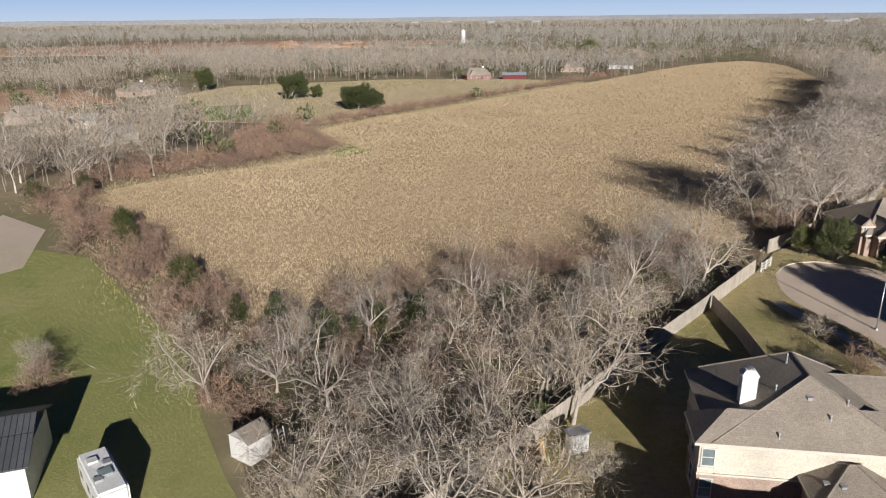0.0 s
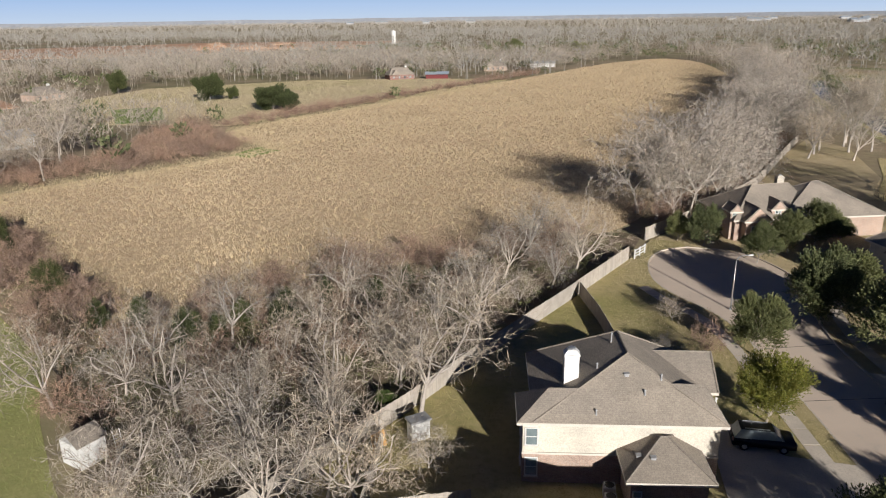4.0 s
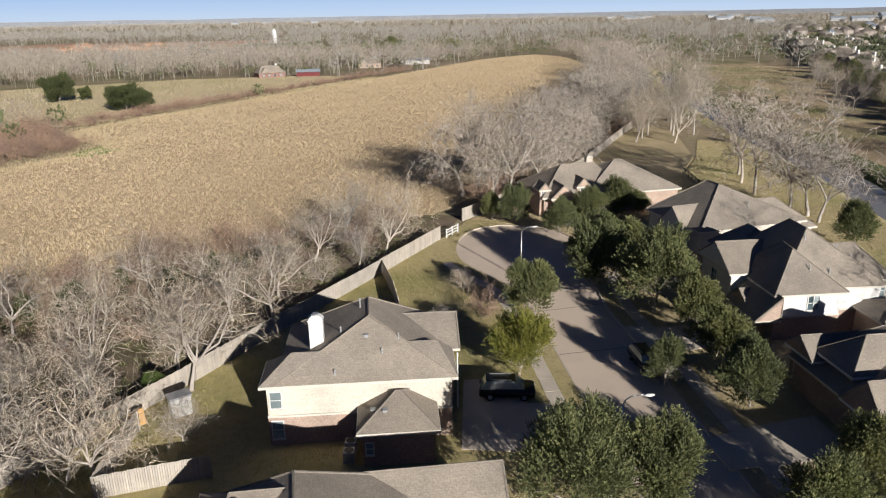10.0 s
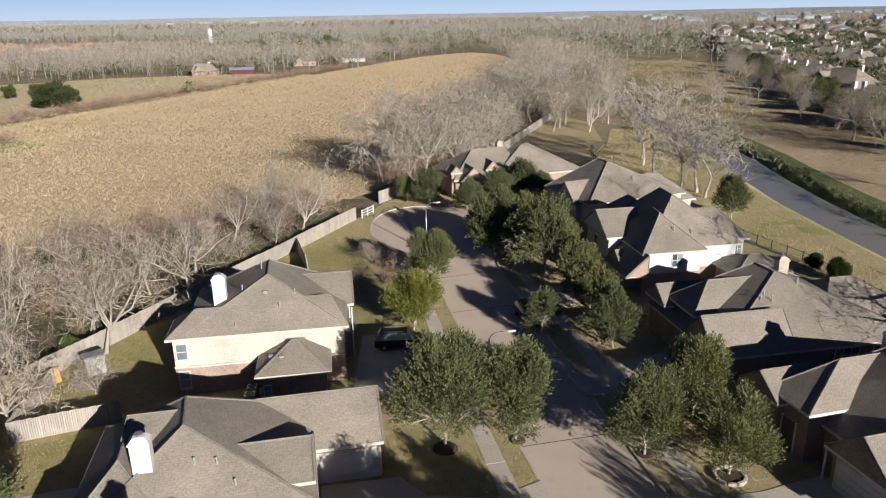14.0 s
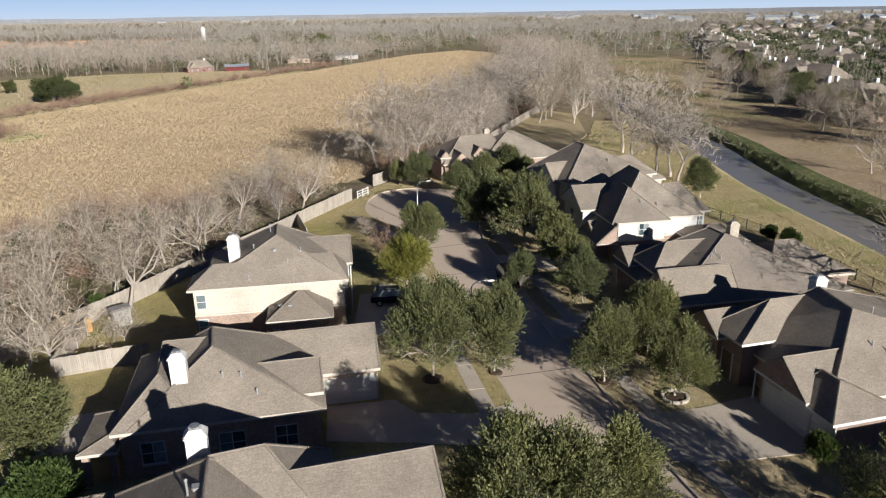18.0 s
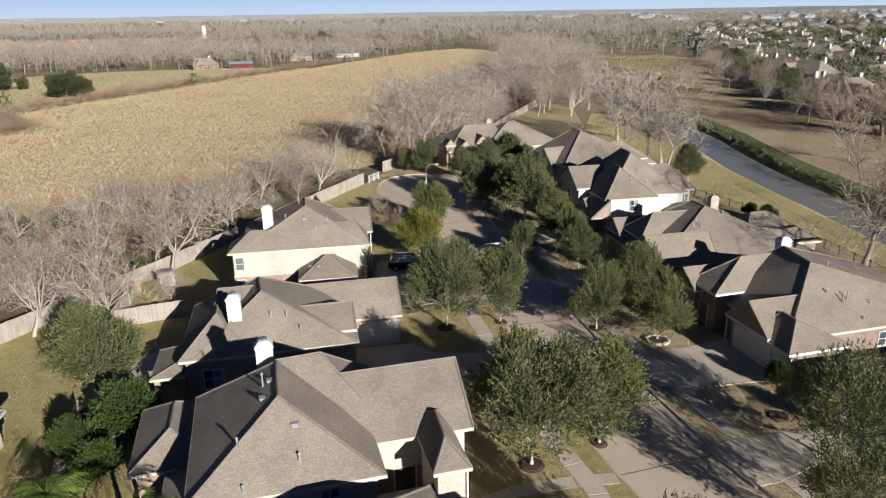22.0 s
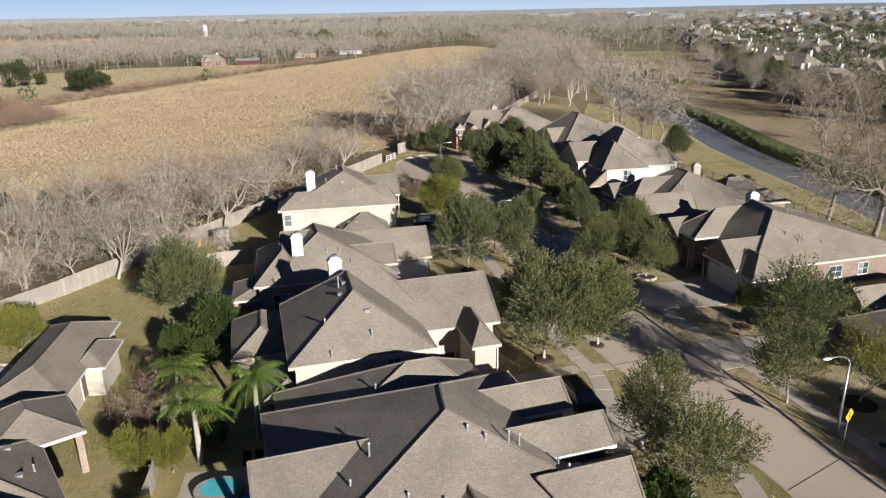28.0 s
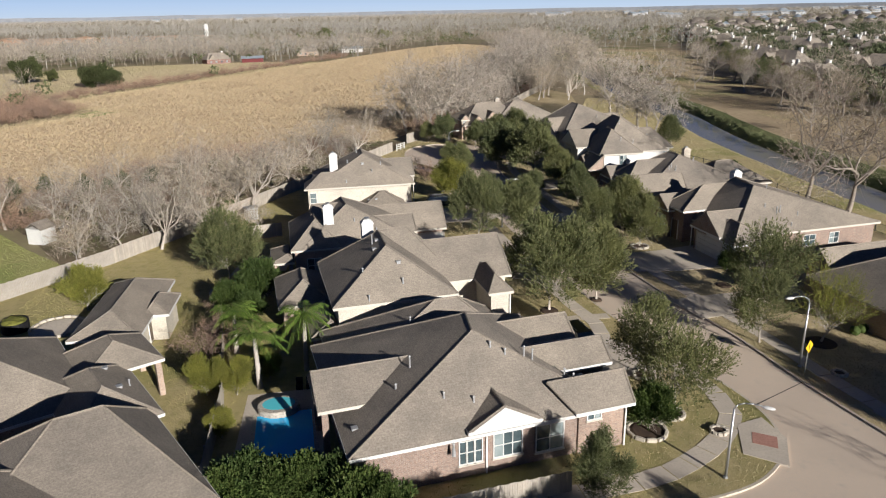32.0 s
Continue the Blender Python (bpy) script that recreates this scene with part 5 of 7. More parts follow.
def palm(x, y, h, seed, lean):
    rng = np.random.default_rng(seed)
    top = tagged(empty("palm_tree", x, y, HZ), "tall palm with ringed pale trunk and arching fronds", "palm tree", group="palms by the pool")
    segs, p = [], np.zeros(3)
    for k in range(14):
        q = p + np.array([lean * 0.05 * (1 + k * 0.1), 0.02, h / 14])
        r = 0.2 - 0.006 * k
        segs.append((*p, *q, r + 0.03, r - 0.01))
        p = q
    V, F = tubes(segs, 9)
    o = new("trunk", quads_mesh("trunk", V, F, BARK))
    o.parent = top
    for k in range(24):
        a, e = k * 2.4, rng.uniform(-0.35, 1.1)
        out = np.array([np.cos(a), np.sin(a), 0])
        n, L = 26, rng.uniform(2.0, 2.7)
        s = np.linspace(0, 1, n)
        rach = p + out * (L * s * np.cos(e * 0.6))[:, None] + np.array([0, 0, 1.0]) * (L * (np.sin(e) * s - 0.75 * s ** 2.2))[:, None]
        side = np.array([-np.sin(a), np.cos(a), 0])
        Vs = []
        for g in (-1, 1):
            ln = 0.75 * np.sin(np.pi * (0.08 + 0.88 * s))[:, None]
            tip = rach + g * side * ln * 0.8 + out * ln * 0.45 - np.array([0, 0, 1.0]) * ln * 0.45 + rng.normal(0, 0.05, (n, 3))
            wv = out * 0.035
            mid = (rach + tip) / 2
            Vs.append(np.stack([rach, mid + wv, tip, mid - wv], 1).reshape(-1, 3))
        rc = np.stack([rach[:-1] + side * 0.02, rach[1:] + side * 0.015, rach[1:] - side * 0.015, rach[:-1] - side * 0.02], 1).reshape(-1, 3)
        V = np.concatenate(Vs + [rc])
        o = new("frond", quads_mesh("frond", V, np.arange(len(V)).reshape(-1, 4), PALM_LEAF))
        o.parent = top
    return top


palm(-10.74, 0.5, 4.3, 1, -0.08)
palm(-7.4, 2.8, 4.7, 2, 0.08)
palm(-13.42, 6.74, 3.6, 3, 0.1)


# ---- woods, scrub and stubble past counting ----
def in_poly(P, poly):
    x, y = P[:, 0], P[:, 1]
    c = np.zeros(len(P), bool)
    j = len(poly) - 1
    for i in range(len(poly)):
        (xi, yi), (xj, yj) = poly[i], poly[j]
        if yi != yj:
            c ^= ((yi > y) != (yj > y)) & (x < (xj - xi) * (y - yi) / (yj - yi) + xi)
        j = i
    return c


def woods(name, P, H, blades, width, mat, label, seed, crown=0.42, trunk=True):
    """Many leafless or leafy trees as sprays of slim blades, in one mesh."""
    rng = np.random.default_rng(seed)
    n = len(P)
    H = np.asarray(H)[:, None]
    z = 0.3 + 0.7 * rng.random((n, blades)) ** 0.8
    a = rng.random((n, blades)) * 2 * np.pi
    prof = np.sin(np.pi * np.clip((z - 0.22) / 0.82, 0, 1)) ** 0.7
    rad = crown * H * prof * np.sqrt(rng.random((n, blades)))
    base = np.stack([P[:, :1] + rad * np.cos(a), P[:, 1:2] + rad * np.sin(a), H * z * 0.9], -1)
    d = unit(np.stack([np.cos(a) * 0.7, np.sin(a) * 0.7, np.full_like(a, 0.9)], -1) + rng.normal(0, 0.45, (n, blades, 3)))
    L = (H * (0.12 + 0.14 * rng.random((n, blades))))[..., None]
    s = unit(np.cross(d, rng.normal(0, 1, (n, blades, 3)))) * (width * (0.5 + rng.random((n, blades, 1))))
    V = [np.stack([base - s, base + s, base + d * L], 2).reshape(-1, 3)]
    if trunk:
        b = np.stack([P[:, 0], P[:, 1], np.zeros(n)], -1)
        t = np.stack([P[:, 0] + rng.normal(0, 0.5, n), P[:, 1] + rng.normal(0, 0.5, n), H[:, 0] * 0.75], -1)
        for q in (np.array([1, 0, 0]), np.array([0, 1, 0])):
            V.append(np.stack([b - q * width * 1.2, b + q * width * 1.2, t], 1).reshape(-1, 3))
    V = np.concatenate(V)
    ob = new(name, quads_mesh(name, V, np.arange(len(V)).reshape(-1, 3), mat))
    return tagged(ob, label, "woods", kind="stuff")


FIELD_POLY = FIELD_EDGE[::2]
PASTURE_POLY = [(-105, 216), (-154.8, 215.78), (-201.74, 279.88), (-198.18, 336.14), (-128.5, 380.96), (-64.3, 390.66), (-24, 378), (-52, 325), (-70, 288), (-86, 256), (-97, 233)]
QUARRY_POLY = [(-654.83, 580.44), (-435.57, 629.05), (-345.59, 661.35), (-274.89, 772.66), (-179.79, 972.52), (-214.8, 1032.53), (-494.83, 1002.57), (-735.54, 771.24)]
MEADOW_POLY = [(69.21, 17.86), (88.81, 107.96), (97.59, 179.34), (114.59, 283.78), (141.01, 433.97), (190.84, 433.93), (203.75, 335.74), (156.03, 213.79), (134.95, 157.26), (115.06, 56.63), (106.85, -2.3), (70.63, -61.33)]
TOWN_POLY = [(126.84, 56.49), (144.21, 146.78), (172.58, 229.69), (203.75, 335.74), (240.9, 444.18), (333.82, 671.45), (524.04, 1084.26), (1503.81, 1531.34), (2603.27, 927.2), (895.21, 197.9), (393.31, -4.27), (147.37, -61.98)]
YARD_POLY = [(-130.31, 20.92), (-51.78, 58.25), (-29.5, 59.58), (7.75, 107.99), (58.97, 191.3), (80.45, 200.94), (69.19, 57.97), (68.64, -81.33), (-129.2, -81.15)]
wr = np.random.default_rng(77)


def spots(n, x0, x1, y0, y1, avoid, keep=None):
    P = np.stack([wr.uniform(x0, x1, n), wr.uniform(y0, y1, n)], -1)
    ok = np.ones(n, bool)
    for a in avoid:
        ok &= ~in_poly(P, a)
    if keep is not None:
        ok &= keep(P)
    return P[ok]


def patchy(P, scale=60.0, cut=0.0):
    return np.array([noise.noise((x / scale, y / scale, 3.1)) > cut for x, y in P])


AV = [FIELD_POLY, PASTURE_POLY, QUARRY_POLY, MEADOW_POLY, TOWN_POLY, YARD_POLY]
P = spots(3600, -330, 150, 110, 560, AV, lambda P: ((P[:, 0] < -112) | (P[:, 1] > 330)) & ~in_poly(P, [(-300, 150), (-190, 150), (-165, 225), (-215, 290), (-300, 260)]))
P = P[patchy(P, 70, -0.28)]
woods("woods", P, wr.uniform(8, 14, len(P)), 70, 0.075, FARWOOD, "leafless grey-brown woods past the field", 1)
P = spots(700, -330, 400, 150, 800, [FIELD_POLY, PASTURE_POLY, QUARRY_POLY, MEADOW_POLY, YARD_POLY])
woods("evergreens", P, wr.uniform(4, 8, len(P)), 60, 0.35, FARGREEN, "dark evergreen trees scattered through the woods", 2, 0.5, False)
# the two farthest layers wear the grey that stands in for haze
P = spots(9000, -1500, 700, 380, 1500, AV)
P = P[patchy(P, 160, -0.2)]
woods("woods", P, wr.uniform(9, 15, len(P)), 26, 0.2, FARWOOD_HAZE, "leafless woods reaching to the distance, haze greyed into their colour", 3)
P = spots(15000, -3600, 3600, 1300, 4600, [TOWN_POLY], lambda P: np.hypot(P[:, 0], P[:, 1]) < 4700)
woods("woods", P, wr.uniform(8, 14, len(P)), 10, 0.8, FARWOOD_HAZE, "leafless woods reaching to the horizon, haze greyed into their colour", 4, 0.9)
P = spots(2600, 130, 2400, 40, 1800, [MEADOW_POLY, YARD_POLY], lambda P: in_poly(P, TOWN_POLY))
woods("evergreens", P, wr.uniform(5, 9, len(P)), 70, 0.38, FARGREEN, "evergreen garden trees between the far houses", 5, 0.5, False)
P = spots(2600, 130, 2600, 60, 2000, [MEADOW_POLY], lambda P: in_poly(P, TOWN_POLY))
woods("woods", P, wr.uniform(6, 10, len(P)), 40, 0.14, FARWOOD, "leafless garden trees between the far houses", 6)

NEAR = [(126.84, 56.49), (123.53, 147.59), (146.1, 213.9), (193.76, 335.79), (235.9, 444.2), (333.82, 671.45), (563.8, 671.29), (418.12, 303.63), (293.3, 55.73), (146.87, -42.29)]
P = spots(3400, 125, 560, -40, 640, [MEADOW_POLY], lambda P: in_poly(P, NEAR))
woods("evergreens", P, wr.uniform(5, 9.5, len(P)), 110, 0.3, FARGREEN, "evergreen garden trees between the houses across the river", 8, 0.5, False)
P = spots(1300, 125, 560, -40, 640, [MEADOW_POLY], lambda P: in_poly(P, NEAR))
woods("woods", P, wr.uniform(6, 11, len(P)), 110, 0.07, FARWOOD, "leafless garden trees between the houses across the river", 9)
# scrub on the far bank of the river and undergrowth of the belt
rb = np.array(offset_line(RIVER_LINE, -5.4))
rb = rb[(rb[:, 1] > -40) & (rb[:, 1] < 400)]
P = rb[wr.integers(0, len(rb), 1500)] + wr.normal(0, 1.1, (1500, 2)) + np.stack([np.zeros(1500), wr.uniform(-2, 2, 1500)], -1)
woods("bank_scrub", P, wr.uniform(0.5, 1.4, len(P)), 26, 0.06, FARGREEN, "dark green scrub along the river bank", 10, 0.6, False)
P = np.array(scatter([(-53.8, 60.31), (-35.16, 32.16), (-18.62, 57.44), (3.84, 95.76), (-1.09, 106.18), (-13.9, 94.14), (-25.74, 83.05), (-39.55, 69.99)], 420, 0.9, 15))
woods("undergrowth", P, wr.uniform(0.6, 1.8, len(P)), 40, 0.03, OAK_LEAF, "dark green and brown undergrowth below the trees", 11, 0.5, False)

# low scrub and dry weeds along the field's left side
P = np.array(scatter(LEFTEDGE, 700, 0.5, 51) + scatter(EDGE, 260, 0.7, 52) + scatter([(-101, 209), (-83, 252), (-50, 325), (-6, 418), (-12, 424), (-56, 328), (-90, 256), (-109, 213)], 600, 0.7, 53))
woods("scrub", P, wr.uniform(1.2, 3.0, len(P)), 60, 0.035, TWIG_RED, "russet leafless scrub along the field", 12, 0.5, False)


def blade_field(name, P, z, h, w, mat, label):
    """Grass as single leaning blades."""
    n = len(P)
    b = np.concatenate([P, np.full((n, 1), z)], 1)
    t = b + np.stack([wr.normal(0, h * 0.35, n), wr.normal(0, h * 0.35, n), h * wr.uniform(0.5, 1.1, n)], -1)
    s = unit(np.stack([wr.normal(0, 1, n), wr.normal(0, 1, n), np.zeros(n)], -1)) * w
    V = np.stack([b - s, b + s, t], 1).reshape(-1, 3)
    return tagged(new(name, quads_mesh(name, V, np.arange(len(V)).reshape(-1, 3), mat)), label, "grass", kind="stuff")


def clear_of_paving(P):
    ok = np.ones(len(P), bool)
    for ln, w in WALKS:
        lo, hi = ln.min(0) - 2, ln.max(0) + 2
        near = np.where(((P > lo) & (P < hi)).all(1) & ok)[0]
        if len(near):
            fine = np.concatenate([ln[:-1] * (1 - f) + ln[1:] * f for f in (0, 0.25, 0.5, 0.75)])
            d = np.sqrt(((P[near][:, None] - fine[None]) ** 2).sum(-1).min(1))
            ok[near[d < w]] = False
    for pts in DRIVES:
        ok &= ~in_poly(P, pts)
    return ok


LEFT_SIDE = [p for p in FIELD_EDGE if p[0] < -24]
P = np.array(LEFT_SIDE)[wr.integers(0, len(LEFT_SIDE), 42000)] + wr.normal(0, 1, (42000, 2)) * np.array([4.0, 4.0])
blade_field("grass", P, 0.0, 0.4, 0.05, STRAW_BLADE, "tall dry weeds round the edge of the field")
DRIVES += [[(-12.02, -10.36), (-5.06, -9.79), (-5.85, 0.53), (-12.26, 0.16)], [(-17.12, 25.62), (-10.87, 26.18), (-10.7, 32.1), (-16.46, 31.13)], [(20.36, -12.81), (22.76, -14.43), (24.46, -11.45), (24.1, -8.67), (21.67, -9.24)]]
P = np.stack([wr.uniform(-36, 62, 520000), wr.uniform(-19, 130, 520000)], -1)
P = P[in_poly(P, lawn_l) | in_poly(P, lawn_r)]
P = P[clear_of_paving(P)]
street = in_poly(P, lawn_r) | (P[:, 0] + 0.1 * P[:, 1] + wr.normal(0, 1.2, len(P)) > 10.5)
blade_field("grass", P[~street], HZ, 0.09, 0.03, LAWN_BLADE, "short winter grass of the gardens, straw and green")
blade_field("grass", P[street], HZ, 0.09, 0.03, STRAW_BLADE, "short straw-coloured grass along the street")
P = np.stack([wr.uniform(-112, -36, 130000), wr.uniform(20, 86, 130000)], -1)
P = P[in_poly(P, [(-92.22, 40.75), (-71.92, 30.15), (-49.2, 19.2), (-41.09, 23.1), (-35.14, 31.13), (-43.46, 39.64), (-49.73, 47.02), (-57.5, 58.0), (-70.5, 68.5), (-88.0, 83.0), (-104.0, 86.0), (-112.0, 70.0)])]
blade_field("grass", P, 0.03, 0.1, 0.03, GREEN_BLADE, "short green winter grass of the wide lawn")
P = np.stack([wr.uniform(50, 84, 150000), wr.uniform(-60, 170, 150000)], -1)
P = P[in_poly(P, [(62.03, -61.33), (60.97, 11.01), (59.97, 33.28), (59.58, 48.7), (58.51, 66.38), (53.25, 85.4), (50.97, 101.01), (51.47, 119.37), (52.88, 133.6), (60.47, 148.46), (68.48, 170.06), (79.5, 167.45), (73.2, 118.25), (69.8, 93.28), (67.9, 57.99), (65.2, 18.05), (62.5, -61.33)])]
blade_field("grass", P, 0.04, 0.16, 0.06, STRAW_BLADE, "straw-coloured grass beside the river")
P = np.stack([wr.uniform(72, 205, 130000), wr.uniform(-60, 420, 130000)], -1)
P = P[in_poly(P, [(89.7, 17.6), (98.29, 107.73), (105.13, 178.9), (126.49, 283.51), (155.76, 433.72), (190.84, 433.93), (203.75, 335.74), (156.03, 213.79), (134.95, 157.26), (115.06, 56.63), (106.85, -2.3), (84.23, -61.49)])]
blade_field("grass", P, 0.0, 0.2, 0.1, STRAW_BLADE, "dry straw-coloured grass of the meadow")
P = np.stack([wr.uniform(-203, -34, 110000), wr.uniform(212, 414, 110000)], -1)
P = P[in_poly(P, PASTURE_POLY)]
blade_field("grass", P, 0.12, 0.22, 0.12, STRAW_BLADE, "dry pale grass of the pasture")

# stubble of the field: stalks in drifting rows, larger and thinner with distance
P = np.stack([wr.uniform(-120, 116, 330000), 66 + 492 * wr.random(330000) ** 1.5], -1)
P = P[in_poly(P, FIELD_POLY)][:140000]
P[:, 0] = np.where(wr.random(len(P)) < 0.3, np.round((P[:, 0] + 0.35 * P[:, 1] + 6 * np.sin(P[:, 1] / 38)) / 1.5) * 1.5 - 0.35 * P[:, 1] - 6 * np.sin(P[:, 1] / 38) + wr.normal(0, 0.4, len(P)), P[:, 0])
n, k = len(P), 3
far = np.clip((P[:, 1] - 60) / 300, 0, 1)
hgt = (wr.uniform(0.2, 0.55, n) * (0.75 + 0.5 * np.array([noise.noise((x / 14, y / 14, 0.0)) for x, y in P]) + 0.3))[:, None]
b = np.stack([P[:, None, 0] + wr.normal(0, 0.14, (n, k)), P[:, None, 1] + wr.normal(0, 0.14, (n, k)), np.full((n, k), 0.02)], -1)
t = b + np.stack([wr.normal(0, 0.22, (n, k)), wr.normal(0, 0.22, (n, k)), hgt * wr.uniform(0.7, 1.1, (n, k))], -1)
s = unit(np.stack([wr.normal(0, 1, (n, k)), wr.normal(0, 1, (n, k)), np.zeros((n, k))], -1)) * (0.035 + 0.07 * far)[:, None, None]
V = np.stack([b - s, b + s, t + s * 0.3], 2).reshape(-1, 3)
tagged(new("stubble", quads_mesh("stubble", V, np.arange(len(V)).reshape(-1, 3), DRY_GRASS)), "dry tan crop stalks standing over the whole field", "crop", kind="stuff")


# ---- fences ----
def board_fence(line, h, label, parts_from=None, boards=300):
    """A close-boarded fence: posts, two rails a bay and single boards; parts_from: bay from which boards are parts."""
    top = tagged(empty("fence"), label, "fence")
    bm = bmesh.new()
    box(bm, -0.07, -0.012, 0.04, 0.07, 0.012, h)
    board = part("board", bm, CEDAR, top)
    bm = bmesh.new()
    box(bm, -0.055, -0.055, 0, 0.055, 0.055, h - 0.05)
    post = part("post", bm, CEDAR, top)
    used, rest, first = 0, bmesh.new(), True
    for i in range(len(line) - 1):
        a, b = Vector(line[i]), Vector(line[i + 1])
        d = (b - a).normalized()
        ang = math.degrees(math.atan2(d.y, d.x))
        bays = max(1, round((b - a).length / 2.4))
        for k in range(bays):
            p, q = a.lerp(b, k / bays), a.lerp(b, (k + 1) / bays)
            o = post if first else post.copy()
            if not first:
                scene.collection.objects.link(o)
            o.matrix_local = pose(p.x - d.y * 0.1, p.y + d.x * 0.1, 0, 0, 0, ang)
            bm = bmesh.new()
            for z in (0.45, h - 0.4):
                m = len(bm.verts)
                vs = box(bm, 0, 0.02, z, (q - p).length, 0.07, z + 0.09)
            r = part("rail", bm, CEDAR, top)
            r.matrix_local = pose(p.x, p.y, 0, 0, 0, ang)
            n = int((q - p).length / 0.15)
            for j in range(n):
                c = p.lerp(q, (j + 0.5) / n)
                dz = 0.025 * math.sin(j * 5.1 + k * 3.3) + 0.02 * math.sin(k * 1.7)
                m = pose(c.x, c.y, dz, 0, 0, ang + 2.0 * math.sin(j * 9.7 + k))
                if used < boards and (parts_from is None or i >= parts_from):
                    o = board if first else board.copy()
                    if not first:
                        scene.collection.objects.link(o)
                    o.matrix_local = m
                    used += 1
                    first = False
                else:
                    vs = box(rest, -0.07, -0.012, 0.04, 0.07, 0.012, h)
                    for v in vs:
                        v.co = m @ v.co
    if len(rest.verts):
        part("boarding", rest, CEDAR, top)["kind"] = "stuff"
    else:
        rest.free()
    return top


board_fence(FENCE[:4], 1.9, "weathered cedar board fence behind the pool house", boards=150)
board_fence(FENCE[3:8], 2.0, "weathered cedar board fence along the tree belt")
board_fence(FENCE[7:], 2.1, "weathered cedar board fence beside the turning circle", boards=100)
board_fence([(-20.14, 45.72), (-19.88, 37.42), (-12.65, 39.57)], 1.9, "weathered cedar board fence between two gardens", boards=100)
board_fence([(-3.21, 79.54), (-1.58, 72.41), (0.8, 56.24)], 2.0, "weathered cedar board fence along the side lawn", boards=100)
board_fence([(7.76, 102.84), (20.02, 117.92), (33.3, 138.74), (51.6, 177.63), (58.52, 191.98)], 2.1, "pale board fence along the field beyond the houses", boards=60)
board_fence([(-12.6, -11.66), (-13.05, -1.63), (-14.74, 8.75), (-16.98, 20.78)], 1.8, "weathered board fence between pool and garden", boards=90)
board_fence([(0.62, -16.09), (8.89, -14.62)], 1.6, "weathered board fence beside the corner house", boards=90)


def iron_fence(line):
    """Black iron railing in bays between posts."""
    top = tagged(empty("iron_fence"), "black iron railing along the river meadow", "railing")
    for i in range(len(line) - 1):
        a, b = Vector(line[i]), Vector(line[i + 1])
        bays = max(1, round((b - a).length / 2.4))
        for k in range(bays):
            p, q = a.lerp(b, k / bays), a.lerp(b, (k + 1) / bays)
            bm = bmesh.new()
            box(bm, p.x - 0.04, p.y - 0.04, 0, p.x + 0.04, p.y + 0.04, 1.5)
            part("post", bm, IRON, top)
            bm = bmesh.new()
            for z in (0.3, 1.3):
                beam(bm, (p.x, p.y, z), (q.x, q.y, z), 0.025, n=4)
            part("rail", bm, IRON, top)
            bm = bmesh.new()
            for j in range(1, 16):
                c = p.lerp(q, j / 16)
                beam(bm, (c.x, c.y, 0.15), (c.x, c.y, 1.42), 0.011, n=3)
            part("infill", bm, IRON, top)["kind"] = "stuff"


IRON_NEW = [(x, y) for x, y in IRON_LINE[1:]]
iron_fence(IRON_NEW)


# white rail gate at the street's end
gate = tagged(empty("rail_gate", 5.02, 93.89, HZ, 58), "white painted ranch-rail barrier at the street end", "gate")
for k in range(3):
    bm = bmesh.new()
    box(bm, k * 1.6 - 0.07, -0.07, -HZ, k * 1.6 + 0.07, 0.07, 1.35)
    part("post", bm, WHITE, gate)
for z in (0.35, 0.75, 1.15):
    bm = bmesh.new()
    box(bm, -0.1, -0.1, z, 3.3, -0.072, z + 0.14)
    part("rail", bm, WHITE, gate)


# ---- street furniture ----
def street_lamp(x, y, h, turn, label="tall grey steel street lamp with curved arm"):
    top = tagged(empty("street_lamp", x, y, HZ, turn), label, "street lamp", group="street lamps")
    bm = bmesh.new()
    beam(bm, (0, 0, -HZ), (0, 0, h - 0.5), 0.09, 0.06, 8)
    part("pole", bm, GALV, top, smooth=True)
    bm = bmesh.new()
    pts = [(0, 0, h - 0.5), (0.15, 0, h - 0.2), (0.5, 0, h), (1.0, 0, h + 0.08), (1.45, 0, h + 0.05)]
    for p, q in zip(pts, pts[1:]):
        beam(bm, p, q, 0.04, n=6)
    part("arm", bm, GALV, top, smooth=True)
    bm = bmesh.new()
    bmesh.ops.create_uvsphere(bm, u_segments=10, v_segments=6, radius=1, matrix=Matrix.Translation((1.75, 0, h + 0.02)) @ Matrix.Diagonal((0.38, 0.16, 0.1, 1)))
    part("lamp_head", bm, WHITE, top, smooth=True)
    bm = bmesh.new()
    beam(bm, (0, 0, -HZ), (0, 0, 0.12), 0.17, 0.13, 8)
    part("base", bm, GALV, top)
    return top


street_lamp(13.54, 77.22, 6.2, 20)
street_lamp(15.4, 38.3, 6.2, 5)
street_lamp(30.7, -2.5, 5.9, 185)
street_lamp(18.3, -14.7, 5.2, -35)

sign = tagged(empty("road_sign", 30.55, -3.4, HZ, 30), "yellow diamond warning sign on a steel post", "road sign")
bm = bmesh.new()
beam(bm, (0, 0, -HZ), (0, 0, 2.6), 0.035, n=6)
part("post", bm, GALV, sign)
bm = bmesh.new()
box(bm, -0.38, -0.06, -0.38, 0.38, -0.04, 0.38)
bmesh.ops.rotate(bm, verts=bm.verts, cent=(0, -0.05, 0), matrix=Matrix.Rotation(radians(45), 3, "Y"))
bmesh.ops.translate(bm, verts=bm.verts, vec=(0, 0, 2.2))
plate = part("plate", bm, YELLOW, sign)
bm = bmesh.new()
box(bm, -0.05, -0.07, 1.98, 0.05, -0.062, 2.42)
part("symbol", bm, IRON, plate)


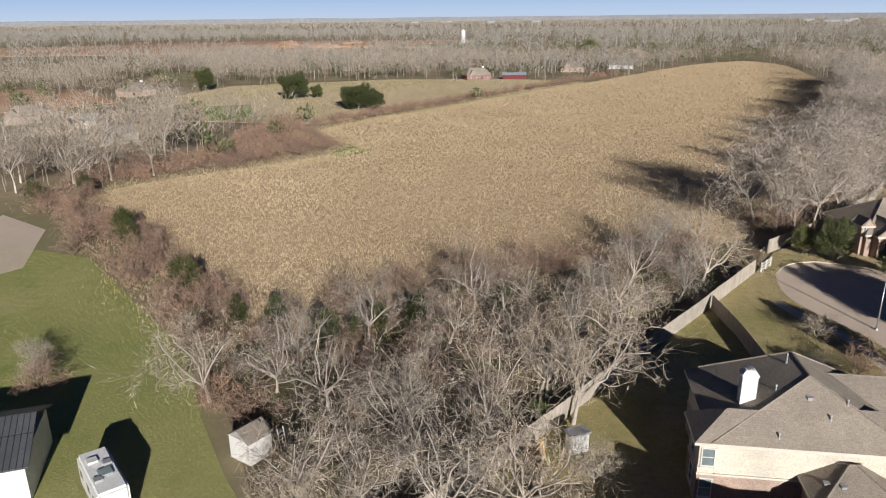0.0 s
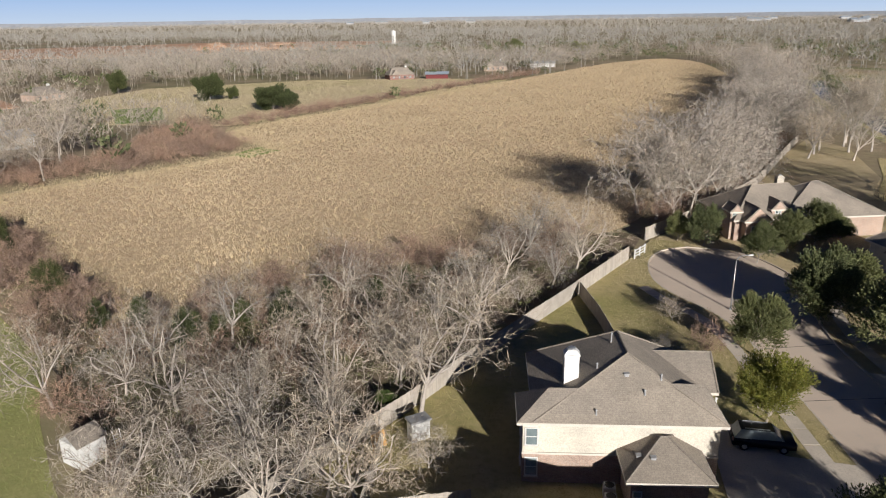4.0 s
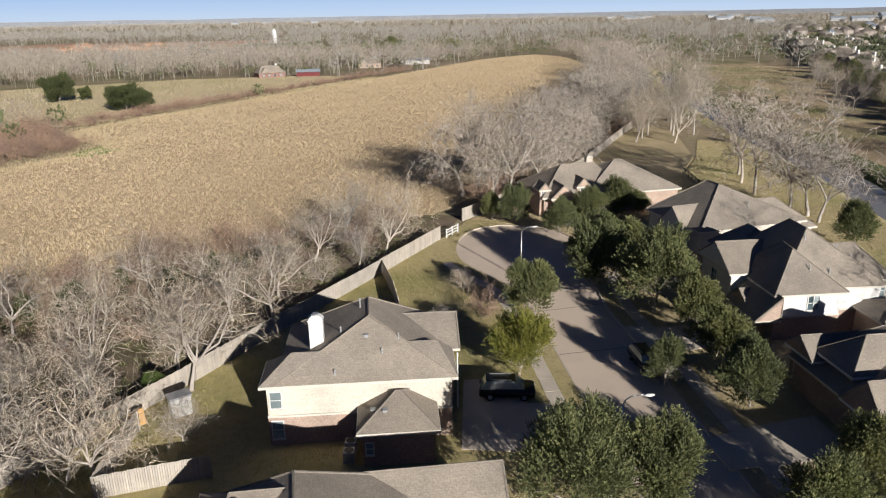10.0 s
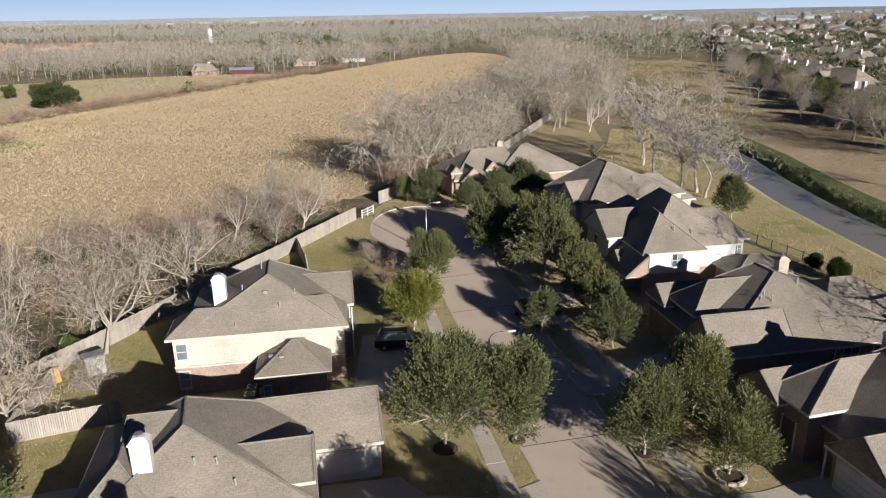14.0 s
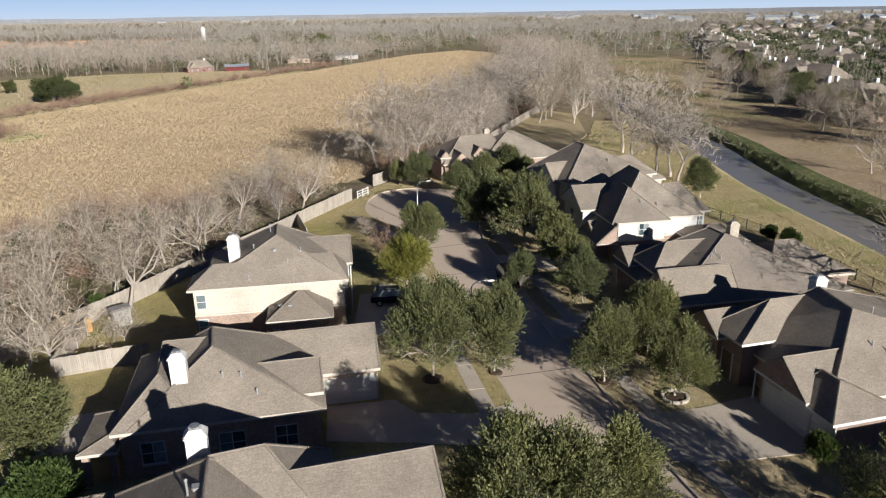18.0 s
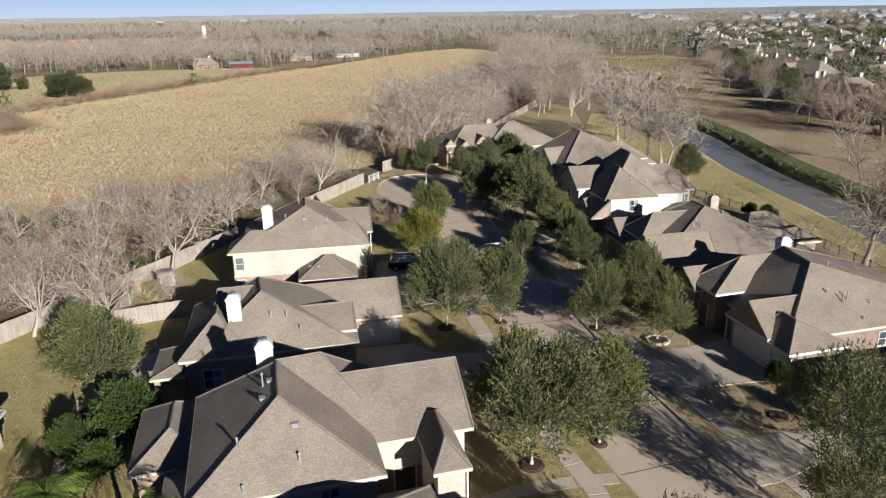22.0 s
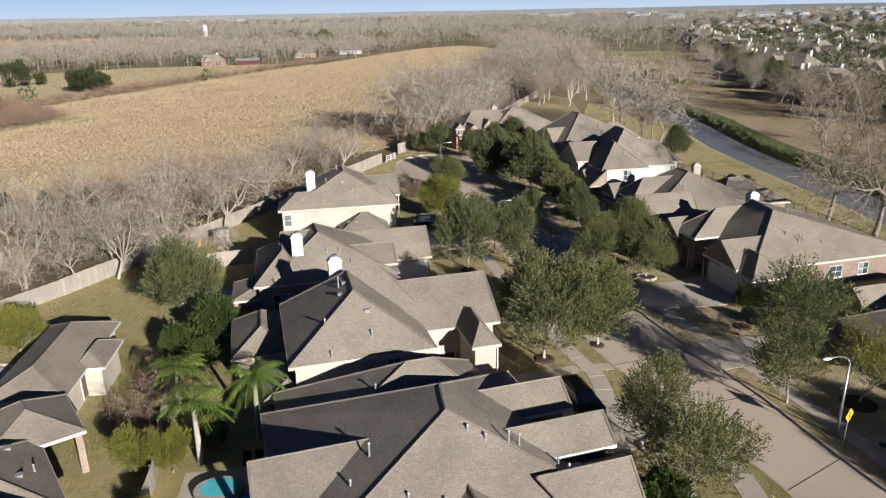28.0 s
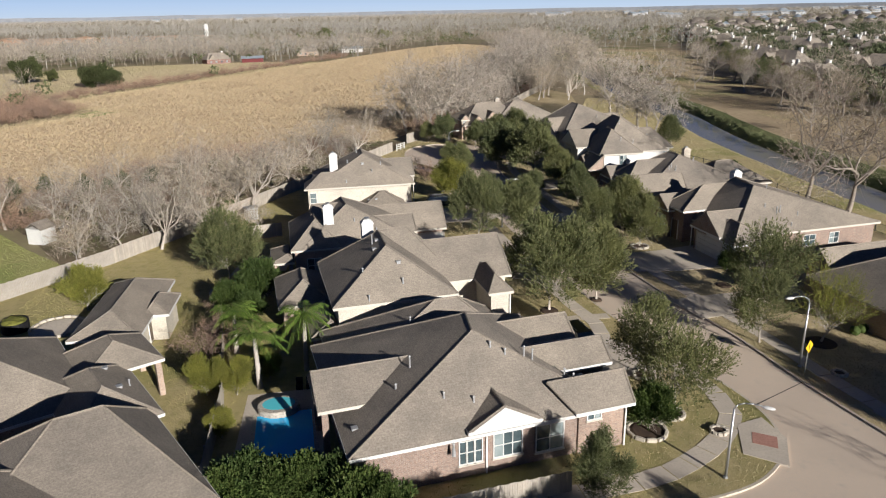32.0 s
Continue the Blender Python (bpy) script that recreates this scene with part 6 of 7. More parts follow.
def mulch_ring(x, y, r, edge, label, fill=None):
    top = tagged(empty("tree_ring", x, y, HZ), label, "flower bed", group="tree rings")
    bm = bmesh.new()
    bmesh.ops.create_cone(bm, cap_ends=True, segments=20, radius1=r, radius2=r * 0.75, depth=0.14, matrix=Matrix.Translation((0, 0, 0.05)))
    part("mulch", bm, fill or MULCH, top)
    if edge:
        n = max(10, int(r * 9))
        for k in range(n):
            a = 6.2832 * k / n
            bm = bmesh.new()
            box(bm, -0.27 * 6.2832 * r / n / 0.55 / 1.1, -0.11, -0.05, 0.27 * 6.2832 * r / n / 0.55 / 1.1, 0.11, 0.2 + 0.03 * (k % 3))
            bmesh.ops.bevel(bm, geom=bm.edges[:], offset=0.03, segments=1, affect="EDGES")
            o = part("stone", bm, STONE, top)
            o.matrix_local = pose(r * math.cos(a), r * math.sin(a), 0, 0, 0, math.degrees(a) + 90)


for x, y, r, e in ((11.45, 33.0, 0.95, 0), (16.7, 33.4, 0.6, 0), (14.42, 11.15, 0.9, 0), (19.52, 12.94, 0.6, 0), (25.1, 30.8, 0.7, 0), (29.65, 27.5, 0.95, 1), (30.57, 35.41, 1.0, 0), (15.6, -9.3, 1.25, 1), (18.1, -7.6, 0.8, 1), (18.3, -2.1, 0.8, 1), (34.85, 1.1, 1.3, 0), (33.3, 14.5, 0.8, 0), (-15.04, 20.77, 3.0, 1), (20.26, -10.04, 0.5, 1), (32.9, -4.1, 0.5, 1)):
    mulch_ring(x, y, r, e, "stone-edged bed of dark mulch" if e else "ring of dark mulch round a tree")

# paving, driveways and joints
drive([(3.04, 29.71), (3.19, 25.05), (8.34, 24.22), (14.95, 22.99), (17.86, 22.79), (17.33, 28.59), (14.1, 27.2), (9.77, 27.93), (8.19, 30.05)])
drive([(4.81, 42.02), (8.77, 41.55), (16.14, 42.52), (15.45, 47.56), (10.34, 48.28), (9.54, 52.59), (5.47, 52.35)])
drive([(24.6, 26.0), (26.2, 19.7), (31.0, 19.2), (35.6, 19.4), (36.3, 21.7), (35.9, 27.0), (31.0, 25.8), (28.0, 25.6)])
drive([(26.3, 11.6), (27.5, 7.1), (29.3, 7.4), (34.2, 9.4), (40.0, 10.6), (40.0, 13.4), (36.2, 12.8), (28.3, 12.0)])
drive([(22.9, 42.42), (23.33, 38.79), (28.27, 39.09), (32.92, 40.83), (32.54, 45.26), (27.17, 43.98)])
drive([(22.24, 62.57), (22.73, 56.93), (27.15, 57.05), (34.4, 59.37), (33.94, 63.79), (26.69, 62.29)])
drive([(31.81, -9.28), (32.83, -14.78), (44.24, -11.97), (43.3, -6.52)])
drive([(19.42, 2.41), (20.5, -1.56), (14.44, -2.31), (12.23, -0.92), (12.17, 3.21), (16.01, 4.38)])
walkway([(9.52, 7.17), (12.66, 8.56), (16.73, 9.13), (19.48, 9.11)], 1.1, label="pale concrete garden path")
for k, (a, b) in enumerate((((21.12, 2.19), (28.64, 3.54)), ((24.11, -7.29), (29.65, -4.58)), ((18.55, 17.19), (25.59, 18.15)), ((16.72, 32.7), (24.23, 33.66)), ((15.75, 44.95), (23.1, 45.85)), ((14.58, 57.05), (22.19, 58.37)), ((17.67, 24.58), (24.94, 25.75)), ((19.68, 9.51), (27.1, 10.9)), ((13.82, 67.13), (21.82, 69.04)))):
    d = (Vector(b) - Vector(a)).normalized()
    n_ = Vector((-d.y, d.x)) * 0.035
    pts = [(a[0] + n_.x, a[1] + n_.y), (a[0] - n_.x, a[1] - n_.y), (b[0] - n_.x, b[1] - n_.y), (b[0] + n_.x, b[1] + n_.y)]
    slab("joint", pts, 0.02, 0.036, ASPHALT_JOINT, road)
ramp_pad = tagged(slab("kerb_ramp", [(21.73, -11.62), (22.99, -12.44), (23.63, -11.25), (22.34, -10.44)], 0.1, HZ + 0.055, BRICK_PAVE), "red textured kerb ramp at the corner", "pavement", kind="structure")
slab("apron", [(20.56, -12.61), (22.67, -14.23), (24.18, -11.45), (23.91, -8.87), (21.86, -9.44)], 0.05, HZ + 0.04, CONCRETE, ramp_pad)
tagged(slab("patio", [(-16.93, 25.82), (-11.07, 26.38), (-10.89, 31.89), (-16.27, 30.93)], 0.05, HZ + 0.03, CONCRETE), "concrete patio slab behind a house", "patio", kind="structure")

# pool and spa
pool = tagged(empty("swimming_pool"), "blue swimming pool with raised round spa", "pool")
slab("deck", [(-11.3, -11.3), (-5.25, -10.9), (-6.04, -0.2), (-11.5, -0.5)], 0.05, HZ + 0.02, CONCRETE, pool, "pale concrete pool deck")
slab("coping", [(-10.3, -10.5), (-5.8, -10.1), (-6.4, -2.9), (-10.75, -3.4)], 0.1, HZ + 0.06, STONE, pool, "pale stone edge")
slab("water", [(-10.0, -10.2), (-6.1, -9.8), (-6.7, -3.2), (-10.45, -3.7)], 0.1, HZ + 0.066, POOL, pool, "deep blue water")
bm = bmesh.new()
bmesh.ops.create_cone(bm, cap_ends=True, segments=20, radius1=1.5, radius2=1.45, depth=0.5, matrix=Matrix.Translation((-9.0, -2.95, 0.4)) @ Matrix.Diagonal((1, 0.8, 1, 1)))
part("spa_wall", bm, STONE, pool, "pale stone spa wall")
bm = bmesh.new()
bmesh.ops.create_cone(bm, cap_ends=True, segments=20, radius1=1.15, radius2=1.15, depth=0.1, matrix=Matrix.Translation((-9.0, -2.85, 0.61)) @ Matrix.Diagonal((1, 0.75, 1, 1)))
part("spa_water", bm, SPA, pool, "turquoise spa water")
for k in range(3):
    bm = bmesh.new()
    box(bm, -6.5 - 0.75 * k, -0.3, 0.17, -6.0 - 0.75 * k, 0.2, 0.55)
    box(bm, -6.5 - 0.75 * k, 0.15, 0.55, -6.0 - 0.75 * k, 0.22, 1.0)
    tagged(part("patio_chair", bm, IRON), "dark metal patio chair beside the pool", "chair", group="pool chairs")


# ---- vehicles ----
def car(x, y, turn, label, L=4.6, W=1.85, H=1.68):
    top = tagged(empty("car", x, y, 0.05 if x > 18 else HZ + 0.05, turn), label, "car")
    prof = [(-L / 2, 0.35), (-L / 2, 0.85), (-L / 2 + 0.15, 1.0), (-L / 2 + 1.1, 1.08), (L / 2 - 0.35, 1.02), (L / 2 - 0.05, 0.9), (L / 2, 0.35)]
    bm = bmesh.new()
    a = [bm.verts.new((u, -W / 2, z)) for u, z in prof]
    b = [bm.verts.new((u, W / 2, z)) for u, z in prof]
    n = len(prof)
    bm.faces.new(a)
    bm.faces.new(b[::-1])
    for k in range(n):
        bm.faces.new((a[k], b[k], b[(k + 1) % n], a[(k + 1) % n]))
    bmesh.ops.bevel(bm, geom=bm.edges[:], offset=0.07, segments=2, affect="EDGES")
    part("body", bm, CARBLACK, top, smooth=True)
    bm = bmesh.new()
    lo = [(-L / 2 + 0.9, 1.06), (L / 2 - 0.12, 1.0)]
    hi = [(-L / 2 + 1.65, H), (L / 2 - 0.55, H)]
    v = [bm.verts.new((lo[0][0], s * (W / 2 - 0.06), lo[0][1])) for s in (-1, 1)] + [bm.verts.new((lo[1][0], s * (W / 2 - 0.06), lo[1][1])) for s in (1, -1)]
    w = [bm.verts.new((hi[0][0], s * (W / 2 - 0.25), hi[0][1])) for s in (-1, 1)] + [bm.verts.new((hi[1][0], s * (W / 2 - 0.25), hi[1][1])) for s in (1, -1)]
    for k in range(4):
        bm.faces.new((v[k], v[(k + 1) % 4], w[(k + 1) % 4], w[k]))
    bm.faces.new(w)
    part("cabin_glass", bm, GLASS, top)
    bm = bmesh.new()
    box(bm, hi[0][0] - 0.02, -(W / 2 - 0.27), H - 0.02, hi[1][0] + 0.02, W / 2 - 0.27, H + 0.04)
    part("roof", bm, CARBLACK, top)
    for s in (-1, 1):
        bm = bmesh.new()
        box(bm, hi[0][0] + 0.3, s * 0.55 - 0.025, H + 0.05, hi[1][0] - 0.3, s * 0.55 + 0.025, H + 0.1)
        part("roof_rail", bm, GALV, top)
        for u in (-L / 2 + 0.9, L / 2 - 0.9):
            bm = bmesh.new()
            beam(bm, (u, s * (W / 2 - 0.22), 0.34), (u, s * (W / 2 + 0.01), 0.34), 0.34, n=14)
            wh = part("wheel", bm, TYRE, top)
            bm = bmesh.new()
            beam(bm, (u, s * (W / 2 - 0.02), 0.34), (u, s * (W / 2 + 0.025), 0.34), 0.2, n=10)
            part("rim", bm, GALV, wh)
        bm = bmesh.new()
        box(bm, -L / 2 - 0.02, s * 0.65 - 0.2, 0.72, -L / 2 + 0.1, s * 0.65 + 0.2, 0.88)
        part("headlight", bm, GLASS, top)
        bm = bmesh.new()
        box(bm, L / 2 - 0.1, s * 0.75 - 0.12, 0.75, L / 2 + 0.015, s * 0.75 + 0.12, 0.98)
        part("tail_light", bm, BRICK_RED, top)
    return top


car(8.95, 49.49, 175, "black sport utility car parked on a driveway")
car(21.93, 54.32, 94, "black saloon car parked at the kerb", H=1.45)
car(15.05, 3.6, 100, "black car parked beside a garage", H=1.5)

# white caravan on the far lawn
rv = tagged(empty("caravan", -50.07, 35.02, 0.0, -40), "white caravan with roof vents and an awning bump", "caravan")
bm = bmesh.new()
box(bm, -3.0, -1.05, 0.55, 3.0, 1.05, 2.95)
bmesh.ops.bevel(bm, geom=bm.edges[:], offset=0.18, segments=3, affect="EDGES")
part("body", bm, RVWHITE, rv)
for u, v, w, m, nm in ((0.6, 0.1, 0.45, GLASS, "skylight"), (1.2, -0.5, 0.28, LEAD, "roof_vent"), (-0.6, 0.5, 0.28, LEAD, "roof_vent"), (-1.4, -0.3, 0.35, WHITE, "air_conditioner")):
    bm = bmesh.new()
    box(bm, u - w, v - w, 2.93, u + w, v + w, 3.1)
    part(nm, bm, m, rv)
for s in (-1, 1):
    bm = bmesh.new()
    beam(bm, (0.2, s * 0.85, 0.36), (0.2, s * 1.08, 0.36), 0.36, n=14)
    part("wheel", bm, TYRE, rv)
    for u in (-1.9, 0.2, 1.9):
        bm = bmesh.new()
        box(bm, u - 0.4, s * 1.04, 1.6, u + 0.4, s * 1.065, 2.2)
        part("window", bm, GLASS, rv)

# small white shed by the belt
shed = tagged(empty("garden_shed", -42.7, 42.61, 0.0, 66), "small white garden shed with brown roof and ladder", "shed")
bm = bmesh.new()
box(bm, -1.1, -1.2, 0, 1.1, 1.2, 2.0)
part("wall", bm, WHITE, shed)
bm = bmesh.new()
pr = [(-1.3, 1.95), (0, 2.75), (1.3, 1.95), (1.3, 2.02), (0, 2.85), (-1.3, 2.02)]
a = [bm.verts.new((-1.25, y, z)) for y, z in pr]
b = [bm.verts.new((1.25, y, z)) for y, z in pr]
for k in range(6):
    bm.faces.new((a[k], b[k], b[(k + 1) % 6], a[(k + 1) % 6]))
bm.faces.new(a)
bm.faces.new(b[::-1])
part("roof", bm, SHINGLE, shed)
bm = bmesh.new()
beam(bm, (1.7, -1.5, 0), (1.7, -1.2, 1.9), 0.04, n=5)
beam(bm, (2.3, -1.5, 0), (2.3, -1.2, 1.9), 0.04, n=5)
for z in (0.3, 0.6, 0.9, 1.2, 1.5):
    beam(bm, (1.7, -1.5 + z * 0.16, z), (2.3, -1.5 + z * 0.16, z), 0.03, n=5)
part("ladder", bm, WHITE, shed)

# white building with dark ribbed roof
barn = tagged(empty("outbuilding", -61.99, 35.16, 0.0, 30), "white outbuilding with dark ribbed metal roof", "building")
bm = bmesh.new()
box(bm, -5, -4, 0, 5, 4, 3.2)
part("wall", bm, RVWHITE, barn)
bm = bmesh.new()
pr = [(-4.5, 3.05), (0, 4.9), (4.5, 3.05), (4.5, 3.2), (0, 5.05), (-4.5, 3.2)]
a = [bm.verts.new((-5.4, y, z)) for y, z in pr]
b = [bm.verts.new((5.4, y, z)) for y, z in pr]
for k in range(6):
    bm.faces.new((a[k], b[k], b[(k + 1) % 6], a[(k + 1) % 6]))
bm.faces.new(a)
bm.faces.new(b[::-1])
part("roof", bm, SHINGLE_DARK, barn)

# clutter by the board fence
wi = tagged(empty("storage_box", -17.57, 47.93, HZ, 35), "white plastic storage shed against the fence", "storage shed")
bm = bmesh.new()
box(bm, -0.8, -0.5, 0, 0.8, 0.5, 1.7)
bmesh.ops.bevel(bm, geom=bm.edges[:], offset=0.06, segments=2, affect="EDGES")
part("body", bm, WHITE, wi)
bm = bmesh.new()
box(bm, -0.9, -0.6, 1.68, 0.9, 0.6, 1.85)
part("lid", bm, LEAD, wi)
bm = bmesh.new()
box(bm, -0.7, -0.03, 0, 0.7, 0.03, 1.3)
pl = tagged(part("plywood_sheet", bm, ORANGE), "orange plywood sheet leaning on the fence", "plywood")
pl.matrix_world = pose(-20.34, 46.23, HZ, -12, 0, 55)
for x, y in ((-3.27, 40.99), (-3.26, 42.21)):
    ac = tagged(empty("air_conditioner", x, y, HZ), "grey outdoor air conditioning unit by the wall", "air conditioner", group="air conditioners")
    bm = bmesh.new()
    box(bm, -0.42, -0.42, 0, 0.42, 0.42, 0.9)
    bmesh.ops.bevel(bm, geom=bm.edges[:], offset=0.05, segments=1, affect="EDGES")
    part("casing", bm, LEAD, ac)
    bm = bmesh.new()
    beam(bm, (0, 0, 0.9), (0, 0, 0.93), 0.34, n=14)
    part("fan_grille", bm, IRON, ac)

# bushes in a row by the far-right house
for k in range(7):
    bm = bmesh.new()
    bmesh.ops.create_icosphere(bm, subdivisions=3, radius=0.42)
    for v in bm.verts:
        v.co *= 1 + 0.16 * noise.noise(v.co * 6 + Vector((k * 3, 0, 0)))
    o = tagged(part("box_bush", bm, GREEN_LEAF), "clipped round green bush in a bed", "bush", group="clipped bushes")
    o.location = (38.6 + 0.82 * k, 2.1 + 0.27 * k, HZ + 0.33)

# round stone seat circle and a round tub behind the pool house
mulch_ring(-30.4, 14.46, 2.3, 1, "round paved fire circle edged with pale stone", CONCRETE)
tub = tagged(empty("round_tub", -34.07, 14.5, HZ), "round dark tub filled with yellowed plants", "planter")
bm = bmesh.new()
beam(bm, (0, 0, -0.1), (0, 0, 0.9), 1.15, 1.2, 18)
part("wall", bm, IRON, tub)
bm = bmesh.new()
bmesh.ops.create_icosphere(bm, subdivisions=3, radius=1.0)
for v in bm.verts:
    v.co = Vector((v.co.x * 1.08, v.co.y * 1.08, 0.85 + 0.3 * v.co.z)) + Vector((0, 0, 0.15 * noise.noise(v.co * 3)))
part("planting", bm, YELLOW_LEAF, tub)


# ---- distance ----
def flat(name, pts, z, mat, label, cat):
    return tagged(slab(name, pts, -0.3, z, mat), label, cat, kind="structure")


flat("pasture", PASTURE_POLY, 0.14, PASTURE, "dry tan pasture beyond the field", "pasture")
flat("grass_patch", [(-143.83, 216.1), (-133.4, 228.38), (-152.32, 262.33), (-168.13, 253.2)], 0.2, GREEN_GRASS, "bright green grass patch", "grass")
flat("grass_patch", [(-83.63, 165.42), (-77.49, 163.22), (-73.36, 173.2), (-80.85, 178.37)], 0.06, GREEN_GRASS, "bright green grass patch", "grass")
flat("quarry", QUARRY_POLY, 0.3, RED_EARTH, "bare red earth of a gravel pit", "quarry")
flat("bare_earth", [(-305.23, 227.04), (-240.21, 216.97), (-211.57, 261.58), (-267.98, 312.71), (-327.23, 299.4)], 0.2, RED_EARTH, "bare red earth yard", "ground")
flat("lawn", [(-92.22, 40.75), (-71.92, 30.15), (-49.2, 19.2), (-41.09, 23.1), (-35.14, 31.13), (-43.46, 39.64), (-49.73, 47.02), (-57.5, 58.0), (-70.5, 68.5), (-88.0, 83.0), (-104.0, 86.0), (-112.0, 70.0)], 0.03, LAWN_GREEN, "wide green winter lawn with straw patches", "lawn")
flat("road", [(-113.24, 82.59), (-96.57, 73.43), (-94.69, 77.66), (-105.26, 94.63), (-119.8, 101.46)], 0.05, ROADC, "pale farm road", "road")
tagged(slab("path", [(-98, 259.65), (-89.59, 263.73), (-87.69, 276.84), (-94.09, 277.17)], 0.0, 0.05, CONCRETE), "pale farm track", "road", kind="structure")

# meadow between river and far houses
mr = offset_line(RIVER_LINE, -8.5)
mp = [(x, y) for x, y in mr[8:-8]] + [(210.85, 433.98), (203.75, 335.74), (156.03, 213.79), (134.95, 157.26), (115.06, 56.63), (109.27, -22.07)]
flat("meadow", mp, 0.02, MEADOW, "dry straw-coloured meadow beyond the river", "meadow")

flat("belt_floor", [(-55.9, 58.37), (-44.57, 43.79), (-35.13, 30.12), (-31, 32.66), (-19.07, 52.56), (-3.6, 80.15), (4.04, 93.91), (7.77, 105.96), (-2.09, 107.21), (-15.88, 94.18), (-27.73, 83.06), (-41.56, 71.03)], 0.045, LITTER, "leaf litter and dark undergrowth below the bare trees", "ground")


def bank(side, mat, label):
    """One slope of the river, from under the water up to the level ground."""
    rows = []
    for d in (3.4, 4.2, 5.0, 5.8, 6.6, 7.4, 8.4, 10.0):
        t = min(max((d - 2.2) / 5.0, 0.0), 1.0)
        z = -1.9 * (1 - t * t * (3 - 2 * t)) + 0.085
        rows.append([(x, y, z + (0.16 * noise.noise((x * 0.4, y * 0.4, d)) if d < 7 else 0.0)) for x, y in offset_line(RIVER_LINE, d * side)[4:-4]])
    n = len(rows[0])
    f = [(j * n + k, (j + 1) * n + k, (j + 1) * n + k + 1, j * n + k + 1) for j in range(len(rows) - 1) for k in range(n - 1)]
    return tagged(link("river_bank", [p for r in rows for p in r], f, mat), label, "bank", kind="structure")


bank(-1, BANK, "dark green weedy bank beyond the river")
bank(1, STRAW, "straw-coloured grassy slope down to the river")
bk = [p for p in offset_line(RIVER_LINE, 7.0) if -60 < p[1] < 170]
flat("river_bank", [(62.03, -61.33), (60.97, 11.01), (59.97, 33.28), (59.58, 48.7), (58.51, 66.38), (53.25, 85.4), (50.97, 101.01), (51.47, 119.37), (52.88, 133.6), (60.47, 148.46), (68.48, 170.06)] + bk[::-1], 0.05, STRAW, "straw-coloured mown grass beside the river", "bank")

# gravel heaps and a white silo
rr = random.Random(9)
for k in range(12):
    bm = bmesh.new()
    bmesh.ops.create_icosphere(bm, subdivisions=3, radius=1)
    sx, sy, sz = rr.uniform(14, 45), rr.uniform(10, 25), rr.uniform(2.5, 6)
    for v in bm.verts:
        v.co = Vector((v.co.x * sx, v.co.y * sy, max(v.co.z, -0.05) * sz)) * (1 + 0.25 * noise.noise(v.co * 2 + Vector((k, 0, 0))))
    o = tagged(part("spoil_heap", bm, RED_EARTH), "heap of pale red spoil in the gravel pit", "spoil heap", group="spoil heaps")
    o.location = (rr.uniform(-420, -190), rr.uniform(780, 900), 0)
bm = bmesh.new()
beam(bm, (0, 0, 0), (0, 0, 15), 2.6, n=14)
beam(bm, (0, 0, 15), (0, 0, 16.5), 2.6, 0.8, n=14)
tagged(part("silo", bm, WHITE), "white silo beside the gravel pit", "silo").location = (-186, 912, 0)

def far_house(w, d, h, rise, wall_mat, roof_mat, label, name="far_house", near=True):
    top = tagged(empty(name), label, "house")
    bm = bmesh.new()
    box(bm, -w / 2, -d / 2, 0, w / 2, d / 2, h)
    part("wall", bm, wall_mat, top)
    bm = bmesh.new()
    e, r = 0.5, (w - d) / 2 + d * 0.18
    c = [bm.verts.new(p) for p in ((-w / 2 - e, -d / 2 - e, h), (w / 2 + e, -d / 2 - e, h), (w / 2 + e, d / 2 + e, h), (-w / 2 - e, d / 2 + e, h), (-r, 0, h + rise), (r, 0, h + rise))]
    for f in ((0, 1, 5, 4), (2, 3, 4, 5), (3, 0, 4), (1, 2, 5), (3, 2, 1, 0)):
        bm.faces.new([c[k] for k in f])
    rf = part("roof", bm, roof_mat, top)
    bm = bmesh.new()
    g = [bm.verts.new(p) for p in ((-w / 2 + 1, -d / 2 - 1.4, h), (-1, -d / 2 - 1.4, h), (-w / 4 - 0.5, -d / 2 - 1.4, h + rise * 0.75), (-w / 4 - 0.5, 0, h + rise * 0.75), (-w / 2 + 1, 0, h), (-1, 0, h))]
    for f in ((0, 1, 2), (0, 2, 3, 4), (1, 5, 3, 2)):
        bm.faces.new([g[k] for k in f])
    part("front_gable", bm, roof_mat, rf)
    bm = bmesh.new()
    box(bm, w / 4, 0.5, h, w / 4 + 1.2, 1.6, h + rise + 1)
    part("chimney", bm, WHITE, top)
    for u in (-w / 3, -w / 9, w / 9, w / 3) if near else ():
        for zz in ([0.9] if h < 4 else [0.9, 3.6]):
            bm = bmesh.new()
            box(bm, u - 0.6, -d / 2 - 0.05, zz, u + 0.6, -d / 2 + 0.05, zz + 1.4)
            part("window", bm, GLASS, top)
    return top


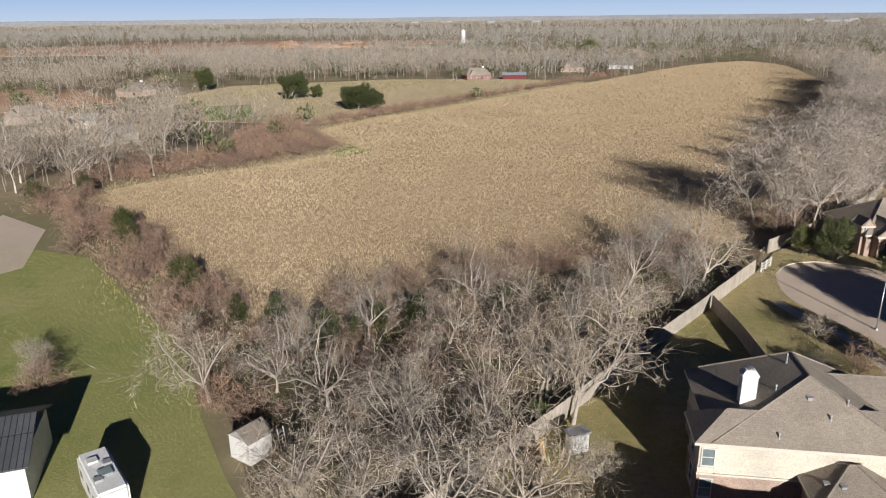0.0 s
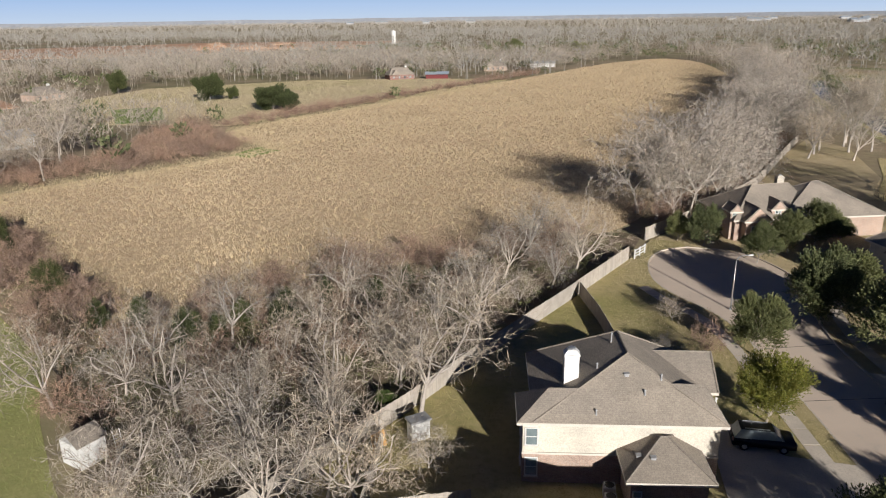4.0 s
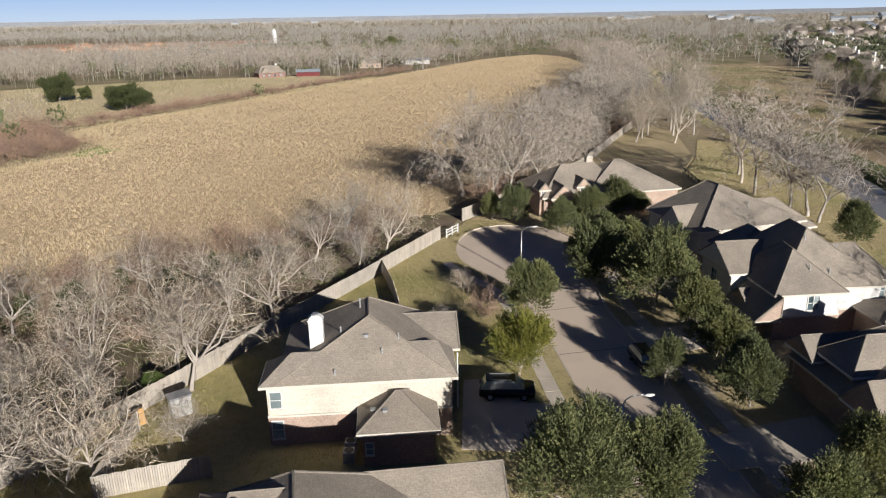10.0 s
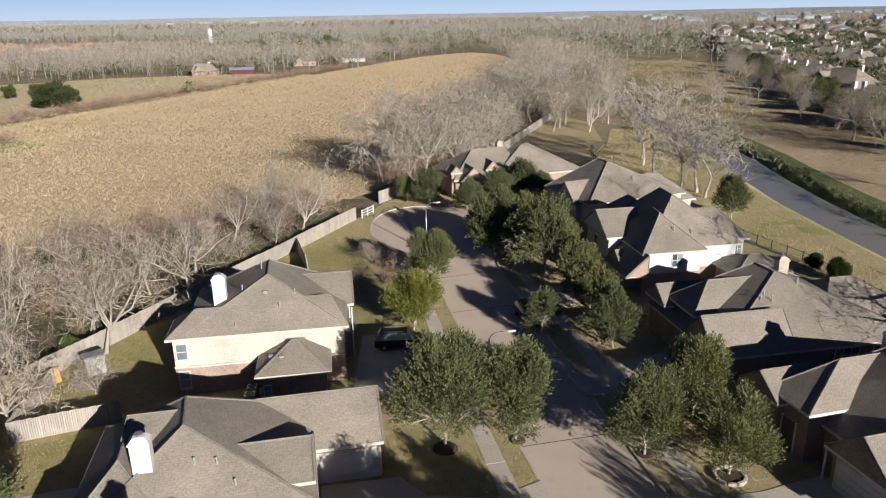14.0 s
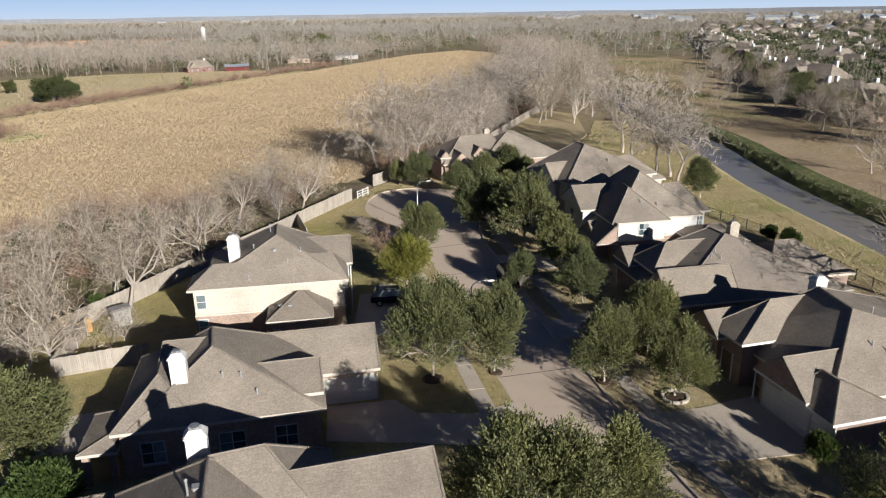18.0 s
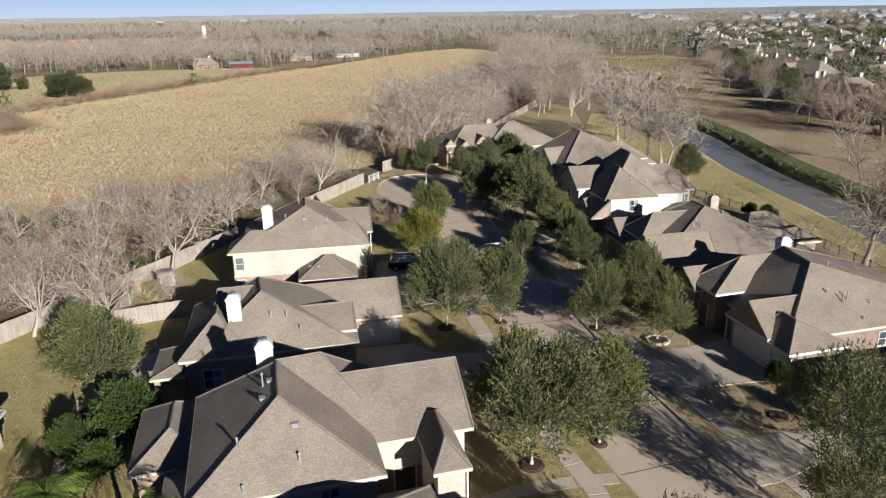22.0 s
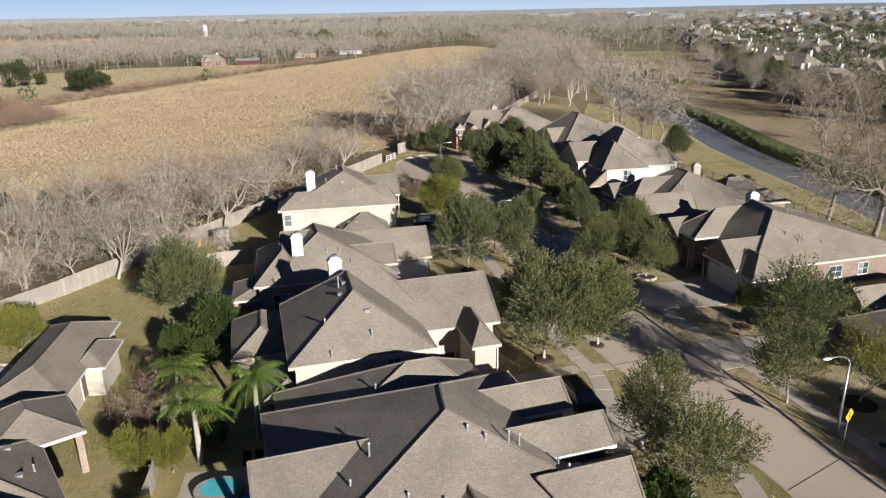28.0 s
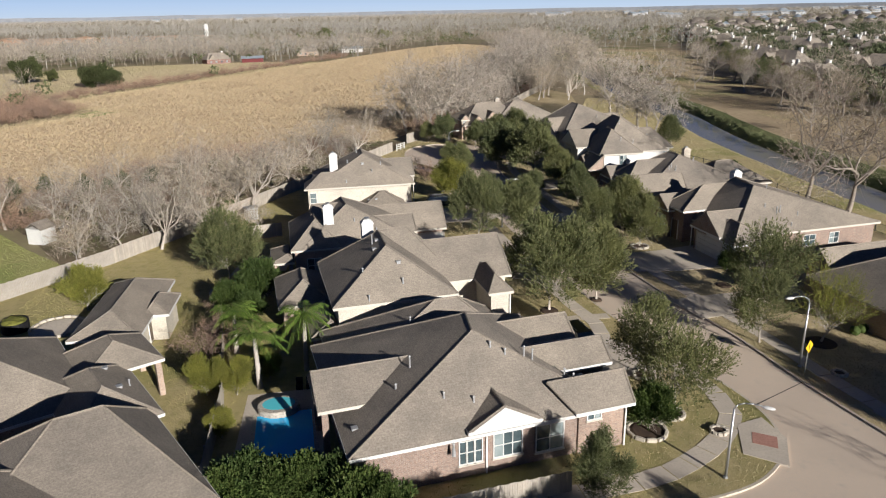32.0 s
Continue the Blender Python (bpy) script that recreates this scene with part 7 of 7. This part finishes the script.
KINDS = ((15, 11, 5.6, 4.2, BRICK_RED, "two-storey red brick house with shingle roof"), (17, 12, 3.2, 4.0, BRICK, "one-storey tan brick house with shingle roof"),
         (13.58, 9.55, 5.6, 4.0, BRICK, "two-storey tan brick house with shingle roof"), (17.36, 10.53, 3.2, 4.4, BRICK_RED, "one-storey red brick house with shingle roof"))
FH = [far_house(w, d, h, r, m, SHINGLE, lb) for w, d, h, r, m, lb in KINDS]
FX = [far_house(w, d, h, r, m, SHINGLE, lb, near=False) for w, d, h, r, m, lb in KINDS]
fr = random.Random(3)
rows = []
for s in range(6):
    off = s * 30
    for k in range(30 - 3 * s):
        t = k * 21 + fr.uniform(-4, 4)
        x, y = 138 + t * 0.36 + off * 0.95 + fr.uniform(-3, 3), 160 + t * 0.93 - off * 0.42 + fr.uniform(-3, 3)
        rows.append((x, y))
for x, y in rows:
    put(fr.choice(FH if y + 0.4 * x < 360 else FX), x, y, 0, fr.choice((-65, 25, 115, 205)) + fr.uniform(-12, 12), fr.uniform(0.85, 1.05), group="houses across the river")
# the rest of the town, past counting
def town(name, n, seed, mat_w, mat_r, label):
    r = np.random.default_rng(seed)
    P = np.stack([r.uniform(330, 2400, n * 3), r.uniform(150, 2000, n * 3)], -1)
    P = P[in_poly(P, TOWN_POLY) & (P[:, 1] + 0.9 * P[:, 0] > 760)][:n]
    n = len(P)
    a = r.choice([-65, 25, 115, 205], n) * np.pi / 180 + r.normal(0, 0.2, n)
    w, d, h, rise = r.uniform(6, 9, n), r.uniform(4.5, 6, n), r.choice([3.0, 5.6], n), r.uniform(3, 4.5, n)
    ux, uy = np.cos(a), np.sin(a)

    def at(sx, sy, z):
        return np.stack([P[:, 0] + ux * sx - uy * sy, P[:, 1] + uy * sx + ux * sy, z], -1)
    z0 = np.zeros(n)
    c = [at(-w, -d, z0), at(w, -d, z0), at(w, d, z0), at(-w, d, z0), at(-w, -d, h), at(w, -d, h), at(w, d, h), at(-w, d, h), at(-w + d, z0, h + rise), at(w - d, z0, h + rise)]
    V = np.stack(c, 1).reshape(-1, 3)
    base = (np.arange(n) * 10)[:, None, None]
    wall = base + np.array([(0, 1, 5, 4), (1, 2, 6, 5), (2, 3, 7, 6), (3, 0, 4, 7)])
    roof = base + np.array([(4, 5, 9, 8), (6, 7, 8, 9), (7, 4, 8, 8), (5, 6, 9, 9)])
    top = tagged(empty(name), label, "town", kind="stuff")
    o = new("wall", quads_mesh("wall", V, wall.reshape(-1, 4), mat_w))
    o.parent = top
    tri = np.concatenate([roof[:, :2, [0, 1, 2]], roof[:, :2, [0, 2, 3]], roof[:, 2:, :3]], 1).reshape(-1, 3)
    o = new("roof", quads_mesh("roof", V, tri, mat_r))
    o.parent = top


town("far_town", 760, 41, BRICK_RED, SHINGLE, "roofs of the town reaching to the distance")
town("far_town", 110, 42, SIDING, TIN, "pale roofs of the town reaching to the distance")
# houses in the woods on the far left
for x, y, k, a in ((-34, 450, 1, 10), (-82, 388, 3, 30), (-204.6, 206.06, 1, 30), (-180.1, 186.99, 1, 120), (-221.22, 289.36, 1, 70)):
    put(FH[k], x, y, 0, a, 0.8, group="houses in the woods")
for q in FH + FX:
    for o in list(q.children_recursive) + [q]:
        bpy.data.objects.remove(o)


def shed_row(name, x, y, turn, w, d, h, wall_mat, roof_mat, label):
    top = tagged(empty(name, x, y, 0, turn), label, "building")
    bm = bmesh.new()
    box(bm, -w / 2, -d / 2, 0, w / 2, d / 2, h)
    part("wall", bm, wall_mat, top)
    bm = bmesh.new()
    v = [bm.verts.new(p) for p in ((-w / 2 - 0.5, -d / 2 - 0.6, h), (w / 2 + 0.5, -d / 2 - 0.6, h), (w / 2 + 0.5, d / 2 + 0.6, h), (-w / 2 - 0.5, d / 2 + 0.6, h), (-w / 2 - 0.5, 0, h + d * 0.22), (w / 2 + 0.5, 0, h + d * 0.22))]
    for f in ((0, 1, 5, 4), (2, 3, 4, 5), (3, 0, 4), (1, 2, 5), (3, 2, 1, 0)):
        bm.faces.new([v[k] for k in f])
    part("roof", bm, roof_mat, top)


shed_row("barn", -62, 391, 8, 12, 6, 2.4, REDBARN, TIN, "low dark red barn with tin roof")
shed_row("mobile_home", -4.5, 475, 6, 15, 6, 2.6, WHITE, TIN, "long white single-storey house at the field end")
shed_row("farm_shed", -178, 196, 12, 15, 8, 3.0, RVWHITE, TIN, "pale farm shed with tin roof")
shed_row("farm_shed", -150, 172, 60, 14, 8, 3.0, WHITE, TIN, "tin-roofed farm shed among trees")
wr2 = random.Random(21)
for k in range(60):
    shed_row("warehouse", wr2.uniform(700, 3300), wr2.uniform(1500, 3600), wr2.uniform(-20, 20), wr2.uniform(16, 50), wr2.uniform(14, 26), wr2.uniform(5, 8), PALEWALL, TIN, "distant pale flat warehouse")
for k in range(5):
    shed_row("warehouse", wr2.uniform(-900, -300), wr2.uniform(3300, 3800), wr2.uniform(-20, 20), wr2.uniform(20, 45), 20, wr2.uniform(5, 8), PALEWALL, TIN, "distant pale flat warehouse")

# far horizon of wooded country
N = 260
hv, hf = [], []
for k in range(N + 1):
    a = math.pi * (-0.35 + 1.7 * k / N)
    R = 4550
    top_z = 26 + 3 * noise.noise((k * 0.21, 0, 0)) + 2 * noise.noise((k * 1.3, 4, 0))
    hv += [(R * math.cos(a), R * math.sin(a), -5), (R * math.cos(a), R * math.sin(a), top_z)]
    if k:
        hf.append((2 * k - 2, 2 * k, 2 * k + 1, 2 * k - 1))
# blue-grey of the haze painted straight into the horizon strip
HAZE = plain("hazy_horizon_woods", (0.225, 0.235, 0.255), (0.19, 0.20, 0.22), 0.05, 0.004, 1.0, 0)
tagged(link("backdrop", hv, hf, HAZE), "low line of woods on the horizon, blue-grey haze painted in", "backdrop", kind="structure")

# pale sky low over the horizon, beyond the last woods
N = 60
sv, sf = [], []
for k in range(N + 1):
    a = math.pi * (-0.1 + 1.2 * k / N)
    sv += [(4700 * math.cos(a), 4700 * math.sin(a), -20), (4700 * math.cos(a), 4700 * math.sin(a), 330)]
    if k:
        sf.append((2 * k - 2, 2 * k, 2 * k + 1, 2 * k - 1))
m, nt, b = nodes_of("low_sky")
sp = nt.nodes.new("ShaderNodeSeparateXYZ")
nt.links.new(pos(nt, (1, 1, 1 / 330)), sp.inputs[0])
em = nt.nodes.new("ShaderNodeEmission")
nt.links.new(ramp(nt, sp.outputs[2], [(0.0, (0.42, 0.46, 0.50)), (0.12, (0.37, 0.44, 0.53)), (0.5, (0.27, 0.37, 0.53))]), em.inputs[0])
nt.links.new(em.outputs[0], nt.nodes["Material Output"].inputs[0])
tagged(link("backdrop", sv, sf, m), "pale blue sky low over the horizon", "sky", kind="structure")
